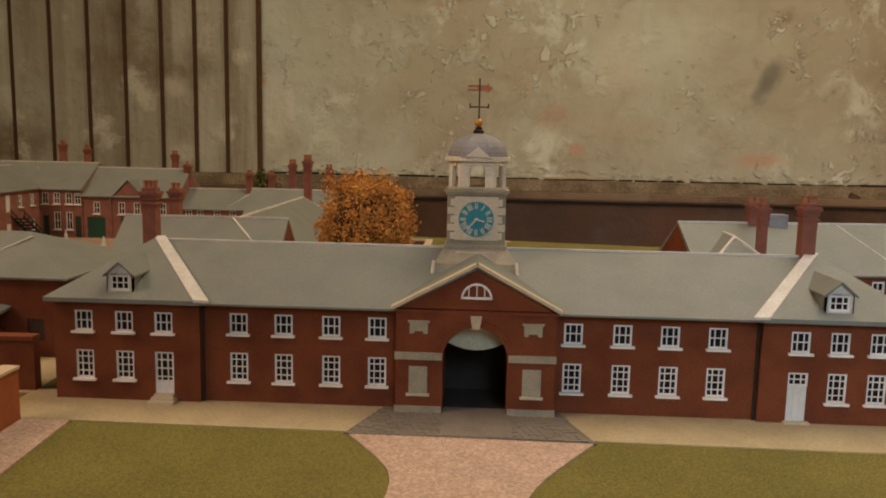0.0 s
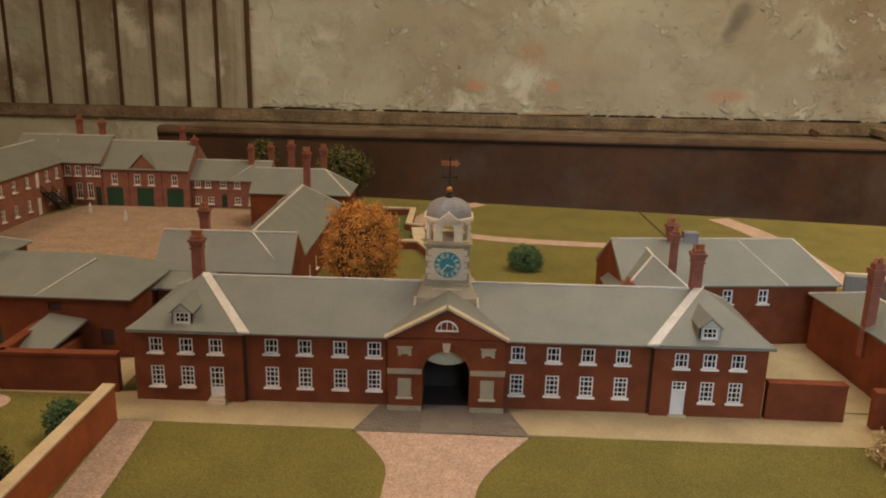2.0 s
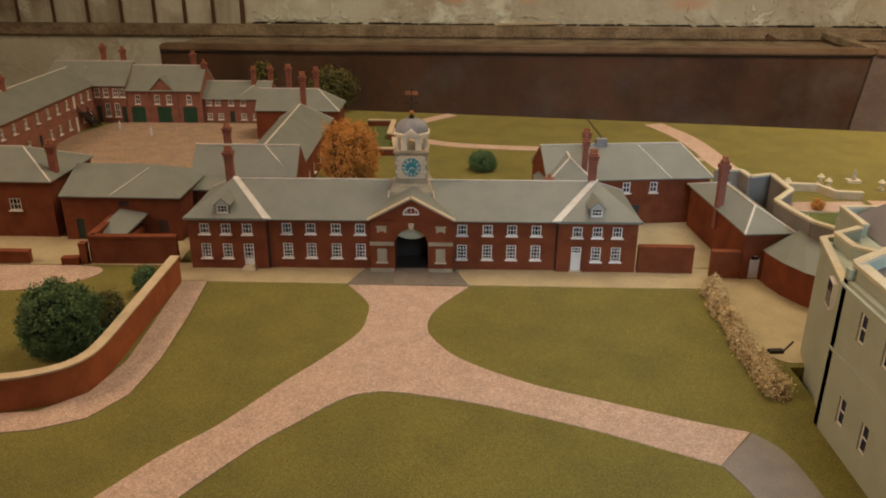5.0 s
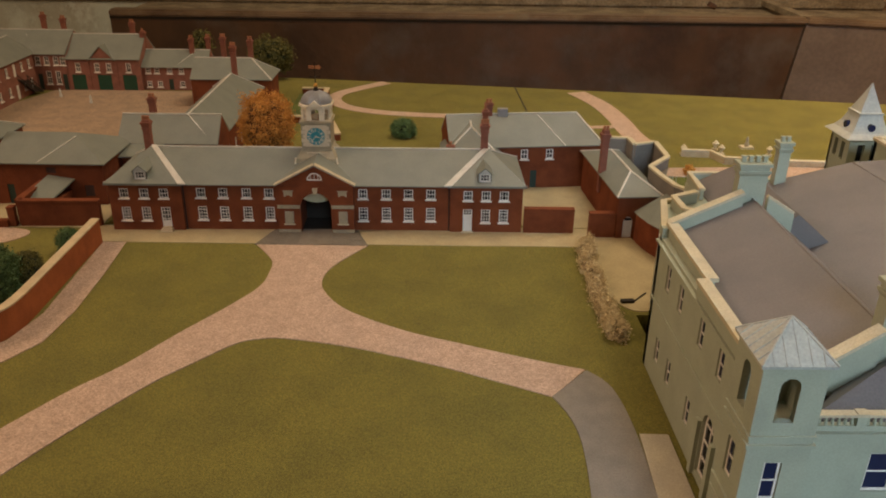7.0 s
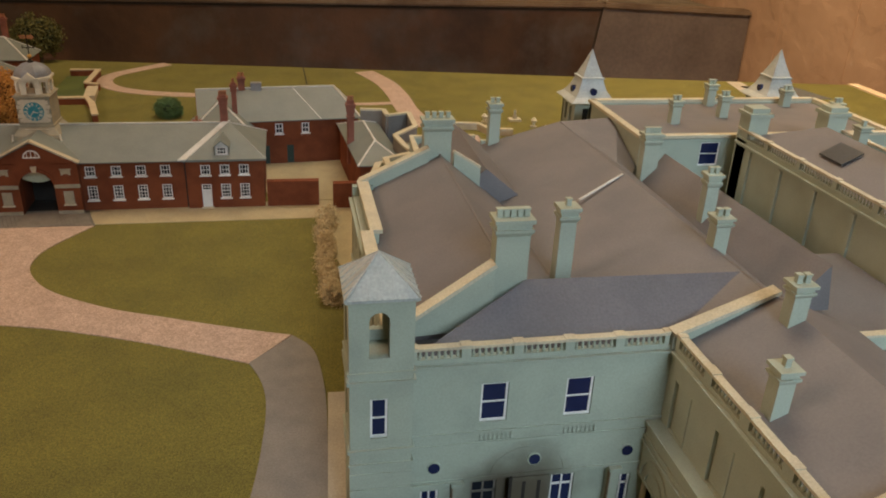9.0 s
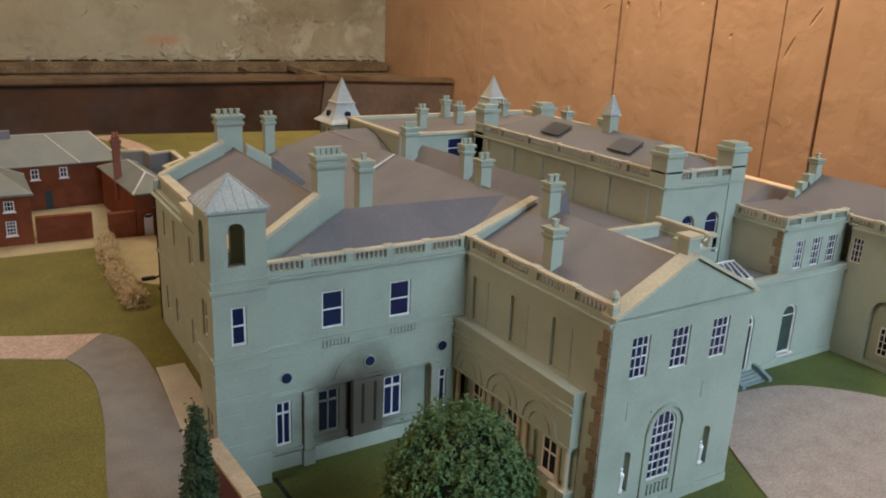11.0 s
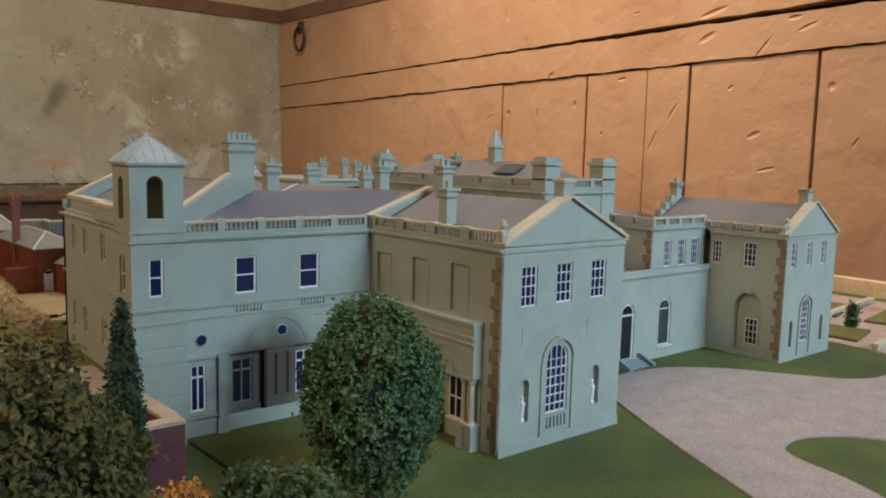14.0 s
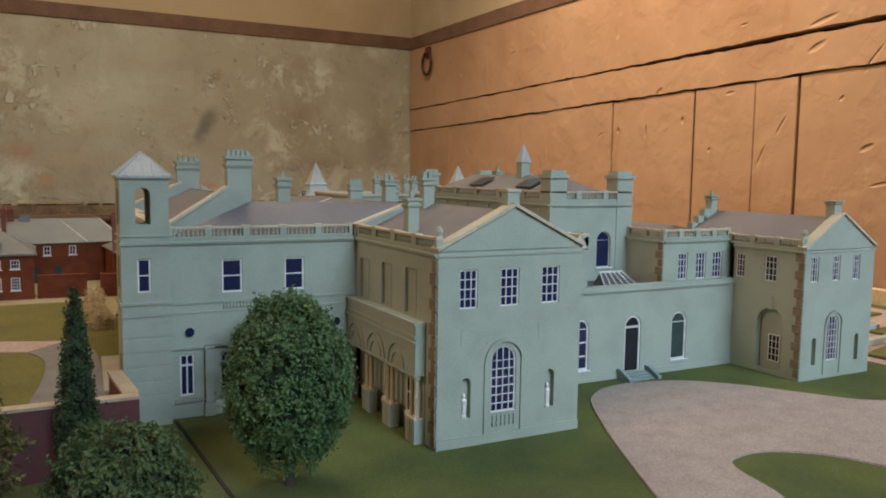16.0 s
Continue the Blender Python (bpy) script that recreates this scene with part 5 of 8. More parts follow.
# ---- the smaller brick buildings ----
def brick_building(name, label, at, turn, w, d, ze, zr, axis="x", ends=(True, True), south=(), east=(), west=(), north=(), stacks=(), brick=None, caps=True, run=None):
    """A brick range from (0, 0) to (w, d). Openings are (u, z0, z1, kind): s sash, p plain pair, g green door, d dark door, w white door, a arched white door."""
    brick = brick or M_BRICK
    ob = thing(name, label, "building", at, turn, local=True)
    for side, pos, u0, u1, items in (("S", 0, 0, w, south), ("N", d, 0, w, north), ("W", 0, 0.5, d - 0.5, west), ("E", w, 0.5, d - 0.5, east)):
        half = {"s": 0.5, "p": 0.62, "g": 1.35, "d": 0.45, "w": 0.55, "a": 0.55, "b": 0.7, "v": 0.6}
        bm = bmesh.new()
        wall(bm, side, pos, u0, u1, -0.1, ze - 0.1, [(u - half[k], u + half[k], z0, z1, k == "a") for u, z0, z1, k in items])
        part("wall", bm, brick, ob)
        for u, z0, z1, k in items:
            h = half[k]
            if k in "sp":
                window(ob, side, pos, u - h, u + h, z0, z1, 2 if k == "s" else 3, 2, frame=0.14, bar=0.08)
            elif k == "v":
                door(ob, side, pos, u - h, u + h, z0, z1, M_DARKBRICK)
            elif k == "b":
                window(ob, side, pos, u - h, u + h, z0, z1, 3, 2, glass=M_GLASS)
            else:
                door(ob, side, pos, u - h, u + h, z0, z1, {"g": M_GREEN, "d": M_DARKGREEN, "w": M_DOORWHITE, "a": M_DOORWHITE}[k], k == "a")
    hip_roof(ob, 0, 0, w, d, ze, zr, axis, ends, 0.35, caps=caps, gable=brick, run=run)
    for x, y, z0, z1, pots in stacks:
        chimney(ob, x, y, z0, z1, 0.86, 0.76, pots)
    return ob


north_east = brick_building("north_east_range", "red brick range with grey hipped roof behind the stables", (16.4, 14.4, 0), 6, 20.9, 9.2, 6.1, 9.4, "x", (False, True),
               south=[(10.2, 4.2, 5.6, "s"), (13.7, 4.2, 5.6, "s"), (11.6, 0, 2.6, "d"), (8.4, 0, 2.6, "d")], stacks=[(5.9, 4.6, 8.6, 11.0, 2)], run=2.6)
brick_building("back_wing", "red brick wing with hipped roof in the back yard", (15.4, 11.8, 0), 0, 7.6, 7.0, 5.4, 8.7, "y", (True, False), stacks=[(1.0, 0.8, 5.8, 7.0, 1)])
chimney(bpy.data.objects["back_wing"], 5.6, 3.4, 7.2, 11.2, 0.62, 0.62, 1)
vent = thing("roof_vent", "small dark grey vent box on the slate ridge", "vent", (23.7, 19.8, 9.2))
part("box", bx(23.0, 19.3, 9.0, 24.4, 20.3, 10.1), M_DOME, vent)
wash = brick_building("wash_house", "narrow red brick outbuilding with hipped grey roof", (35.8, -1.5, 0), 4, 4.9, 17.0, 5.4, 7.0, "y", (True, True),
                      south=[(1.35, 0.1, 2.75, "a")], run=4.2)
chimney(wash, 0.1, 8.2, 3.5, 11.0, 0.8, 0.75, 2)
slab("fanlight", wash, "S", 0, 0.95, 1.75, 2.3, 2.62, 0.02, 0.3, M_GLASS)
# round-ended shed
shed = thing("round_shed", "low red brick shed with a curved wall and slate roof", "shed", (41, -5, 0))
bm = bmesh.new()
prism(bm, [(37.9, -1.75), (38.0, -3.0), (38.6, -5.4), (39.8, -7.8), (41.4, -9.4), (45.5, -9.8), (45.5, -1.75)], -0.1, 3.65)
part("wall", bm, M_BRICK, shed)
bm = bmesh.new()
hull(bm, [(37.65, -1.75, 3.6), (37.75, -3.1, 3.65), (38.35, -5.6, 3.7), (39.6, -8.1, 3.7), (41.3, -9.8, 3.7), (45.7, -10.2, 3.7), (45.7, -1.75, 3.7), (41.6, -1.75, 6.2), (43.6, -4.4, 6.0)])
part("roof", bm, M_SLATE, shed)

barn = brick_building("west_barn", "plain red brick barn with a hipped grey roof", (-41.6, 8.2, 0), -1, 14.0, 11.0, 5.6, 8.0, "x", (False, True),
               south=[(1.9, 0.1, 2.7, "d"), (7.4, 4.2, 5.0, "v"), (11.9, 1.2, 2.7, "v")], caps=False)
brick_building("west_house", "brown brick house with hipped grey roof and stack", (-60, 9.2, 0), -1, 17.0, 11, 7.1, 9.8, "x", (True, True),
               south=[(8.6, 3.4, 4.9, "p"), (12.4, 3.4, 4.9, "b"), (4.4, 1.0, 4.4, "d")], stacks=[(16.4, 2.8, 7.4, 10.9, 2)])
lean = thing("lean_to", "small lean-to with a pale slate roof against the barn", "shed", (-34.5, 5, 0))
part("wall", bx(-35.6, 3.7, 0, -31.9, 7.9, 2.1), M_BRICK, lean)
bm = bmesh.new()
hull(bm, [(x, y, z + dz) for dz in (0, 0.2) for x, y, z in ((-36.0, 3.3, 2.5), (-32.7, 3.3, 2.1), (-31.3, 7.9, 3.4), (-34.6, 7.9, 3.9))])
part("roof", bm, M_SLATE, lean)
link_shed = thing("link_shed", "low grey roofed link between barn and range", "shed", (-25.6, 15, 0))
part("wall", bx(-27.2, 13.6, 0, -23.0, 17.0, 4.8), M_BRICK, link_shed)
bm = bmesh.new()
hull(bm, [(x, y, z + dz) for dz in (0, 0.2) for x, y, z in ((-27.6, 13.0, 4.7), (-22.6, 13.0, 4.7), (-22.6, 17.2, 5.3), (-27.6, 17.2, 5.3))])
part("roof", bm, M_SLATE, link_shed)
cross = brick_building("cross_range", "red brick cross range with a gabled grey roof", (-28.8, 17.2, 0), 0, 13.4, 6.6, 5.5, 8.7, "x", (False, False), stacks=[(3.9, 4.0, 7.8, 10.9, 2)])
long_range = brick_building("long_range", "long red brick range with hipped grey roof and gabled front", (-24.4, 22, 0), 0, 8.4, 30, 5.0, 8.4, "y", (False, True),
                            east=[(4, 1.0, 2.6, "s"), (8, 1.0, 2.6, "s"), (12, 1.0, 2.6, "s"), (18, 1, 2.6, "s"), (24, 1, 2.6, "s")], stacks=[(4.4, 27.6, 8.0, 12.8, 3)])
brick_building("north_cross_range", "brick range with grey roof and tall stacks at the court's corner", (-29.9, 57, 0), 0, 14.4, 8.0, 5.3, 8.4, "x", (False, True),
                             stacks=[(4.8, 6.6, 7.5, 11.8, 3), (9.6, 7.6, 7.0, 11.2, 2)])
low_court = brick_building("low_court_range", "low red brick range with grey roof on the court", (-43.4, 70.0, 0), 0, 13, 7, 4.6, 7.4, "x", (False, False),
                           south=[(1.4, 3.3, 4.4, "s"), (3.1, 3.3, 4.4, "s"), (5.6, 3.3, 4.4, "s"), (7.9, 3.3, 4.4, "s"), (1.4, 0.6, 1.8, "s"), (3.5, 0.6, 1.8, "s"), (5.7, 0.1, 2.2, "d"), (7.9, 0.6, 1.8, "s"), (10.2, 0.6, 1.8, "s")],
                           stacks=[(9.6, 3.0, 6.8, 9.8, 2), (12.4, 5.0, 6.8, 9.7, 2)], brick=M_BRICK_PINK)
garage = brick_building("coach_house", "red brick coach house with three green doors and gabled front", (-58.4, 69.2, 0), 0, 15.2, 10, 6.2, 10.2, "x", (False, False),
                        south=[(3.0, 0.1, 3.1, "g"), (8.0, 0.1, 3.1, "g"), (12.9, 0.1, 3.1, "g"), (3.1, 3.6, 5.4, "s"), (6.8, 3.6, 5.4, "s"), (9.1, 3.6, 5.4, "s"), (12.9, 3.6, 5.4, "s")],
                        stacks=[(12.6, 6.0, 9.2, 12.4, 2), (15.0, 4.6, 7, 10.9, 1)], brick=M_BRICK_PINK)
bm = bmesh.new()
hull(bm, [(x, y, z) for y in (-0.14, 0.2) for x, z in ((5.5, 5.9), (10.3, 5.9), (7.9, 8.5))])
part("gable", bm, M_BRICK_PINK, garage)
for k in (-1, 1):
    bm = bmesh.new()
    hull(bm, [(7.9, -0.3, 8.7), (7.9, 3.2, 8.7), (7.9 + k * 2.7, -0.3, 5.9), (7.9 + k * 2.7, 0.3, 5.9), (7.9, -0.3, 8.58), (7.9, 3.2, 8.58), (7.9 + k * 2.7, -0.3, 5.78), (7.9 + k * 2.7, 0.3, 5.78)])
    part("gable_roof", bm, M_SLATE, garage)
for u in (5.2, 10.6):
    part("pier", bx(u - 0.16, -0.14, 0, u + 0.16, 0.1, 6.0), M_BRICK_PINK, garage)
corner = brick_building("corner_range", "red brick corner house with white sashes on the court", (-72.6, 69.0, 0), 0, 15.2, 11.5, 7.1, 10.8, "x", (False, False),
                        south=[(9.8, 4.9, 6.6, "s"), (11.5, 4.9, 6.6, "s"), (13.3, 4.9, 6.6, "s"), (14.6, 4.9, 6.6, "s"), (11.5, 1.2, 3.8, "s"), (13.3, 1.2, 3.8, "s"), (9.8, 0.1, 3.2, "d"), (14.6, 0.1, 3.2, "d")],
                        stacks=[(9.4, 6.4, 10.0, 13.6, 2), (13.2, 6.4, 10.0, 13.0, 2)], brick=M_BRICK_PINK)
brick_building("west_range", "long red brick range with sash windows along the court", (-63.6, 33, 0), 90, 36.5, 9, 7.2, 10.4, "x", (True, False),
               south=[(x, z, z + 1.7, "s") for x in (3.6, 7.2, 10.8, 14.6, 18.2, 21.6, 25.2, 31.0, 34.0) for z in (1.2, 4.8) if (x, z) != (14.6, 1.2)] + [(28.2, 0.1, 2.8, "w"), (28.2, 4.3, 6.7, "w"), (14.6, 0.1, 2.8, "d")],
               stacks=[(6, 4.5, 9.6, 12.4, 2), (14, 4.5, 9.6, 12.4, 2)], brick=M_BRICK_PINK)
# pale joints between roof sheets
for ob, a, b in ((garage, (9.6, 2.6, 8.3), (11.0, -0.2, 6.15)), (low_court, (10.4, 3.2, 7.25), (6.6, -0.2, 4.6)), (corner, (6.4, 4.6, 10.05), (9.6, 0.0, 7.1)), (barn, (9.2, 4.6, 7.75), (5.8, -0.2, 5.6)), (north_east, (12.6, 4.6, 9.35), (15.8, -0.3, 6.1)), (cross, (8.9, 3.2, 8.7), (13.0, -0.2, 5.45))):
    bm = bmesh.new()
    beam(bm, a, b, 0.14, 0.1)
    part("roof_joint", bm, M_LEAD, ob)

# garden and yard walls
def brick_wall(name, label, points, h, width=0.7, material=None, coping=None, z=0.0, cope=0.25):
    ob = thing(name, label, "wall", (*points[0], z))
    body, cap = bmesh.new(), bmesh.new()
    for bmm, wd, z0, z1 in ((body, width, z - 0.2, z + h), (cap, width + 0.2, z + h, z + h + cope)):
        outline = band(points, wd, 1)
        m = len(outline) // 2
        left, right = outline[:m], outline[m:][::-1]
        for i in range(m - 1):
            prism(bmm, [left[i], left[i + 1], right[i + 1], right[i]], z0, z1)
    part("masonry", body, material or M_BRICK, ob)
    part("coping", cap, coping or M_BRICK, ob)
    return ob


garden_line = smooth_line([(-24.45, -3.6), (-24.45, -10), (-24.45, -17), (-24.5, -22.4), (-25.0, -24.8), (-26.4, -26.5), (-29.4, -27.8), (-34, -28.3), (-45, -28.5), (-60, -28.5)], 5)
brick_wall("garden_wall", "curving orange brick garden wall with pale coping", garden_line, 2.85, 0.75, M_BRICK_ORANGE, M_SAND, cope=0.16)
brick_wall("yard_wall", "red brick yard wall beside the stables", [(-35.4, 1.2), (-25.9, 1.4)], 3.1)
brick_wall("yard_wall", "red brick yard wall with stepped end", [(-35.4, 8.2), (-35.4, 1.2)], 3.1)
brick_wall("yard_wall", "short stepped red brick wall end", [(-36.7, 1.0), (-35.9, 1.0)], 2.3)
brick_wall("low_wall", "low red brick wall at the yard entrance", [(-38.7, 0.6), (-36.8, 0.8)], 0.7)
brick_wall("low_wall", "low red brick wall by the west path", [(-60, 1.0), (-42.4, 1.0)], 1.3)
brick_wall("yard_wall", "red brick wall closing the east yard", [(25.0, 0.3), (31.0, 0.2)], 2.9)
brick_wall("yard_wall", "red brick wall beside the outbuilding", [(32.6, -0.9), (35.7, -1.0)], 2.9)
brick_wall("terrace_wall", "stepped stone and brick terrace wall in the garden", [(-11.5, 68.4), (-6.6, 68.4), (-6.6, 58), (-4.4, 57)], 1.0, 0.8, M_BRICK, M_SAND)
brick_wall("terrace_wall", "stepped stone and brick terrace wall in the garden", [(-12, 47.5), (-4.6, 47.8), (-3.0, 44), (-1.2, 37)], 1.0, 0.8, M_BRICK, M_SAND)
brick_wall("terrace_steps", "stone steps beside the garden terrace", [(-5.2, 56), (-4.4, 49)], 0.8, 1.6, M_SAND, M_STONE)
sheet("flower_bed", [(-12, 49), (-6, 49), (-6.8, 67.6), (-12, 67.6)], 0.09, M_GRASS_DARK, "darker green garden plot", "plot")
# outside stair in the court
stair = thing("fire_escape", "dark iron outside stair against the court range", "stair", (-63, 65, 0))
for i in range(7):
    part("tread", bx(-63.6 + 0.0, 66.3 - i * 0.75, 0.3 + 0.5 * i, -61.8, 67.0 - i * 0.75, 0.42 + 0.5 * i), M_NEAR_BLACK, stair)
for x in (-63.6, -61.8):
    bm = bmesh.new()
    beam(bm, (x, 66.8, 0.9), (x, 61.6, 4.6), 0.12, 0.12)
    beam(bm, (x, 66.8, 0.2), (x, 61.6, 3.8), 0.14, 0.3)
    for i in range(6):
        beam(bm, (x, 66.4 - i * 0.9, 0.4 + i * 0.62), (x, 66.4 - i * 0.9, 1.2 + i * 0.62), 0.08, 0.08)
    part("railing", bm, M_NEAR_BLACK, stair)

# ---- the great house ----
G = -2.0
house = thing("country_house", "large sage green stuccoed country house with balustraded parapets", "house", (55, -40, G))


def hpart(name, bm, material=None, label=""):
    return part(name, bm, material or M_STUCCO, house, label)


def hwall(side, at, u0, u1, z0, z1, holes=(), thick=0.6, material=None, name="wall"):
    bm = bmesh.new()
    wall(bm, side, at, u0, u1, z0, z1, holes, thick)
    return hpart(name, bm, material)


def band_course(side, at, u0, u1, z, h=0.22, proud=0.16, name="string_course", material=None):
    return slab(name, house, side, at, u0, u1, z, z + h, -proud, 0.12, material or M_STUCCO)


def cornice(side, at, u0, u1, z):
    band_course(side, at, u0, u1, z, 0.14, 0.14, "cornice")
    band_course(side, at, u0, u1, z + 0.14, 0.16, 0.28, "cornice")


def baluster_mesh(h):
    key = ("baluster", round(h, 2))
    if key not in CACHE:
        bm = bmesh.new()
        ring(bm, 0, 0, [(0.07, 0), (0.11, h * 0.25), (0.06, h * 0.55), (0.09, h)], 6)
        CACHE[key] = mesh_of("baluster", bm, M_STUCCO)
    return CACHE[key]


def balustrade(side, at, u0, u1, z, sections, h=0.95, cap=None, post=0.55):
    """A parapet with pedestals, a coping and rows of balusters."""
    f = facing(side, at)
    slab("parapet_base", house, side, at, u0, u1, z, z + 0.2, -0.04, 0.34, M_STUCCO)
    slab("parapet_coping", house, side, at, u0, u1, z + h - 0.16, z + h, -0.1, 0.4, cap or M_CAP)
    n = sections
    step = (u1 - u0) / n
    for i in range(n + 1):
        c = u0 + step * i
        a, b = max(u0, c - post / 2), min(u1, c + post / 2)
        slab("pedestal", house, side, at, a, b, z + 0.2, z + h - 0.16, -0.08, 0.38, M_STUCCO)
        slab("pedestal_cap", house, side, at, a - 0.04, b + 0.04, z + h, z + h + 0.07, -0.13, 0.43, cap or M_CAP)
    for i in range(n):
        a, b = u0 + step * i + post / 2, u0 + step * (i + 1) - post / 2
        m = max(3, round((b - a) / 0.36))
        for k in range(m):
            x, y, _ = f(a + (b - a) * (k + 0.5) / m, 0.13, 0)
            link_mesh("baluster", baluster_mesh(h - 0.36), house, (x, y, z + 0.2))


def sash(side, at, u0, u1, z0, z1, cols=1, rows=2, arch=False, sill=False, inset=0.14, frame=0.13, bar=0.09):
    return window(house, side, at, u0, u1, z0, z1, cols, rows, arch, sill, M_BLUEGLASS, frame, bar, inset)


def georgian(side, at, u0, u1, z0, z1, cols=3, rows=4, arch=False):
    return window(house, side, at, u0, u1, z0, z1, cols, rows, arch, False, M_BLUEGLASS, 0.1, 0.06, 0.12)


def quoins(side, at, u, z0, z1, sign, n):
    h = (z1 - z0) / n
    for i in range(n):
        w = 0.95 if i % 2 else 0.6
        a, b = sorted((u, u + sign * w))
        slab("quoin", house, side, at, a, b, z0 + h * i + 0.05, z0 + h * (i + 1) - 0.05, -0.14, 0.05, M_QUOIN)


def stucco_stack(x, y, z0, z1, w, d, pots, along="x"):
    """A stuccoed stack with a moulded cap and square pots."""
    h = z1 - z0
    bm = bmesh.new()
    top = min(h, 4.4)
    box(bm, -w / 2, -d / 2, -0.8, w / 2, d / 2, h - top * 0.26)
    hull(bm, [(sx * (w / 2 + k), sy * (d / 2 + k), z) for sx in (-1, 1) for sy in (-1, 1) for k, z in ((0.0, h - top * 0.3), (0.16, h - top * 0.24), (0.16, h - top * 0.2))])
    box(bm, -w / 2 - 0.04, -d / 2 - 0.04, h - top * 0.2, w / 2 + 0.04, d / 2 + 0.04, h - top * 0.12)
    box(bm, -w / 2 - 0.2, -d / 2 - 0.2, h - top * 0.12, w / 2 + 0.2, d / 2 + 0.2, h - top * 0.06)
    st = link_mesh("chimney", mesh_of("chimney", bm, M_STUCCO), house, (x, y, z0), 0 if along == "x" else 90)
    key = ("sqpot",)
    if key not in CACHE:
        b2 = bmesh.new()
        box(b2, -0.16, -0.16, 0, 0.16, 0.16, 0.42)
        box(b2, -0.2, -0.2, 0.42, 0.2, 0.2, 0.52)
        CACHE[key] = mesh_of("pot", b2, M_STUCCO)
    for i in range(pots):
        link_mesh("pot", CACHE[key], st, ((i - (pots - 1) / 2) * min(0.62, (w) / max(1, pots)), 0, h - top * 0.06))
    return st


def round_window(side, at, u, z, r=0.36):
    x, y, _ = facing(side, at)(u, -0.1, 0)
    bm = bmesh.new()
    n = 16
    for rr, mt, nm, yy in ((r + 0.07, M_STUCCO, "window_ring", 0.0), (r, M_BLUEGLASS, "round_window", -0.05)):
        b = bmesh.new()
        lo = [b.verts.new((rr * math.cos(2 * math.pi * i / n), yy, rr * math.sin(2 * math.pi * i / n))) for i in range(n)]
        hi = [b.verts.new((v.co.x, 0.2, v.co.z)) for v in lo]
        b.faces.new(lo), b.faces.new(hi[::-1])
        for i in range(n):
            b.faces.new((lo[i], hi[i], hi[(i + 1) % n], lo[(i + 1) % n]))
        link_mesh(nm, mesh_of(nm, b, mt), house, (x, y, z), TURN[side])


def roof_solid(points, material=None, name="roof"):
    bm = bmesh.new()
    hull(bm, points)
    return hpart(name, bm, material or M_HOUSE_ROOF)


# south front, west part: y = -53.5, x 33.6 to 49
SY = -53.5
low = [(34.4, 35.5, -0.3, 3.0), (37.6, 39.2, -0.4, 2.9), (42.7, 44.2, -0.4, 2.85), (46.6, 47.7, -0.4, 2.8)]
up = [(37.7, 39.3, 7.7, 10.35), (42.75, 44.4, 7.65, 10.3)]
BAY = (36.9, 46.2)  # the sooted bay is set back
hwall("S", SY, 33.4, 49.0, G, 12.0, [low[0], low[3], (*BAY, G, 3.45)] + up, material=M_STUCCO_SOOT_SHADE)
hwall("S", SY + 0.5, *BAY, G, 3.6, low[1:3], material=M_STUCCO_SOOT_SHADE)
hpart("bay_soffit", bx(BAY[0], SY + 0.05, 3.45, BAY[1], SY + 0.6, 3.7))
for x in (BAY[0] - 0.2, BAY[1]):
    hpart("bay_reveal", bx(x, SY + 0.6, G, x + 0.2, SY + 1.1, 3.6))
for u0, u1, z0, z1 in up:
    sash("S", SY, u0, u1, z0, z1)
for i, (u0, u1, z0, z1) in enumerate(low):
    w = window(house, "S", SY + (0.5 if i in (1, 2) else 0), u0, u1, z0, z1, 2, 1, False, False, M_BLUEGLASS if i != 1 else M_GLASS, 0.13, 0.1, 0.14)
    link_mesh("transom", mesh_of("transom", bx(-(u1 - u0) / 2, 0.0, 2.35, (u1 - u0) / 2, 0.14, 2.5), M_WHITE if i != 1 else M_SASH_SOOT), w)
    if i == 1:
        w.data = w.data.copy()
        w.data.materials[0] = M_SASH_SOOT
for u in (35.15, 41.25, 47.15):
    round_window("S", SY, u, 4.75)
band_course("S", SY, 33.6, 49, 6.95, 0.2, 0.12)
band_course("S", SY, 33.6, 49, 6.2, 0.14, 0.08)
band_course("S", SY, 33.6, 49, 3.6, 0.14, 0.06, material=M_STUCCO_SOOT_SHADE)
band_course("S", SY, 33.6, 49, G, 1.1, 0.12, "plinth")
cornice("S", SY, 33.6, 48.9, 11.55)
balustrade("S", SY, 33.7, 48.6, 12.0, 5)
for a, b in ((37.7, 39.8), (42.8, 44.95)):
    for k in range(8):
        link_mesh("baluster", baluster_mesh(0.5), house, (a + (b - a) * (k + 0.5) / 8, SY - 0.06, 6.45))
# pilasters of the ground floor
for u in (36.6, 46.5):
    slab("pilaster", house, "S", SY, u - 0.3, u + 0.3, -0.9, 3.5, -0.32, 0.1, M_STUCCO_SOOT_SHADE)
    slab("pilaster_base", house, "S", SY, u - 0.42, u + 0.42, G, -0.9, -0.45, 0.1, M_STUCCO_SOOT_SHADE)
    slab("pilaster_cap", house, "S", SY, u - 0.4, u + 0.4, 3.4, 3.62, -0.42, 0.1, M_STUCCO_SOOT_SHADE)
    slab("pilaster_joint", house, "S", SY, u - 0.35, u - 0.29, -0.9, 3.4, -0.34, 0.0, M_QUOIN)
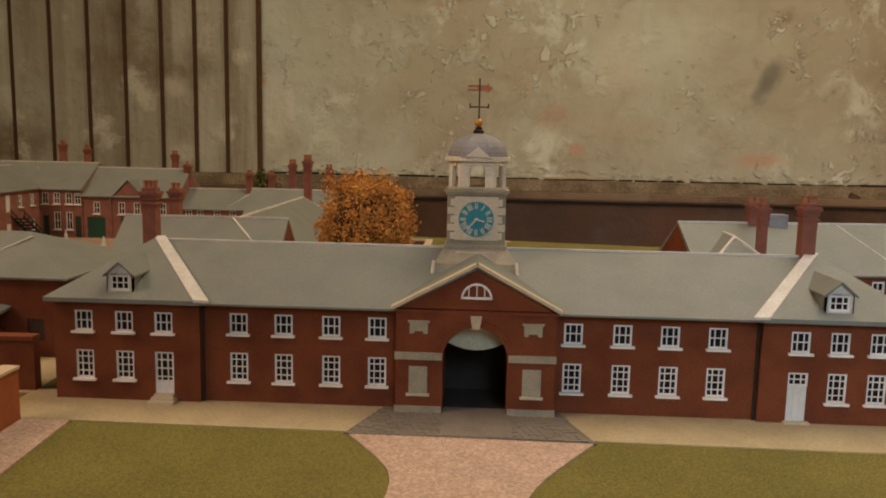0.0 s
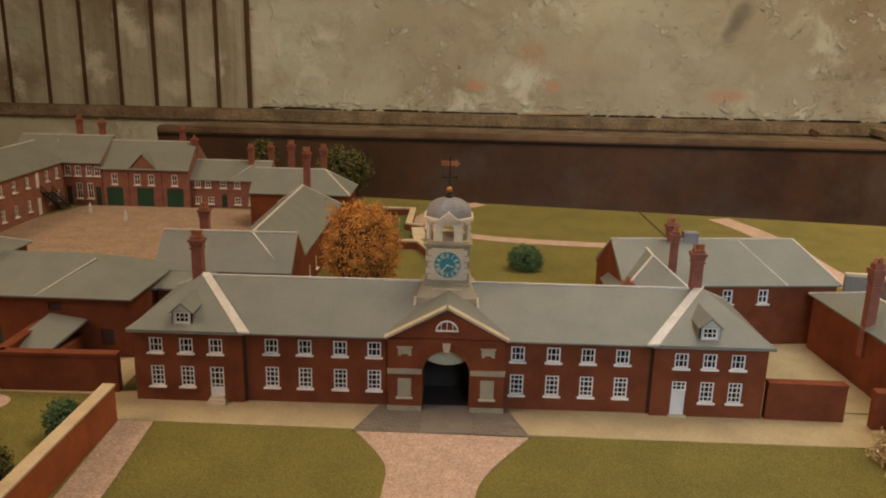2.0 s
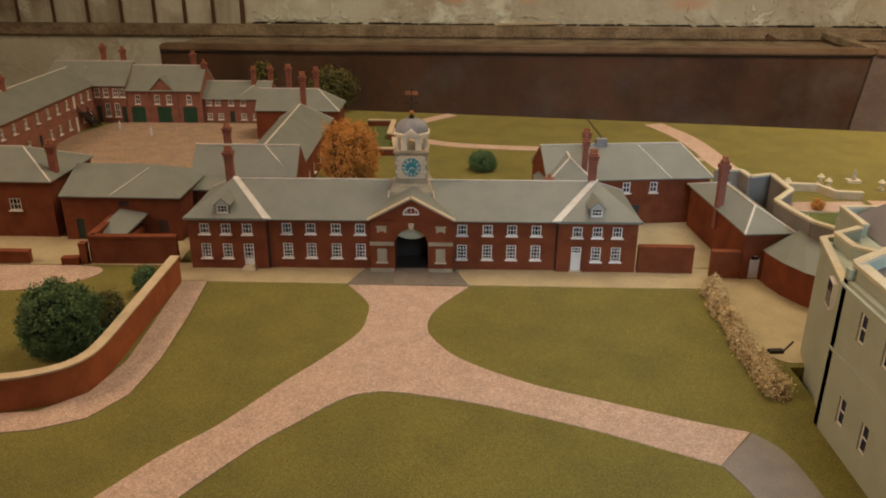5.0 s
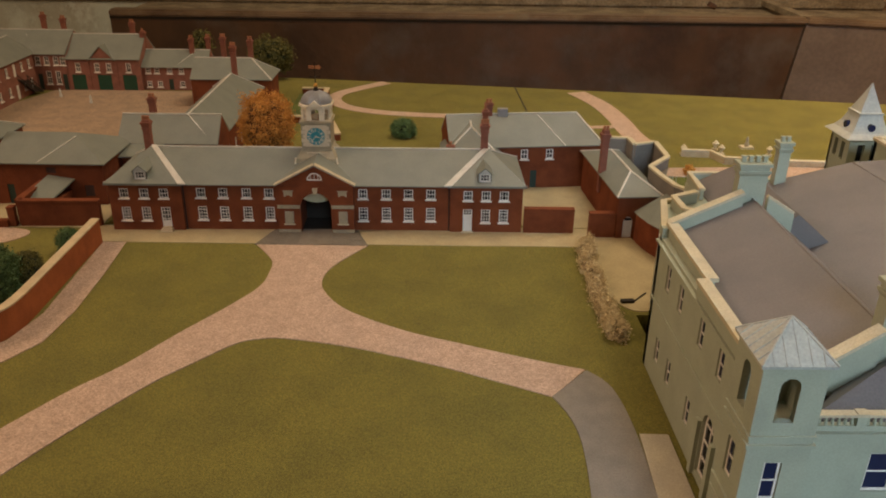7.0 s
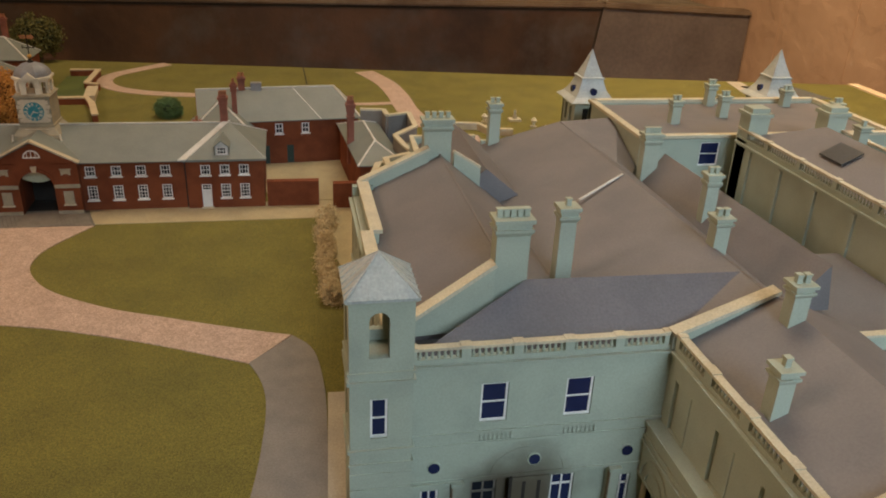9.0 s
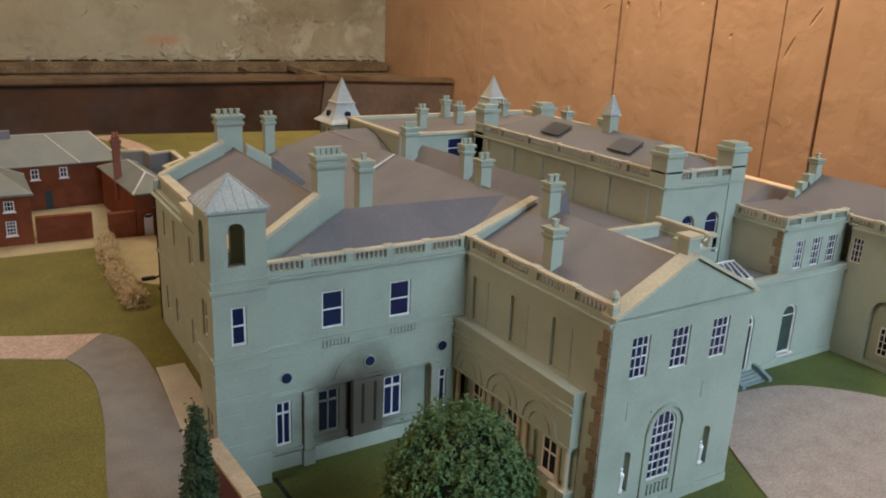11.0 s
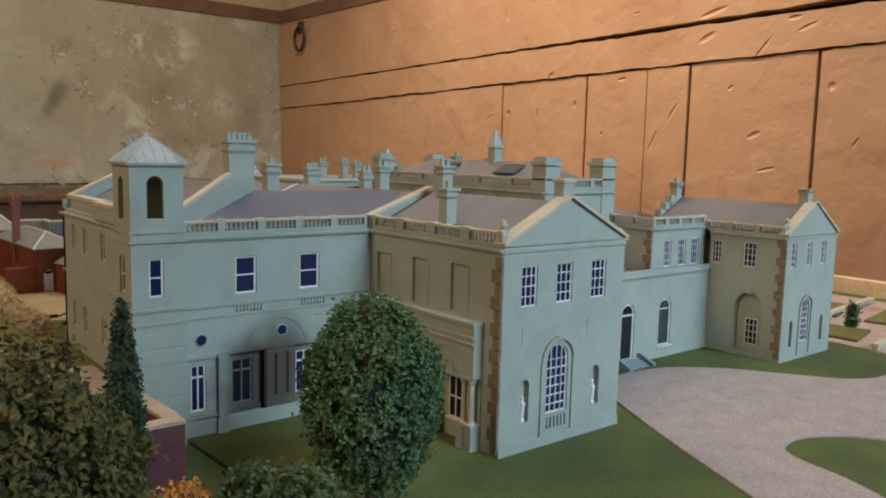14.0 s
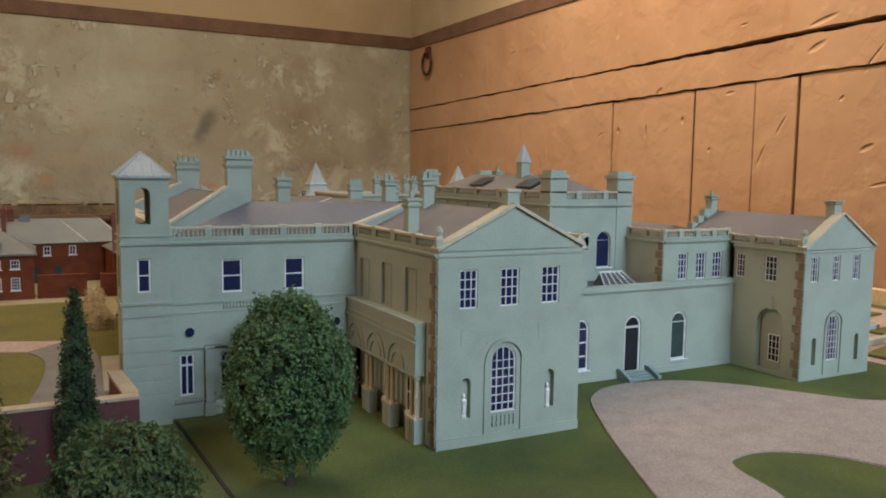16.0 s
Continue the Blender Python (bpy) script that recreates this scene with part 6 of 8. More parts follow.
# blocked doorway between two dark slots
hpart("blocked_door", bx(39.95, SY - 0.1, G, 42.35, SY + 0.48, 3.42), M_STUCCO_SOOT_SHADE, "blocked doorway with soot and shade in its colour")
for u, z0, z1 in ((39.9, -0.9, 3.5), (40.75, 0.0, 3.1), (41.7, 0.0, 3.1)):
    slab("dark_slot", house, "S", SY, u - 0.1, u + 0.1, z0, z1, -0.14, 0.1, M_NEAR_BLACK)
slab("bay_ledge", house, "S", SY, 33.7, 36.3, 3.42, 3.6, -0.2, 0.1, M_STUCCO)
slab("sill_course", house, "S", SY, 34.0, 36.3, -0.75, -0.55, -0.18, 0.1, M_STUCCO)
slab("sill_course", house, "S", SY + 0.5, 37.0, 39.8, -0.75, -0.55, -0.18, 0.1, M_STUCCO_SOOT_SHADE)
slab("sill_course", house, "S", SY + 0.5, 42.4, 46.1, -0.75, -0.55, -0.18, 0.1, M_STUCCO_SOOT_SHADE)
# blind arch moulding over the sooted bay
bm = bmesh.new()
for i in range(14):
    a, b = math.pi * i / 14, math.pi * (i + 1) / 14
    beam(bm, (40.9 - 2.3 * math.cos(a), SY - 0.03, 3.7 + 2.0 * math.sin(a)), (40.9 - 2.3 * math.cos(b), SY - 0.03, 3.7 + 2.0 * math.sin(b)), 0.045, 0.045)
part("arch_moulding", bm, M_STUCCO_SOOT_SHADE, house)

# tower
TX0, TX1, TY0, TY1 = 30.2, 33.6, -54.75, -51.4
hwall("S", TY0, TX0, TX1, G, 16.8, [(31.25, 32.3, 13.3, 16.0, True), (31.3, 32.25, 8.2, 10.75)], 0.4)
hwall("W", TX0, TY0 + 0.4, TY1, G, 16.8, [(-53.5, -52.5, 13.2, 15.95, True), (-53.45, -52.45, 8.4, 10.85), (-53.6, -52.5, 0.6, 3.4)], 0.4)
hwall("E", TX1, TY0 + 0.4, TY1, 11.5, 16.8, [(-53.9, -52.8, 13.3, 16.0, True)], 0.4)
hwall("N", TY1, TX0 + 0.4, TX1 - 0.4, 11.5, 16.8, [(31.2, 32.3, 13.3, 16.0, True)], 0.4)
hpart("belfry_floor", bx(TX0 + 0.4, TY0 + 0.4, 12.3, TX1 - 0.4, TY1 - 0.4, 12.6))
sash("S", TY0, 31.3, 32.25, 8.2, 10.75)
sash("W", TX0, -53.45, -52.45, 8.4, 10.85)
sash("W", TX0, -53.6, -52.5, 0.6, 3.4)
for z, h, p in ((11.75, 0.2, 0.14), (12.35, 0.14, 0.1), (7.3, 0.2, 0.14), (6.4, 0.14, 0.1), (16.6, 0.2, 0.12)):
    bm = bmesh.new()
    box(bm, TX0 - p, TY0 - p, z, TX1 + p, TY1, z + h)
    hpart("string_course", bm)
for k in range(6):
    slab("rustication", house, "S", TY0, TX0 - 0.03, TX1 + 0.03, -0.6 + k * 1.1, 0.32 + k * 1.1, -0.06, 0.05, M_STUCCO)
apex = ((TX0 + TX1) / 2, (TY0 + TY1) / 2, 18.65)
e = 0.22
corners = [(TX0 - e, TY0 - e), (TX1 + e, TY0 - e), (TX1 + e, TY1 + e), (TX0 - e, TY1 + e)]
troof = roof_solid([(*c, 16.85) for c in corners] + [(*c, 16.7) for c in corners] + [apex], M_LEADROOF, "tower_roof")
for i in range(4):
    p, q = Vector((*corners[i], 16.88)), Vector((*corners[(i + 1) % 4], 16.88))
    for k in range(6):
        s = p.lerp(q, k / 6)
        t = Vector(apex) if k == 0 else s.lerp(Vector(apex), min(k, 6 - k) / 3 * 0.97)
        t = Vector(apex) if k in (0, 3) else p.lerp(Vector(apex), min(k, 6 - k) / 3) if k < 3 else q.lerp(Vector(apex), min(k, 6 - k) / 3)
        bm = bmesh.new()
        beam(bm, s, t, 0.09, 0.1)
        link_mesh("roof_roll", mesh_of("roof_roll", bm, M_LEADROOF), troof)

# west front: x = 32, y -51.4 to -27
WX = 32.6
west = [(y - 0.5, y + 0.5, 8.8, 11.0) for y in (-31.8, -35.2, -40.2, -44.2)] + [(y - 0.5, y + 0.5, 2.0, 4.2) for y in (-31.5, -34.8, -39.9)]
hwall("W", WX, TY1, -28.2, -0.3, 12.2, west + [(-45.3, -43.1, 0.4, 5.7, True)])
for u0, u1, z0, z1 in west:
    sash("W", WX, u0, u1, z0, z1)
window(house, "W", WX, -45.3, -43.1, 0.4, 5.7, 2, 3, True, False, M_GLASS, 0.2, 0.12, 0.25)
slab("door_surround", house, "W", WX, -45.9, -45.4, 0, 4.6, -0.3, 0.1, M_STUCCO)
slab("door_surround", house, "W", WX, -43.0, -42.5, 0, 4.6, -0.3, 0.1, M_STUCCO)
band_course("W", WX, TY1, -28.2, 6.6, 0.2, 0.14)
cornice("W", WX, TY1, -28.2, 11.6)
for u0, u1, o in ((TY1, -38.5, 0.15), (-38.5, -28.2, -0.55)):
    slab("parapet", house, "W", WX - o, u0, u1, 12.0, 13.1, -0.02, 0.5, M_STUCCO)
    slab("parapet_coping", house, "W", WX - o, u0, u1, 13.1, 13.4, -0.15, 0.75, M_CAP)
# north end of the west block
hwall("N", -28.2, WX, 43.4, -1.5, 12.2)
hwall("N", -28.2, 43.4, 47.0, -1.5, 10.9)
hwall("N", -13.0, 47.0, 62.0, -1.5, 11.9)
hwall("W", 47.0, -27.6, -13.0, -1.5, 10.9)
hwall("E", 62.0, -45.0, -12.0, -1.5, 12.2)
hpart("flat_roof", bx(WX + 0.3, -53.0, 10.3, 61.6, -27.6, 10.8), M_HOUSE_ROOF)
hpart("flat_roof", bx(47.5, -27.6, 10.3, 61.6, -13.4, 10.8), M_HOUSE_ROOF)

# roofs of the west block
RX = 39.9
roof_solid([(x, y, z) for y in (-49.2, -28.0) for x, z in ((WX + 0.4, 12.1), (45.6, 10.7), (RX, 15.3), (WX + 0.4, 10.7))])
roof_solid([(34.0, -53.1, 12.25), (49.2, -53.1, 12.25), (54.9, -49.6, 14.55), (41.0, -49.6, 14.75), (34.0, -53.1, 12.1), (55, -46, 12.1), (41, -46, 12.1)], M_HOUSE_ROOF_DAYLIT)
roof_solid([(45.4, -52.4, 10.9), (59.8, -52.8, 11.2), (45.0, -13.4, 10.9), (59.8, -13.4, 11.2), (55.0, -52.8, 14.6), (54.8, -14.6, 14.15), (55.0, -31, 14.3)])
roof_solid([(54.9, -14.5, 14.1), (61.6, -12.8, 14.0), (60.6, -21.2, 11.4), (55.2, -30, 11.4), (55.2, -14, 12.0), (61.6, -13, 12.0)], name="cross_roof")
roof_solid([(61.8, -24.4, 13.8), (61.8, -49.0, 14.3), (59.2, -25.0, 11.2), (59.2, -49.0, 11.4), (62.4, -24.4, 11), (62.4, -49, 11), (59.2, -25, 11), (59.2, -49, 11)], name="side_roof")
# north bay with stepped parapets, and its hipped roof
bay = [(WX + 0.5, -28.4), (36.0, -17.2), (39.9, -16.0), (39.9, -11.2), (47.0, -11.2), (47.0, -28.4)]
bm = bmesh.new()
prism(bm, bay, -1.5, 10.7)
hpart("bay_wall", bm)
hpart("bay_return", bx(WX + 0.02, -28.75, 10.5, 34.3, -28.15, 13.0))
pane = band([(34.05, -25.05), (34.45, -23.45)], 0.8, 1)
bm = bmesh.new()
prism(bm, pane, 8.0, 10.2)
sash_frame = hpart("bay_window", bm, M_WHITE)
for z0, z1 in ((8.15, 9.05), (9.15, 10.05)):
    bm = bmesh.new()
    prism(bm, band([(34.08, -24.92), (34.42, -23.58)], 0.88, 1), z0, z1)
    part("pane", bm, M_BLUEGLASS, sash_frame)
for points, top in (([(33.3, -28.0), (36.0, -17.3), (37.2, -16.9)], 11.1), ([(38.0, -22.3), (36.7, -21.2), (36.6, -18.3), (39.2, -16.8)], 11.9), ([(39.9, -16.3), (40.1, -11.4), (46.8, -11.4)], 11.9)):
    for nm, wd, z0, z1, m in (("bay_parapet", 0.4, 10.6, top - 0.22, M_STUCCO), ("parapet_coping", 0.62, top - 0.22, top, M_CAP)):
        bm = bmesh.new()
        outline = band(points, wd, 1)
        h = len(outline) // 2
        for k in range(h - 1):
            prism(bm, [outline[k], outline[k + 1], outline[-2 - k], outline[-1 - k]], z0, z1)
        hpart(nm, bm, m)
roof_solid([(40.4, -28.0, 10.8), (40.4, -11.8, 10.8), (47.8, -11.8, 10.8), (47.8, -28.0, 10.8), (43.9, -14.6, 14.0), (43.9, -28.0, 14.0)], name="bay_roof")
# raked gable parapets
for pts, nm in ((((33.7, -50.2, 12.6), (39.0, -49.7, 15.9)), "gable_parapet"), (((WX + 0.6, -28.2, 13.2), (38.9, -28.1, 15.9)), "gable_parapet"), (((41.0, -28.0, 15.5), (43.3, -28.1, 14.1)), "gable_parapet"), (((48.8, -53.4, 12.75), (55.2, -53.0, 14.95)), "gable_parapet")):
    a, b = Vector(pts[0]), Vector(pts[1])
    bm = bmesh.new()
    hull(bm, [(p.x, p.y + dy, z) for p in (a, b) for dy in (-0.25, 0.25) for z in (11.8, p.z)])
    gp = hpart(nm, bm)
    bm = bmesh.new()
    beam(bm, a + Vector((0, 0, 0.1)), b + Vector((0, 0, 0.1)), 0.85 if abs(b.x - a.x) > 3 else 0.4, 0.24)
    link_mesh("coping", mesh_of("coping", bm, M_CAP), gp)
for a, b, w in (((54.7, -31.2, 14.4), (50.2, -33.6, 13.2), 0.2), ((55.0, -52.4, 14.57), (55.0, -31, 14.29), 0.14), ((55.0, -31, 14.29), (54.8, -14.6, 14.14), 0.14), ((RX, -49.2, 15.27), (RX, -27, 15.27), 0.14)):
    bm = bmesh.new()
    beam(bm, a, b, w, 0.1)
    hpart("ridge_roll", bm, M_HOUSE_ROOF if w < 0.2 else M_LEAD)
stucco_stack(39.7, -27.2, 13.6, 18.5, 2.3, 1.0, 4)
stucco_stack(48.0, -14.2, 12.0, 16.3, 1.1, 1.0, 2)
stucco_stack(40.1, -48.9, 14.0, 18.8, 2.0, 1.1, 5)
stucco_stack(45.6, -43.2, 11.0, 17.0, 1.1, 1.0, 1)
stucco_stack(60.0, -24.8, 10.8, 16.2, 1.5, 1.0, 4)
stucco_stack(60.2, -35.7, 11.0, 16.2, 1.0, 0.9, 2)
stucco_stack(55.4, -45.6, 14.0, 16.8, 1.0, 1.0, 2)
stucco_stack(54.6, -55.6, 14.0, 17.1, 1.0, 0.9, 2)
stucco_stack(50.6, -61.0, 12.4, 15.6, 0.9, 0.9, 1)

# south wing
AX0, AX1, AY = 49.0, 61.2, -68.7
wins = [(50.75, 52.2, 7.9, 10.65), (54.1, 55.65, 7.9, 10.65), (57.65, 59.2, 7.9, 10.65)]
niches = [(51.0, 51.75, 0.0, 2.95, True), (58.1, 58.95, 0.0, 2.9, True)]
hwall("S", AY, AX0, AX1, G, 12.0, wins + [(53.45, 55.55, 0.15, 5.0, True)] + niches)
for w in wins:
    georgian("S", AY, *w)
georgian("S", AY, 53.45, 55.55, 0.15, 5.0, 4, 6, True)
bm = bmesh.new()
for i in range(16):
    a, b = math.pi * i / 16, math.pi * (i + 1) / 16
    beam(bm, (54.5 - 1.55 * math.cos(a), AY - 0.03, 3.9 + 1.55 * math.sin(a)), (54.5 - 1.55 * math.cos(b), AY - 0.03, 3.9 + 1.55 * math.sin(b)), 0.3, 0.22)
for k in (-1.55, 1.55):
    box(bm, 54.5 + k - 0.14, AY - 0.14, -1.3, 54.5 + k + 0.14, AY + 0.05, 3.9)
box(bm, 53.0, AY - 0.1, 5.3, 53.1, AY + 0.05, 5.4)
part("arch_surround", bm, M_STUCCO, house)
for k in range(6):
    link_mesh("baluster", baluster_mesh(0.8), house, (53.6 + k * 0.36, AY - 0.06, -0.85))
for n0, n1, z0, z1, _ in niches:
    hpart("niche_back", bx(n0 - 0.1, AY + 0.45, z0 - 0.1, n1 + 0.1, AY + 0.62, z1 + 0.1))
for u in (51.4, 57.9):
    slab("tablet_frame", house, "S", AY, u - 0.5, u + 0.5, 5.3, 6.5, -0.04, 0.02, M_STUCCO)
bm = bmesh.new()
hull(bm, [(x, y, z) for y in (AY, AY + 0.5) for x, z in ((AX0, 11.95), (AX1, 11.95), (55.1, 15.0))])
hpart("gable", bm)
for s, x in ((-1, AX0 - 0.1), (1, AX1 + 0.1)):
    bm = bmesh.new()
    beam(bm, (x, AY + 0.35, 12.15), (55.1, AY + 0.35, 15.2), 1.2, 0.22)
    hpart("gable_coping", bm, M_CAP)
band_course("S", AY, AX0, AX1, 11.6, 0.2, 0.1)
band_course("S", AY, AX0, AX1, G, 0.7, 0.1, "plinth")
hpart("chimney", bx(54.7, -68.4, 13.8, 55.7, -67.5, 16.1))
hpart("chimney_cap", bx(54.6, -68.5, 16.1, 55.8, -67.4, 16.3), M_CAP)
hpart("finial", (lambda b: (ring(b, 49.3, AY + 0.4, [(0.22, 12.6), (0.3, 12.9), (0.18, 13.1), (0.28, 13.35), (0.2, 13.6), (0.05, 13.75)], 8), b)[1])(bmesh.new()))
# west side of the wing
hwall("W", AX0, AY + 0.6, SY, 6.4, 12.0, [(-56.3, -54.5, 6.9, 10.2), (-60.9, -59.1, 7.0, 10.3), (-65.3, -63.5, 7.1, 10.4)])
for u in (-55.4, -60.0, -64.4):
    slab("blind_panel", house, "W", AX0, u - 0.95, u + 0.95, 6.8, 10.5, 0.2, 0.5, M_STUCCO)
    for k in (-0.95, 0.95):
        slab("panel_edge", house, "W", AX0, u + k - 0.06, u + k + 0.06, 6.9, 10.3, -0.06, 0.1, M_STUCCO)
cornice("W", AX0, AY, SY, 11.55)
balustrade("W", AX0, AY + 0.05, SY - 0.3, 12.0, 4, post=0.8)
quoins("W", AX0, AY, G + 0.2, 11.4, 1, 15)
LX = 48.2  # the arcade stands forward of the wall above
hwall("W", LX, -67.0, SY, 3.0, 6.6, [], 0.8)
slab("arcade_coping", house, "W", LX, -67.1, SY, 6.6, 6.85, -0.15, 1.0, M_STUCCO)
band_course("W", LX, -67, SY, 5.7, 0.18, 0.12)
band_course("W", LX, -67, SY, 5.35, 0.12, 0.2)
band_course("W", LX, -67, SY, 2.9, 0.2, 0.1)
hpart("loggia_back", bx(49.4, -66.8, G, 49.9, SY, 3.1))
hwall("W", AX0, AY + 0.6, -66.9, G, 6.4)
hpart("loggia_end", bx(AX0 - 0.1, -67.0, G, 49.9, -66.5, 3.0))
for c in (-55.6, -59.8, -64.0):
    for r, wd in ((1.75, 0.16), (1.05, 0.12)):
        bm = bmesh.new()
        for i in range(12):
            a, b = math.pi * i / 12, math.pi * (i + 1) / 12
            beam(bm, (LX - 0.05, c - r * math.cos(a), 3.15 + r * math.sin(a)), (LX - 0.05, c - r * math.cos(b), 3.15 + r * math.sin(b)), wd, wd)
        part("arch_moulding", bm, M_STUCCO, house)
    window(house, "W", 49.35, c - 0.75, c + 0.75, -0.6, 2.5, 2, 2, False, True, M_GLASS, 0.12, 0.1, -0.05)
for c in (-53.9, -57.3, -58.1, -61.5, -62.3, -65.75, -66.55):
    bm = bmesh.new()
    ring(bm, LX + 0.35, c, [(0.27, -0.1), (0.2, 0.1), (0.17, 2.5), (0.28, 2.75), (0.28, 2.95)], 10)
    column = hpart("column", bm, M_CAP, "pale round column")
    part("pedestal", bx(LX, c - 0.36, G, LX + 0.7, c + 0.36, -0.28), M_STUCCO, column)
    part("pedestal_cap", bx(LX - 0.06, c - 0.4, -0.28, LX + 0.76, c + 0.4, -0.1), M_CAP, column)
hwall("E", AX1, AY + 0.6, -58.3, G, 12.0)
roof_solid([(x, y, z) for y in (AY + 0.5, -53.0) for x, z in ((AX0 + 0.3, 12.1), (AX1 - 0.1, 12.1), (55.1, 14.75))])
slab("parapet_coping", house, "E", AX1, AY + 0.4, -57, 12.0, 12.5, -0.1, 0.4, M_CAP)

# entrance link
KY = -58.3
hwall("S", KY, AX1, 89.0, G, 6.6, [(68.6, 70.3, -0.8, 3.95, True), (74.6, 76.6, -1.75, 3.95, True), (80.5, 82.5, -0.85, 3.95, True)])
window(house, "S", KY, 68.6, 70.3, -0.8, 3.95, 1, 3, True, True, M_BLUEGLASS, 0.16, 0.13, 0.12)
dw = window(house, "S", KY, 74.6, 76.6, -1.75, 3.95, 1, 1, True, False, M_GLASS, 0.18, 0.12, 0.12)
# black slab painted in for the unlit inside of the open doorway
link_mesh("doorway_shade", mesh_of("doorway_shade", bx(-0.8, 0.06, 0, 0.8, 0.22, 4.5), M_BLACK), dw, label="open doorway filled with a black slab for shade")
link_mesh("door_transom", mesh_of("door_transom", bx(-0.85, 0.0, 4.5, 0.85, 0.2, 4.68), M_WHITE), dw)
window(house, "S", KY, 80.5, 82.5, -0.85, 3.95, 1, 1, True, True, M_GLASS_GREEN, 0.16, 0.12, 0.12)
cornice("S", KY, AX1, 88.8, 6.3)
slab("parapet_coping", house, "S", KY, AX1, 89.0, 6.6, 7.0, -0.12, 0.6, M_STUCCO)
band_course("S", KY, AX1, 88.8, G, 0.6, 0.1, "plinth")
hpart("link_roof", bx(AX1 + 0.1, KY + 0.5, 5.9, 88.8, -40, 6.55), M_HOUSE_ROOF)
# entrance steps
for i in range(4):
    hpart("entrance_step", bx(74.2 - 0.1 * i, KY - 0.45 - 0.42 * (3 - i), G, 77.0 + 0.1 * i, KY, G + 0.12 + 0.12 * i), M_STEP)
for x in (73.7, 77.2):
    bm = bmesh.new()
    hull(bm, [(x + dx, y, z) for dx in (0, 0.4) for y, z in ((KY, G), (KY, G + 0.95), (KY - 0.6, G + 0.9), (KY - 2.0, G + 0.3), (KY - 2.0, G))])
    hpart("step_wall", bm, M_STEP)
# upper storey over the link
KX0 = 79.8
UY = -57.5
hwall("S", UY, KX0, 89.0, 6.5, 11.1, [(81.9, 83.1, 7.0, 9.7), (84.3, 85.6, 7.0, 9.7), (86.6, 87.9, 7.0, 9.7)])
for u in ((81.9, 83.1), (84.3, 85.6), (86.6, 87.9)):
    georgian("S", UY, *u, 7.0, 9.7)
hwall("W", KX0, UY + 0.6, -49.5, 6.5, 11.1)
hpart("wall_return", bx(88.8, UY + 0.1, 6.5, 89.1, UY + 0.6, 11.9))
quoins("W", KX0, UY, 6.8, 10.8, 1, 5)
for side, at, u0, u1, n in (("S", UY, KX0, 88.8, 4), ("W", KX0, UY, -49.5, 3)):
    cornice(side, at, u0, u1, 10.7)
    balustrade(side, at, u0, u1, 11.1, n, 0.95)
hpart("flat_roof", bx(KX0 + 0.4, UY + 0.4, 10.5, 89.2, -49.5, 11.1), M_HOUSE_ROOF)
# glazed rooflight
light = thing("rooflight", "small glazed lean-to rooflight with white bars", "rooflight", (75.3, -55.8, 6.6))
bm = bmesh.new()
hull(bm, [(73.2, -56.8, 6.6), (77.2, -56.8, 6.6), (73.2, -54.9, 6.6), (77.2, -54.9, 6.6), (73.9, -55.1, 7.8), (76.6, -55.1, 7.8)])
part("glass", bm, M_GLASS_PALE, light)
for k in range(6):
    bm = bmesh.new()
    beam(bm, (73.2 + 0.8 * k, -56.85, 6.65), (73.9 + 0.54 * k, -55.15, 7.85), 0.1, 0.1)
    part("bar", bm, M_WHITE, light)
for a, b in (((73.1, -56.85, 6.65), (77.3, -56.85, 6.65)), ((73.8, -55.1, 7.85), (76.7, -55.1, 7.85))):
    bm = bmesh.new()
    beam(bm, a, b, 0.14, 0.14)
    part("rail", bm, M_WHITE, light)
# attic block between wing and hall, its south parapet broken
BY = -58.2
hwall("S", BY, AX1, 70.0, 6.3, 10.9, [(67.2, 68.7, 7.7, 9.7)])
georgian("S", BY, 67.2, 68.7, 7.7, 9.7)
hwall("E", 70.0, BY + 0.6, -52, 6.3, 10.9)
hpart("flat_roof", bx(AX1, BY + 0.5, 10.0, 69.6, -40, 10.6), M_HOUSE_ROOF)
band_course("S", BY, AX1, 70.0, 10.7, 0.16, 0.1)
for x0, y0, x1, y1, top in ((59.6, -53.5, 68.4, -53.1, 11.6), (69.5, BY, 70.0, -52.0, 11.7), (61.3, -57.8, 63.6, -57.4, 11.4)):
    hpart("parapet", bx(x0, y0, 10.5, x1, y1, top))
    hpart("parapet_coping", bx(x0 - 0.08, y0 - 0.08, top, x1 + 0.08, y1 + 0.08, top + 0.18), M_CAP)
bm = bmesh.new()
hull(bm, [(65.4, BY, 10.8), (67.4, BY, 10.8), (65.4, BY + 0.6, 10.8), (67.4, BY + 0.6, 10.8), (65.5, BY, 12.0), (66.6, BY, 12.1), (67.2, BY, 11.7), (65.5, BY + 0.6, 12.0), (66.6, BY + 0.6, 12.1), (67.2, BY + 0.6, 11.7)])
hpart("broken_parapet", bm, None, "broken parapet stub")
bm = bmesh.new()
hull(bm, [(69.1, BY, 10.8), (70.0, BY, 10.8), (69.1, BY + 0.6, 10.8), (70.0, BY + 0.6, 10.8), (69.2, BY, 11.8), (70.0, BY, 12.0), (69.2, BY + 0.6, 11.8), (70.0, BY + 0.6, 12.0)])
hpart("broken_parapet", bm, None, "broken parapet stub")
rng = random.Random(5)
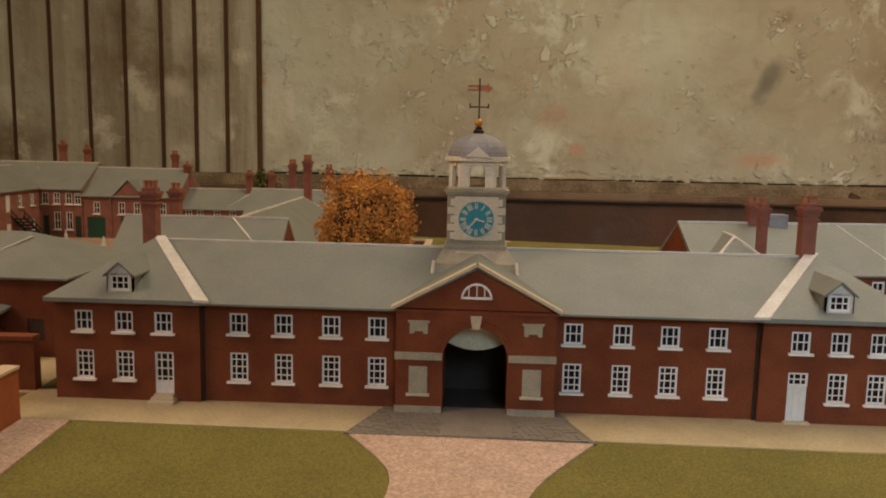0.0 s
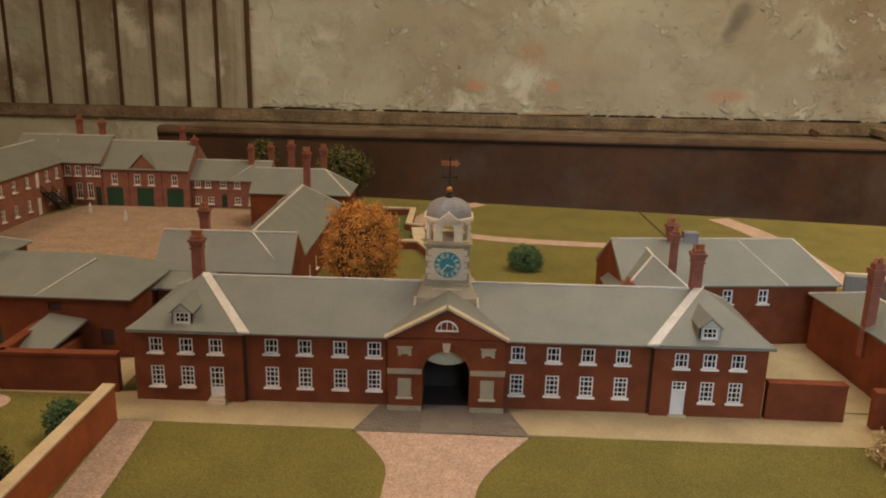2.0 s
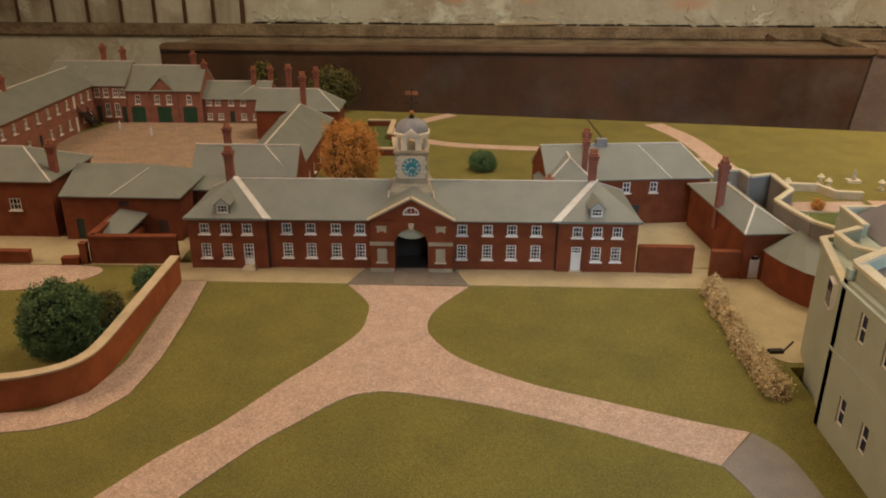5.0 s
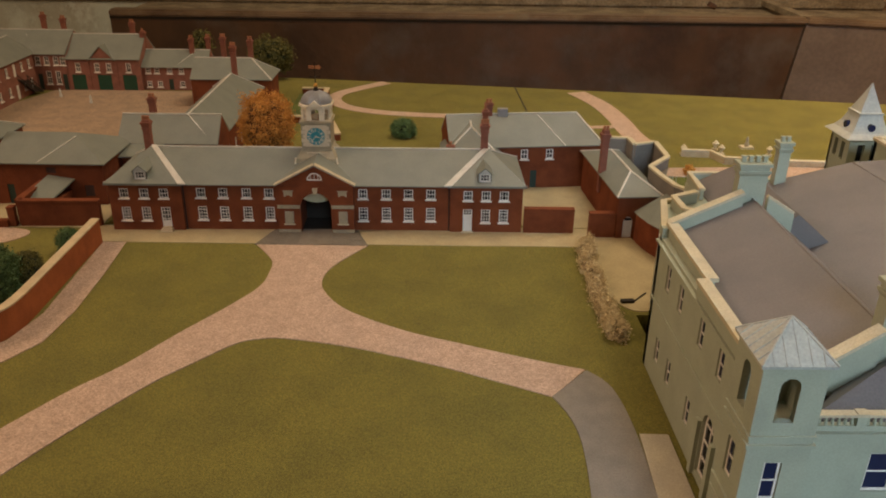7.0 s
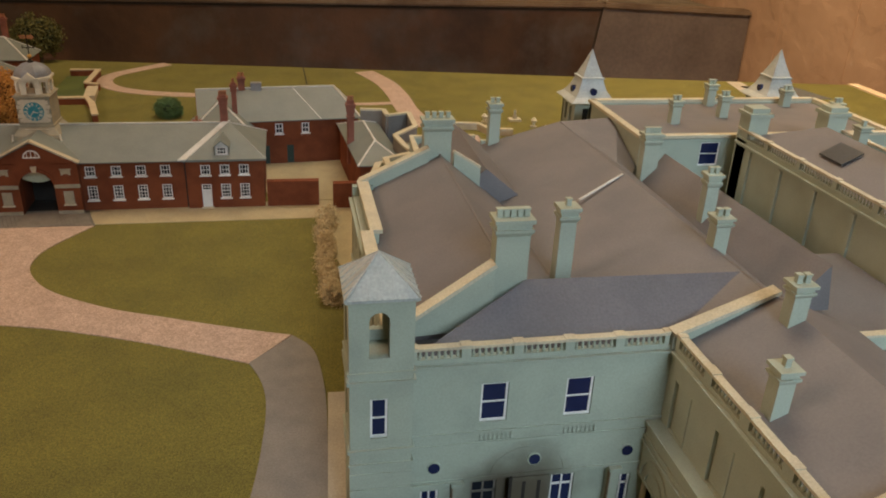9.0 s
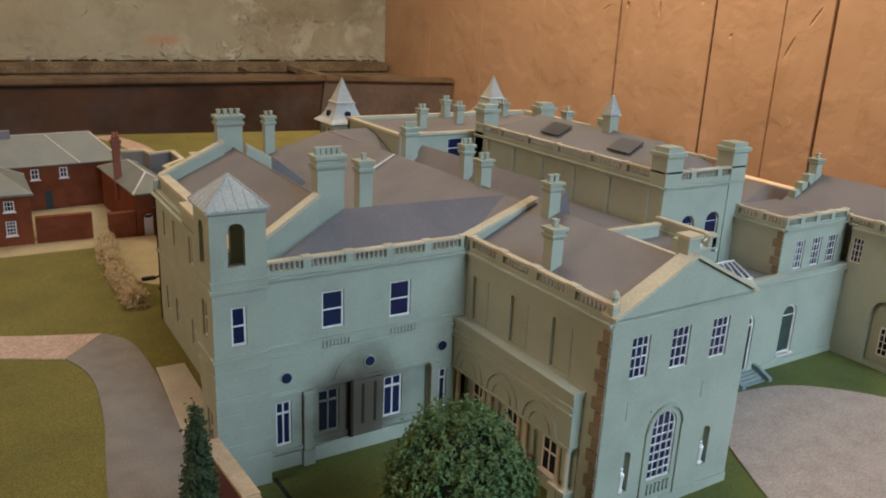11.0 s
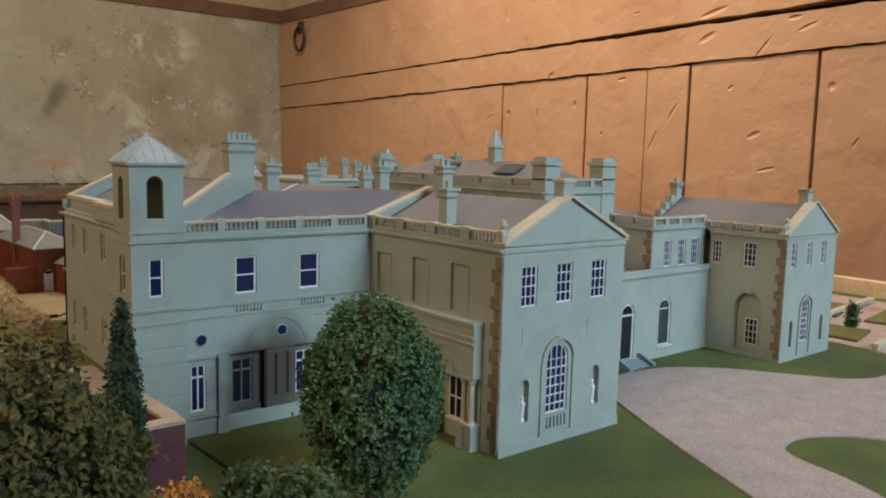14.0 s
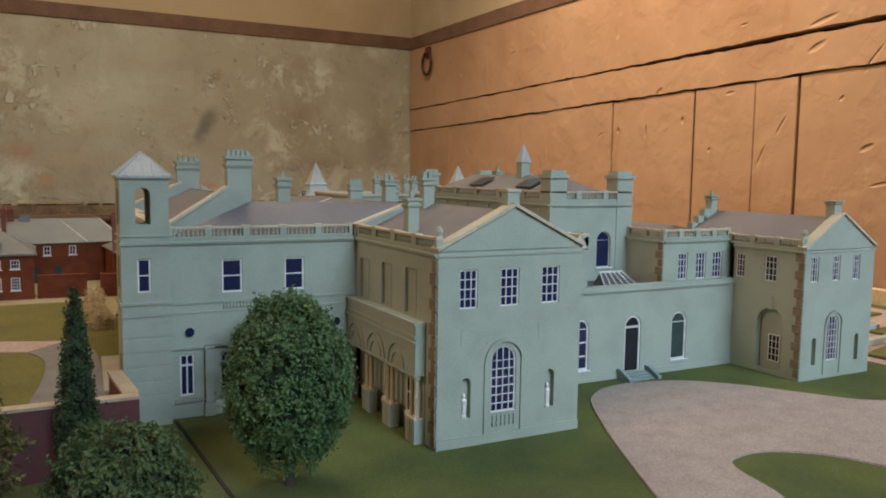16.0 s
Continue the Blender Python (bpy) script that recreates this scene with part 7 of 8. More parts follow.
for x, y, z in ((67.5, BY + 0.2, 11.05), (67.9, BY + 0.3, 11.1), (69.0, BY + 0.25, 11.5), (68.5, BY + 0.3, 11.0), (64.8, BY + 0.3, 11.0)):
    bm = bmesh.new()
    hull(bm, [(x + rng.uniform(-0.2, 0.2), y + rng.uniform(-0.12, 0.12), z + rng.uniform(-0.15, 0.22)) for _ in range(8)])
    hpart("plaster_chip", bm, M_WHITE, "bare white broken plaster")
# broken kneeler at the wing gable's foot
bm = bmesh.new()
hull(bm, [(59.6, -68.5, 11.9), (62.0, -68.4, 11.8), (59.8, -66.9, 11.9), (62.1, -66.8, 11.8), (59.9, -68.4, 12.9), (61.6, -68.2, 12.5), (60.1, -67.0, 12.7), (61.3, -67.1, 12.4)])
hpart("broken_kneeler", bm, M_CAP)
for x, y, z in ((62.1, -67.6, 12.2), (61.5, -68.0, 12.6), (62.3, -67.2, 11.9)):
    bm = bmesh.new()
    hull(bm, [(x + rng.uniform(-0.22, 0.22), y + rng.uniform(-0.12, 0.12), z + rng.uniform(-0.14, 0.16)) for _ in range(8)])
    hpart("plaster_chip", bm, M_WHITE, "bare white broken plaster")

# great hall
HX0, HX1, HY0, HY1 = 70.0, 80.2, -52.0, -22.5
hwall("S", HY0, HX0, HX1, 6, 14.7, [(72.7, 74.4, 7.9, 11.55, True), (75.9, 77.7, 7.9, 11.6, True)])
for u in ((72.7, 74.4), (75.9, 77.7)):
    window(house, "S", HY0, *u, 7.9, 11.55 if u[0] < 75 else 11.6, 1, 1, True, True, M_BLUEGLASS, 0.07, 0.05, 0.2)
hwall("W", HX0, HY0 + 0.6, HY1, 6, 14.7)
hwall("E", HX1, HY0 + 0.6, HY1, 6, 14.7)
hwall("N", HY1, HX0, HX1, 6, 14.7)
for i in range(6):
    u = -50.2 + i * 5.0
    slab("pilaster", house, "W", HX0, u - 0.25, u + 0.25, 6, 14.0, -0.22, 0.1, M_STUCCO)
for side, at, u0, u1, n in (("W", HX0, HY0, HY1, 6), ("S", HY0, HX0, HX1, 3), ("E", HX1, HY0, HY1, 6)):
    cornice(side, at, u0, u1, 14.1)
    balustrade(side, at, u0, u1, 14.7, n, 1.0)
roof_solid([(HX0 + 0.5, HY0 + 0.6, 14.8), (HX1 - 0.5, HY0 + 0.6, 14.8), (HX0 + 0.5, HY1 - 0.5, 14.8), (HX1 - 0.5, HY1 - 0.5, 14.8), (75.1, -46.5, 17.2), (75.1, -28, 17.2)])
for x, y in ((70.9, -51.2), (79.3, -51.2), (71.0, -23.2), (79.2, -23.2)):
    bm = bmesh.new()
    box(bm, x - 1.0, y - 0.9, 6, x + 1.0, y + 0.9, 17.0)
    box(bm, x - 1.2, y - 1.1, 17.0, x + 1.2, y + 1.1, 17.35)
    box(bm, x - 0.9, y - 0.8, 17.35, x + 0.9, y + 0.8, 17.8)
    hpart("corner_pier", bm)
for yy in (-33.2, -43.6):
    bm = bmesh.new()
    hull(bm, [(x, y, 15.0 + (x - 70.5) * 0.52 + dz) for x in (72.2, 74.0) for y in (yy - 1.5, yy + 1.5) for dz in (0.0, 0.14)])
    sk = hpart("skylight", bm, M_SKYLIGHT, "dark grey skylight")
cup = hpart("cupola", bx(74.55, -39.75, 16.8, 75.65, -38.65, 18.7))
bm = bmesh.new()
hull(bm, [(75.1 + sx * a, -39.2 + sy * a, z) for sx in (-1, 1) for sy in (-1, 1) for a, z in ((0.72, 18.7), (0.3, 19.3), (0.02, 20.8))])
link_mesh("cupola_roof", mesh_of("cupola_roof", bm, M_LEADROOF), cup)
stucco_stack(77.6, -29.5, 15.6, 17.8, 0.9, 0.9, 1)
stucco_stack(79.0, -34.0, 15.0, 17.6, 0.8, 0.8, 1)

# east wing
FX0, FX1, FY = 88.8, 99.0, -66.7
fw = [(89.75, 90.8, 7.5, 9.95), (92.85, 93.9, 7.5, 9.95), (95.85, 96.85, 7.5, 9.95)]
fn = [(90.4, 91.0, -0.6, 2.1, True), (96.7, 97.3, -0.6, 2.05, True)]
hwall("S", FY, FX0, FX1, G - 0.2, 10.6, fw + [(92.55, 94.2, -0.3, 4.1, True)] + fn)
for w in fw:
    georgian("S", FY, *w)
georgian("S", FY, 92.55, 94.2, -0.3, 4.1, 4, 6, True)
bm = bmesh.new()
for i in range(14):
    a, b = math.pi * i / 14, math.pi * (i + 1) / 14
    beam(bm, (93.4 - 1.2 * math.cos(a), FY - 0.03, 3.3 + 1.2 * math.sin(a)), (93.4 - 1.2 * math.cos(b), FY - 0.03, 3.3 + 1.2 * math.sin(b)), 0.28, 0.2)
for k in (-1.2, 1.2):
    box(bm, 93.4 + k - 0.13, FY - 0.13, -1.6, 93.4 + k + 0.13, FY + 0.05, 3.3)
part("arch_surround", bm, M_STUCCO, house)
for n0, n1, z0, z1, _ in fn:
    hpart("niche_back", bx(n0 - 0.1, FY + 0.45, z0 - 0.1, n1 + 0.1, FY + 0.62, z1 + 0.1))
hwall("W", FX0, FY + 0.6, -58.3, G - 0.2, 10.6, [(-59.6, -58.5, 7.2, 9.6), (-63.5, -62.1, 7.2, 9.7), (-64.7, -61.5, -1.6, 4.6, True)])
georgian("W", FX0, -59.6, -58.5, 7.2, 9.6)
georgian("W", FX0, -63.5, -62.1, 7.2, 9.7)
hpart("arch_recess", bx(FX0 + 0.7, -65, G, FX0 + 0.9, -61.2, 4.8))
window(house, "W", FX0 + 0.6, -63.9, -62.5, -0.8, 1.9, 3, 4, False, False, M_GLASS, 0.1, 0.06, -0.02)
slab("keystone", house, "W", FX0, -63.35, -62.85, 4.5, 5.8, -0.18, 0.1, M_STUCCO)
quoins("W", FX0, FY, G + 0.3, 10.3, 1, 14)
cornice("W", FX0, FY, -58.3, 10.2)
balustrade("W", FX0, FY + 0.3, -57.6, 10.6, 3)
band_course("S", FY, FX0, FX1, 10.3, 0.2, 0.1)
hwall("E", FX1, FY + 0.6, -49, G - 0.2, 10.6)
hwall("N", -49, FX0, FX1, G - 0.2, 10.6)
bm = bmesh.new()
hull(bm, [(x, y, z) for y in (FY, FY + 0.5) for x, z in ((FX0, 10.55), (FX1, 10.55), (93.9, 13.9))])
hpart("gable", bm)
for x in (FX0 - 0.1, FX1 + 0.1):
    bm = bmesh.new()
    beam(bm, (x, FY + 0.35, 10.8), (93.9, FY + 0.35, 14.05), 1.1, 0.2)
    hpart("gable_coping", bm, M_CAP)
roof_solid([(x, y, z) for y in (FY + 0.5, -50) for x, z in ((FX0 + 0.3, 10.9), (FX1 - 0.1, 10.9), (93.9, 13.6))])
for i in range(3):
    hpart("stepped_gable", bx(90.0 + i * 0.9, -51.0, 10.6, 91.2 + i * 0.9, -50.2, 12.2 + i * 0.75))
stucco_stack(93.2, -50.6, 13.0, 15.4, 0.9, 0.9, 1)
stucco_stack(93.9, -65.6, 13.6, 15.3, 1.0, 1.0, 0)
hpart("finial", (lambda b: (ring(b, 89.1, FY + 0.4, [(0.2, 11.4), (0.28, 11.7), (0.16, 11.9), (0.26, 12.15), (0.18, 12.4), (0.05, 12.5)], 8), b)[1])(bmesh.new()))

# north pavilion with a flat roof
PX0, PX1, PY0, PY1 = 60.8, 88.5, -21.0, -7.2
hwall("S", PY0, PX0, PX1, -1.5, 14.2, [(67.2, 69.3, 11.3, 13.7), (84, 85.6, 10.6, 13.2)])
sash("S", PY0, 67.2, 69.3, 11.3, 13.7)
sash("S", PY0, 84, 85.6, 10.6, 13.2)
hwall("W", PX0, PY0 + 0.6, PY1, -1.5, 14.2)
hwall("E", PX1, PY0 + 0.6, PY1, -1.5, 14.2)
hwall("N", PY1, PX0, PX1, -1.5, 14.2)
hpart("flat_roof", bx(PX0 + 0.4, PY0 + 0.4, 13.4, PX1 - 0.4, PY1 - 0.4, 14.0), M_HOUSE_ROOF)
for side, at, u0, u1 in (("S", PY0, PX0, PX1), ("W", PX0, PY0, PY1), ("N", PY1, PX0, PX1), ("E", PX1, PY0, PY1)):
    slab("parapet_coping", house, side, at, u0, u1, 14.2, 14.5, -0.25, 0.5, M_CAP)
for x, y, h in ((66.9, -15.3, 16.6), (74.5, -8.4, 16.6), (73.5, -13.2, 16.5), (83.6, -9, 16.0), (86.6, -14, 15.8)):
    stucco_stack(x, y, 13.8, h, 0.95, 0.9, 2)
# corner turrets with bell roofs
for cx, cy in ((63.3, 0.2), (88.0, 0.2)):
    a = 2.2
    hwall("S", cy - a, cx - a, cx + a, -1.5, 12.7, [(cx - 1.2, cx - 0.4, 10.0, 12.0), (cx + 0.4, cx + 1.2, 10.0, 12.0)], 0.4, name="turret_wall")
    hwall("W", cx - a, cy - a + 0.4, cy + a, -1.5, 12.7, [(cy - 1.2, cy - 0.4, 10.0, 12.0), (cy + 0.4, cy + 1.2, 10.0, 12.0)], 0.4, name="turret_wall")
    hwall("E", cx + a, cy - a + 0.4, cy + a, -1.5, 12.7, [], 0.4, name="turret_wall")
    hwall("N", cy + a, cx - a, cx + a, -1.5, 12.7, [], 0.4, name="turret_wall")
    # near-black box added behind the openings as the turret's inner shade
    hpart("turret_inner_shade", bx(cx - a + 0.45, cy - a + 0.45, -1.5, cx + a - 0.45, cy + a - 0.45, 12.6), M_BLACK)
    bm = bmesh.new()
    rows = [(2.9, 12.75), (2.75, 12.9), (2.2, 13.3), (1.75, 13.95), (1.45, 14.7), (1.3, 15.2), (1.4, 15.25), (1.4, 15.42), (1.2, 15.5), (0.6, 17.0), (0.03, 18.6)]
    loops = [[bm.verts.new((cx + sx * r, cy + sy * r, z)) for sx, sy in ((-1, -1), (1, -1), (1, 1), (-1, 1))] for r, z in rows]
    for p, q in zip(loops, loops[1:]):
        for i in range(4):
            bm.faces.new((p[i], p[(i + 1) % 4], q[(i + 1) % 4], q[i]))
    bm.faces.new(loops[0][::-1]), bm.faces.new(loops[-1])
    tr = hpart("turret_roof", bm, M_LEADROOF)
    for sd, at_ in (("S", cy - 1.95), ("W", cx - 1.95)):
        b = bmesh.new()
        x, y, _ = facing(sd, at_)(cx if sd == "S" else cy, 0, 0)
        n = 12
        lo = [b.verts.new((0.42 * math.cos(2 * math.pi * i / n), -0.12, 0.42 * math.sin(2 * math.pi * i / n))) for i in range(n)]
        hi = [b.verts.new((v.co.x, 0.5, v.co.z)) for v in lo]
        b.faces.new(lo), b.faces.new(hi[::-1])
        for i in range(n):
            b.faces.new((lo[i], hi[i], hi[(i + 1) % n], lo[(i + 1) % n]))
        link_mesh("oculus", mesh_of("oculus", b, M_BLUEGLASS), tr, (x, y, 13.9), TURN[sd])

# statues in the niches
for k, (x, y, z) in enumerate(((51.3, AY + 0.2, 0.0), (58.45, AY + 0.2, 0.0))):
    bm = bmesh.new()
    ring(bm, x, y, [(0.2, z + 0.01), (0.22, z + 0.15), (0.16, z + 0.3), (0.2, z + 0.9), (0.24, z + 1.3), (0.1, z + 1.5), (0.13, z + 1.65), (0.05, z + 1.8)], 8)
    tagged(put("statue", bm, M_WHITE), "small pale grey statue standing in a wall niche", "statue", group="niche statues")

# low roofs between the hall and the east wing
roof_solid([(82.5, -49.0, 9.6), (101.4, -49.0, 9.6), (82.5, -30.0, 9.6), (101.4, -30.0, 9.6), (92.0, -46.0, 11.6), (92.0, -33.0, 11.6)], name="low_roof")
hwall("E", 101.2, -48.9, -30.2, G, 9.6)
hwall("N", -30.0, 82.6, 101.2, G, 9.6)

# ---- planting ----
def leaf_mesh(name, centre, radii, clumps, per, spread, size, material, seed, bottom=-0.9, jag=0.12, fill=0.75, taper=0.0):
    """A crown of small leaves set in clumps over an uneven ellipsoid, with gaps."""
    r = np.random.RandomState(seed)
    d = r.normal(size=(clumps * 3, 3))
    d /= np.linalg.norm(d, axis=1)[:, None]
    d = d[d[:, 2] > bottom][:clumps]
    n = len(d)
    lumps = np.array([1 + jag * (noise.noise(Vector(v) * 2.3 + Vector((seed, 0, 0))) + 0.6 * noise.noise(Vector(v) * 5.1 + Vector((0, seed, 0)))) for v in d])
    depth = np.where(r.rand(n) < fill, r.uniform(0.88, 1.03, n), r.uniform(0.55, 0.85, n))
    c = d * (lumps * depth)[:, None] * np.array(radii) + np.array(centre)
    if taper:
        c[:, :2] = np.array(centre)[:2] + (c[:, :2] - np.array(centre)[:2]) * (1 - taper * (c[:, 2:3] - centre[2]) / radii[2])
    base = np.repeat(c, per, axis=0)
    out = np.repeat(d, per, axis=0)
    m = len(base)
    off = r.normal(size=(m, 3)) * spread
    p = base + off
    nrm = out * 0.8 + r.normal(size=(m, 3)) * 0.7
    nrm /= np.linalg.norm(nrm, axis=1)[:, None]
    t = np.cross(nrm, r.normal(size=(m, 3)))
    t /= np.linalg.norm(t, axis=1)[:, None]
    b = np.cross(nrm, t)
    s = (size * r.uniform(0.7, 1.3, m))[:, None]
    quad = np.stack([p - t * s, p + b * s * 0.55 + nrm * s * 0.2, p + t * s, p - b * s * 0.55 + nrm * s * 0.2], axis=1).reshape(-1, 3) * K
    me = bpy.data.meshes.new(name)
    me.from_pydata(quad.tolist(), [], [(4 * i, 4 * i + 1, 4 * i + 2, 4 * i + 3) for i in range(m)])
    me.materials.append(material)
    return me


# dark solid inside a crown, painting the shade between its leaves
def core(centre, radii, material, scale=0.8, seed=0):
    bm = bmesh.new()
    bmesh.ops.create_icosphere(bm, subdivisions=3, radius=1.0)
    for v in bm.verts:
        k = scale * (1 + 0.12 * noise.noise(v.co * 2.3 + Vector((seed, 0, 0))))
        v.co = Vector((v.co.x * radii[0] * k + centre[0], v.co.y * radii[1] * k + centre[1], v.co.z * radii[2] * k + centre[2]))
    return mesh_of("shade_core", bm, material)


def tree(name, label, x, y, z, zc, radii, material, dark, clumps=420, per=18, spread=0.32, size=0.2, seed=1, trunk=0.45, category="tree", jag=0.14, fill=0.85, taper=0.0):
    ob = thing(name, label, category, (x, y, z), local=True)
    c = (0, 0, zc - z)
    bm = bmesh.new()
    ring(bm, 0, 0, [(trunk * 1.25, -0.05), (trunk, 0.5), (trunk * 0.8, max(0.8, zc - z - radii[2] * 0.4)), (trunk * 0.3, zc - z + radii[2] * 0.3)], 8)
    r = random.Random(seed)
    for i in range(7):
        a = 2 * math.pi * i / 7 + r.uniform(-0.3, 0.3)
        h = zc - z - radii[2] * 0.35
        beam(bm, (0, 0, max(0.3, h)), (radii[0] * 0.6 * math.cos(a), radii[1] * 0.6 * math.sin(a), max(0.3, h) + radii[2] * r.uniform(0.3, 0.8)), trunk * 0.35, trunk * 0.35)
    part("trunk", bm, M_BARK, ob)
    crown = link_mesh("crown", leaf_mesh("crown", c, radii, clumps, per, spread, size, material, seed, jag=jag, fill=fill, taper=taper), ob)
    link_mesh("shade_core", core(c, radii, dark, 0.84 - 0.25 * taper, seed), crown)
    return ob


tree("broadleaf_tree", "dense rounded dark green model tree on the lawn", 38.2, -70.0, -2, 4.4, (3.65, 3.65, 5.4), M_LEAF, M_CROWN_SHADE, 1500, 16, 0.2, 0.15, 3, 0.35, jag=0.1)
tree("large_tree", "large olive green model tree with layered foliage", 18.7, -77.5, -2, 5.6, (4.3, 4.3, 5.2), M_LEAF_OLIVE, M_CROWN_SHADE, 1400, 18, 0.26, 0.18, 5, jag=0.3, fill=0.7)
tree("shrub", "low rounded dark green shrub on the lawn", 27.6, -79.5, -2, 1.6, (3.2, 3.2, 4.4), M_LEAF_DEEP, M_CROWN_SHADE, 1200, 16, 0.2, 0.16, 7, category="shrub")
tree("cypress", "slender dark green cypress by the brick wall", 26.6, -64.6, -2, 3.9, (0.85, 0.85, 5.7), M_LEAF_CONIFER, M_CROWN_SHADE, 600, 14, 0.16, 0.14, 9, 0.2, jag=0.2, taper=0.6)
tree("autumn_shrub", "small orange autumn shrub at the wall foot", 28.9, -66.2, -2, -1.0, (1.5, 1.2, 1.1), M_LEAF_ORANGE, M_AUTUMN_SHADE, 160, 14, 0.22, 0.16, 11, 0.15, category="shrub")
tree("autumn_tree", "rounded orange autumn tree behind the stables", -8.3, 16.6, 0, 8.3, (3.4, 3.3, 4.3), M_LEAF_ORANGE, M_AUTUMN_SHADE, 1000, 20, 0.26, 0.14, 13, jag=0.34, fill=0.8, taper=-0.06)
tree("lawn_shrub", "small green shrub on the north lawn", 9.3, 39.4, 0, 1.3, (2.0, 2.0, 1.6), M_LEAF, M_CROWN_SHADE, 420, 14, 0.2, 0.13, 15, 0.15, category="shrub")
tree("far_tree", "olive green tree beyond the courtyard ranges", -19.6, 80.5, 0, 5.0, (4.2, 3.4, 3.6), M_LEAF_OLIVE, M_CROWN_SHADE, 340, 14, 0.4, 0.28, 17)
tree("far_tree", "olive green tree beyond the courtyard ranges", -34, 82, 0, 7.0, (1.7, 1.7, 2.4), M_LEAF_OLIVE, M_CROWN_SHADE, 120, 14, 0.4, 0.28, 19)
tree("garden_bush", "large dark green bush behind the orange wall", -29.8, -18.5, 0, 2.9, (3.2, 3.0, 3.4), M_LEAF, M_CROWN_SHADE, 1300, 16, 0.2, 0.13, 21, 0.3, category="bush", jag=0.2)
tree("garden_bush", "dark green bush behind the orange wall", -27.0, -15.0, 0, 1.8, (1.5, 1.5, 2.2), M_LEAF_OLIVE, M_CROWN_SHADE, 420, 14, 0.16, 0.12, 23, 0.2, category="bush")
tree("garden_bush", "small dark green bush by the wall", -26.7, -6.2, 0, 1.2, (1.2, 1.2, 1.5), M_LEAF, M_CROWN_SHADE, 380, 14, 0.15, 0.11, 25, 0.15, category="bush")
tree("far_tree", "olive green tree behind the west range", -88, 66, 0, 7.5, (4.5, 4, 4), M_LEAF_OLIVE, M_CROWN_SHADE, 300, 14, 0.4, 0.3, 27)
# dried-flower hedge in clumps
for i, (x, y) in enumerate(smooth_line([(31.7, -4.6), (31.2, -9), (31.0, -14), (31.0, -19), (31.2, -22), (31.0, -24.5)], 3)):
    r = random.Random(i)
    ob = thing("hedge_clump", "clump of straw-coloured dried flowers in a hedge", "hedge", (x + r.uniform(-0.3, 0.3), y, 0), group="dried hedge clumps", local=True)
    link_mesh("foliage", leaf_mesh("foliage", (0, 0, 0.7), (0.85, 0.9, 0.95), 60, 12, 0.2, 0.13, M_STRAW, 40 + i, jag=0.4), ob)
    part("stalk_core", (lambda b: (ring(b, 0, 0, [(0.5, -0.05), (0.62, 0.6), (0.4, 1.2)], 7), b)[1])(bmesh.new()), M_STRAW_DARK, ob)

# brick enclosure at the tower's foot
brick_wall("retaining_wall", "red brick retaining wall with a cream coping", [(-60, -62.8), (30.3, -62.8)], 4.6, 0.8, M_BRICK_PLUM, M_STONE_WARM, -2.0, 0.2)
brick_wall("retaining_wall", "short red brick wall against the tower", [(29.9, -62.2), (29.5, -55.6)], 4.6, 0.8, M_BRICK_PLUM, M_STONE_WARM, -2.0, 0.2)

# stone terraces north of the house
def stone_wall(points, h=0.9, z=0.0, label="low cream stone terrace wall"):
    return brick_wall("terrace_parapet", label, points, h, 0.6, M_SAND, M_CAP, z)


annex = thing("garden_annex", "low flat-roofed annex with stepped grey walls and cream copings", "annex", (42, 4, 0))
bm = bmesh.new()
prism(bm, [(41.0, -0.1), (40.6, 3.6), (43.4, 7.2), (52.0, 7.6), (52.0, -10.8), (46.0, -10.8), (41.8, -3.2)], -0.1, 6.0)
part("body", bm, M_TARMAC, annex)
bm = bmesh.new()
prism(bm, [(42.6, 3.8), (43.8, 7.0), (51.8, 7.4), (51.8, 3.6)], 6.0, 6.06)
part("terrace_floor", bm, M_GRAVEL, annex, "pink gravel roof terrace")
bm = bmesh.new()
prism(bm, [(41.8, -0.6), (42.4, 3.5), (51.8, 3.3), (51.8, -1.2)], 6.0, 6.05)
part("planting", bm, M_GRASS_DARK, annex)
line = [(37.4, 15.8), (40.5, 15.4), (40.7, 12.6), (43.7, 13.8), (43.6, 7.4), (40.5, 3.6), (41.0, -0.1), (41.7, -3.2), (43.6, -5.8)]
for k in range(len(line) - 1):
    for nm, wd, z0, z1, m in (("wall", 0.45, -0.1, 7.25, M_TARMAC), ("coping", 0.65, 7.25, 7.5, M_CAP)):
        outline = band(line[k:k + 2], wd, 1)
        bm = bmesh.new()
        prism(bm, outline, z0, z1)
        part(nm, bm, m, annex)
for k in range(6):
    link_mesh("baluster", baluster_mesh(1.1), annex, (41.1 + k * 0.35, 1.4 - k * 0.15, 6.05))
tree("clipped_shrub", "small russet shrub on the annex terrace", 45.6, 4.6, 6.0, 6.5, (0.5, 0.5, 0.6), M_LEAF_ORANGE, M_AUTUMN_SHADE, 80, 12, 0.14, 0.12, 31, 0.1, category="shrub")
stone_wall([(53.0, 30.6), (57.4, 30.1), (58.6, 26.9), (62.2, 26.5)])
stone_wall([(66.2, 25.9), (78, 25.2)], 0.8)
sheet("garden_terrace", [(62.5, 16), (78, 15), (78, 24.8), (62.5, 25.8)], 0.12, M_GRAVEL, "pink gravel garden terrace", "terrace")
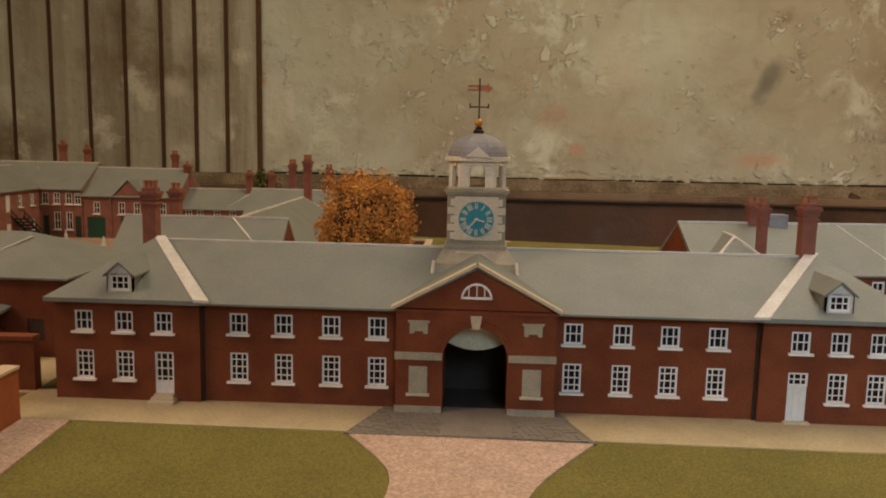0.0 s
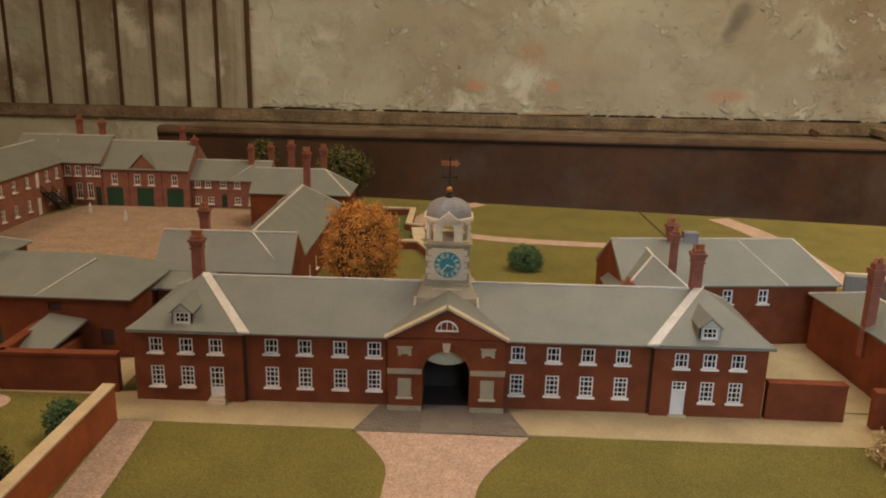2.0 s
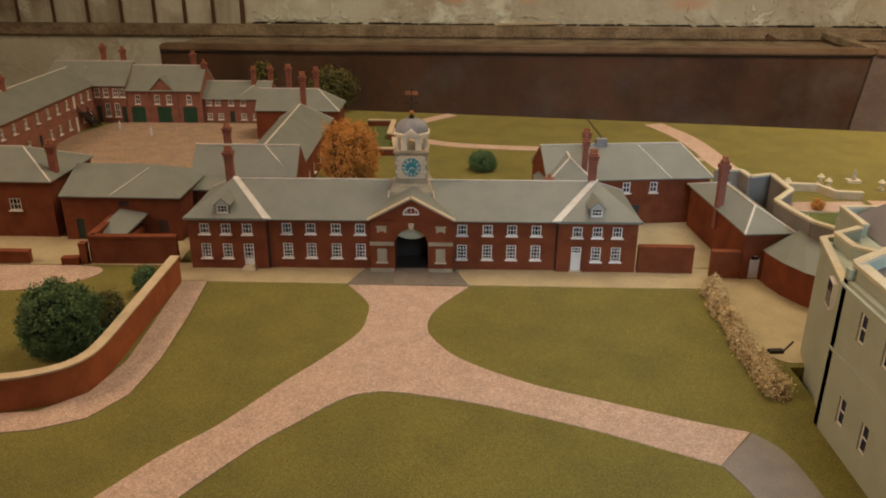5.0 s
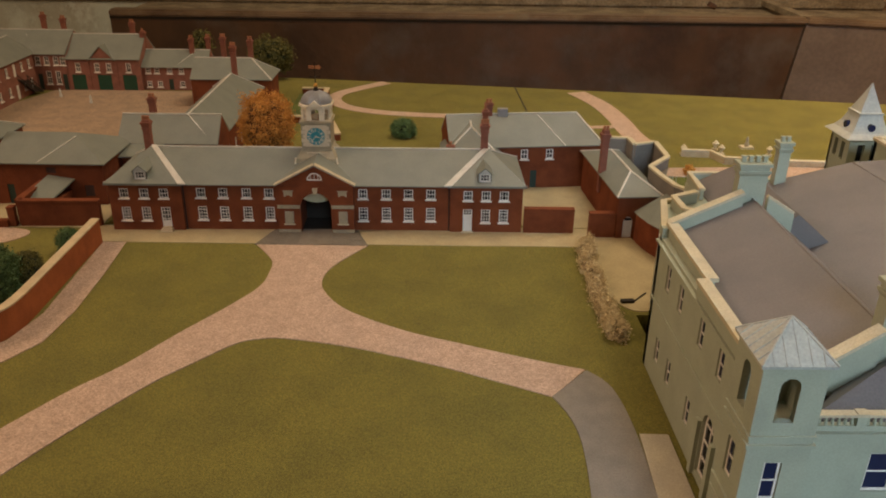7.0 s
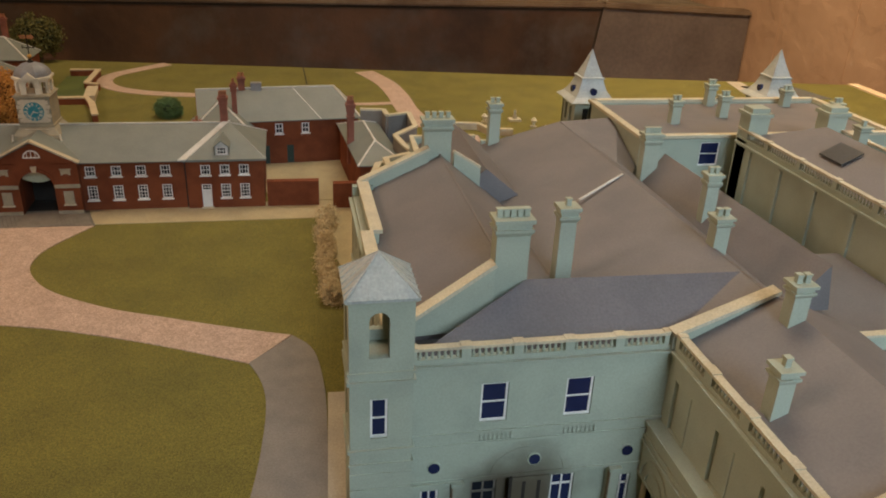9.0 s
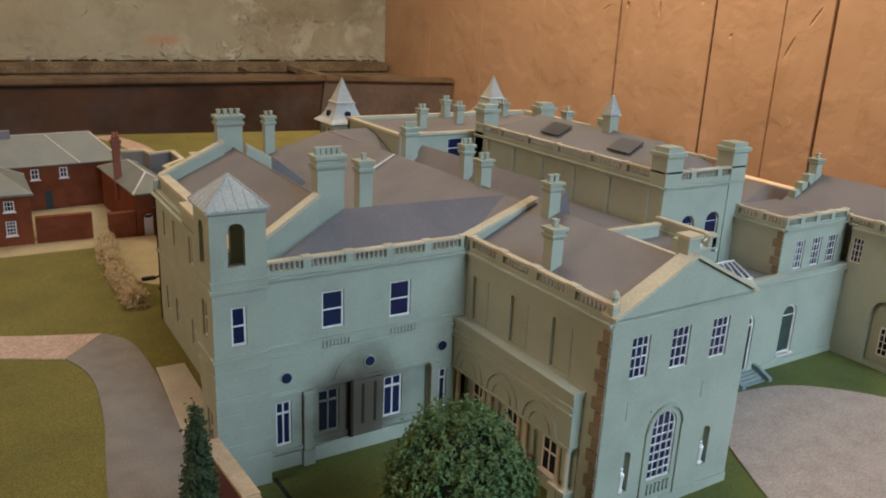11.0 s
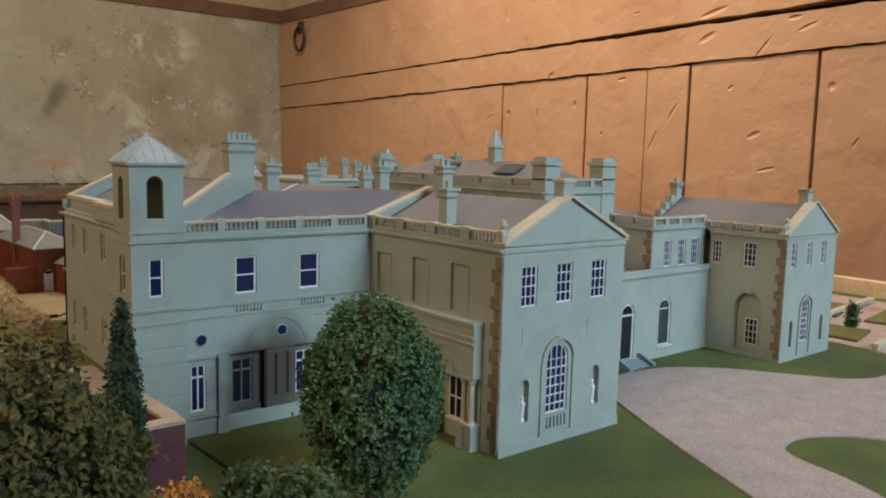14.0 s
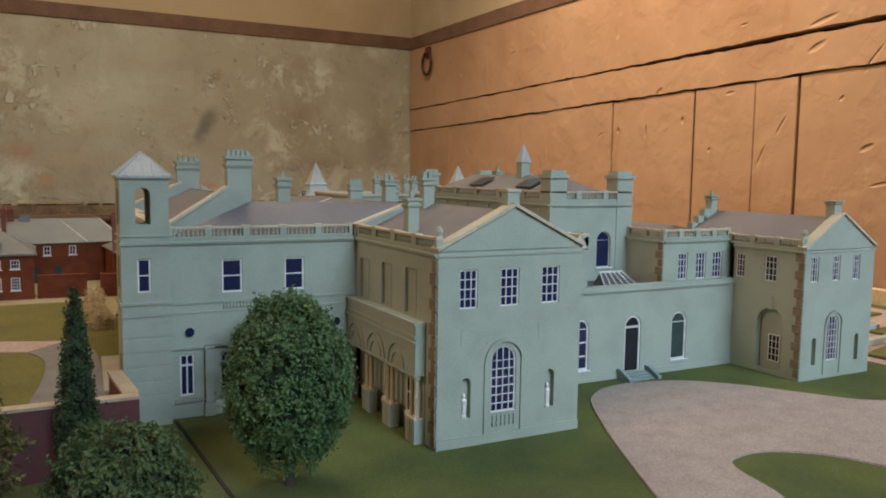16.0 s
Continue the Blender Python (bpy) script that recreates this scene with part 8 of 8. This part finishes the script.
for x, y in ((53.6, 31.5), (59.6, 31.6), (59.4, 33.8), (67.0, 31.0), (67.6, 26.6)):
    bm = bmesh.new()
    ring(bm, x, y, [(0.55, 0.01), (0.55, 0.25), (0.25, 0.35), (0.22, 0.7), (0.5, 1.0), (0.54, 1.2), (0.36, 1.3), (0.15, 1.6)], 10)
    tagged(put("garden_urn", bm, M_CAP), "small pale stone garden urn on the lawn", "urn", group="garden urns")
statue = thing("garden_ornament", "small grey ornament on a square pale base", "ornament", (64.9, 35, 0))
part("base", bx(63.9, 34.3, 0, 65.9, 35.7, 0.35), M_CAP, statue)
bm = bmesh.new()
ring(bm, 64.9, 35.0, [(0.4, 0.35), (0.34, 0.8), (0.2, 1.2), (0.28, 1.5), (0.1, 1.9)], 10)
part("ornament_body", bm, M_STONE_DULL, statue)

# formal garden east of the house
for i, pts in enumerate(([(104, -62), (112, -60), (113, -66), (104, -68)], [(116, -54), (128, -52), (129, -57), (116, -60)], [(118, -44), (132, -42), (133, -47), (119, -49)], [(116, -62), (130, -60), (131, -67), (117, -69)])):
    cx, cy = sum(p[0] for p in pts) / 4, sum(p[1] for p in pts) / 4
    sheet("parterre_bed", [(cx + (x - cx) * 0.8, cy + (y - cy) * 0.8) for x, y in pts], -1.6, M_GRASS, "raised green parterre bed", "bed", 0.4)
sheet("parterre_walk", [(102.5, -72), (134.5, -70), (136.4, -38), (104, -40)], -1.88, M_GRAVEL, "pink gravel walk of the formal garden", "path")
stone_wall([(102.4, -60), (134, -56.5)], 0.5, -1.9)
stone_wall([(102.6, -70), (134, -68.5)], 0.5, -1.9)
bm = bmesh.new()
ring(bm, 120, -51.4, [(2.2, -1.9), (2.2, -1.2), (1.9, -1.2), (1.8, -1.4), (0.3, -1.4), (0.3, -0.4), (0.9, -0.1), (0.1, 0)], 16)
tagged(put("fountain_basin", bm, M_WHITE_DULL), "round pale stone fountain basin in the parterre", "fountain")
for i, (x, y) in enumerate(((109, -57.5), (112, -63.4), (124, -47.5), (128, -62), (133.5, -20), (134.5, 2), (121, -55.5))):
    tree("garden_yew", "small dark conical yew in the formal garden", x, y, -2, -0.3, (0.7, 0.7, 1.8), M_LEAF, M_CROWN_SHADE, 90, 12, 0.18, 0.16, 50 + i, 0.12, category="shrub")

# two toy-like court figures as plain shapes, and small yard clutter
for x, y in ((-57.0, 63.5), (-49.5, 59.0)):
    bm = bmesh.new()
    ring(bm, x, y, [(0.32, 0.09), (0.3, 0.5), (0.2, 0.9), (0.24, 1.25), (0.1, 1.4), (0.14, 1.55), (0.05, 1.72)], 8)
    tagged(put("figurine", bm, M_WHITE_DULL), "tiny pale plain figurine standing in the court", "figurine", group="court figurines")
bm = bmesh.new()
beam(bm, (33.0, -17.6, 0.2), (34.3, -17.5, 0.2), 0.5, 0.36)
beam(bm, (34.3, -17.5, 0.15), (36.0, -15.6, 0.15), 0.12, 0.12)
tagged(put("wire_connector", bm, M_NEAR_BLACK), "dark plug with a thin wire lying on the ground", "plug")
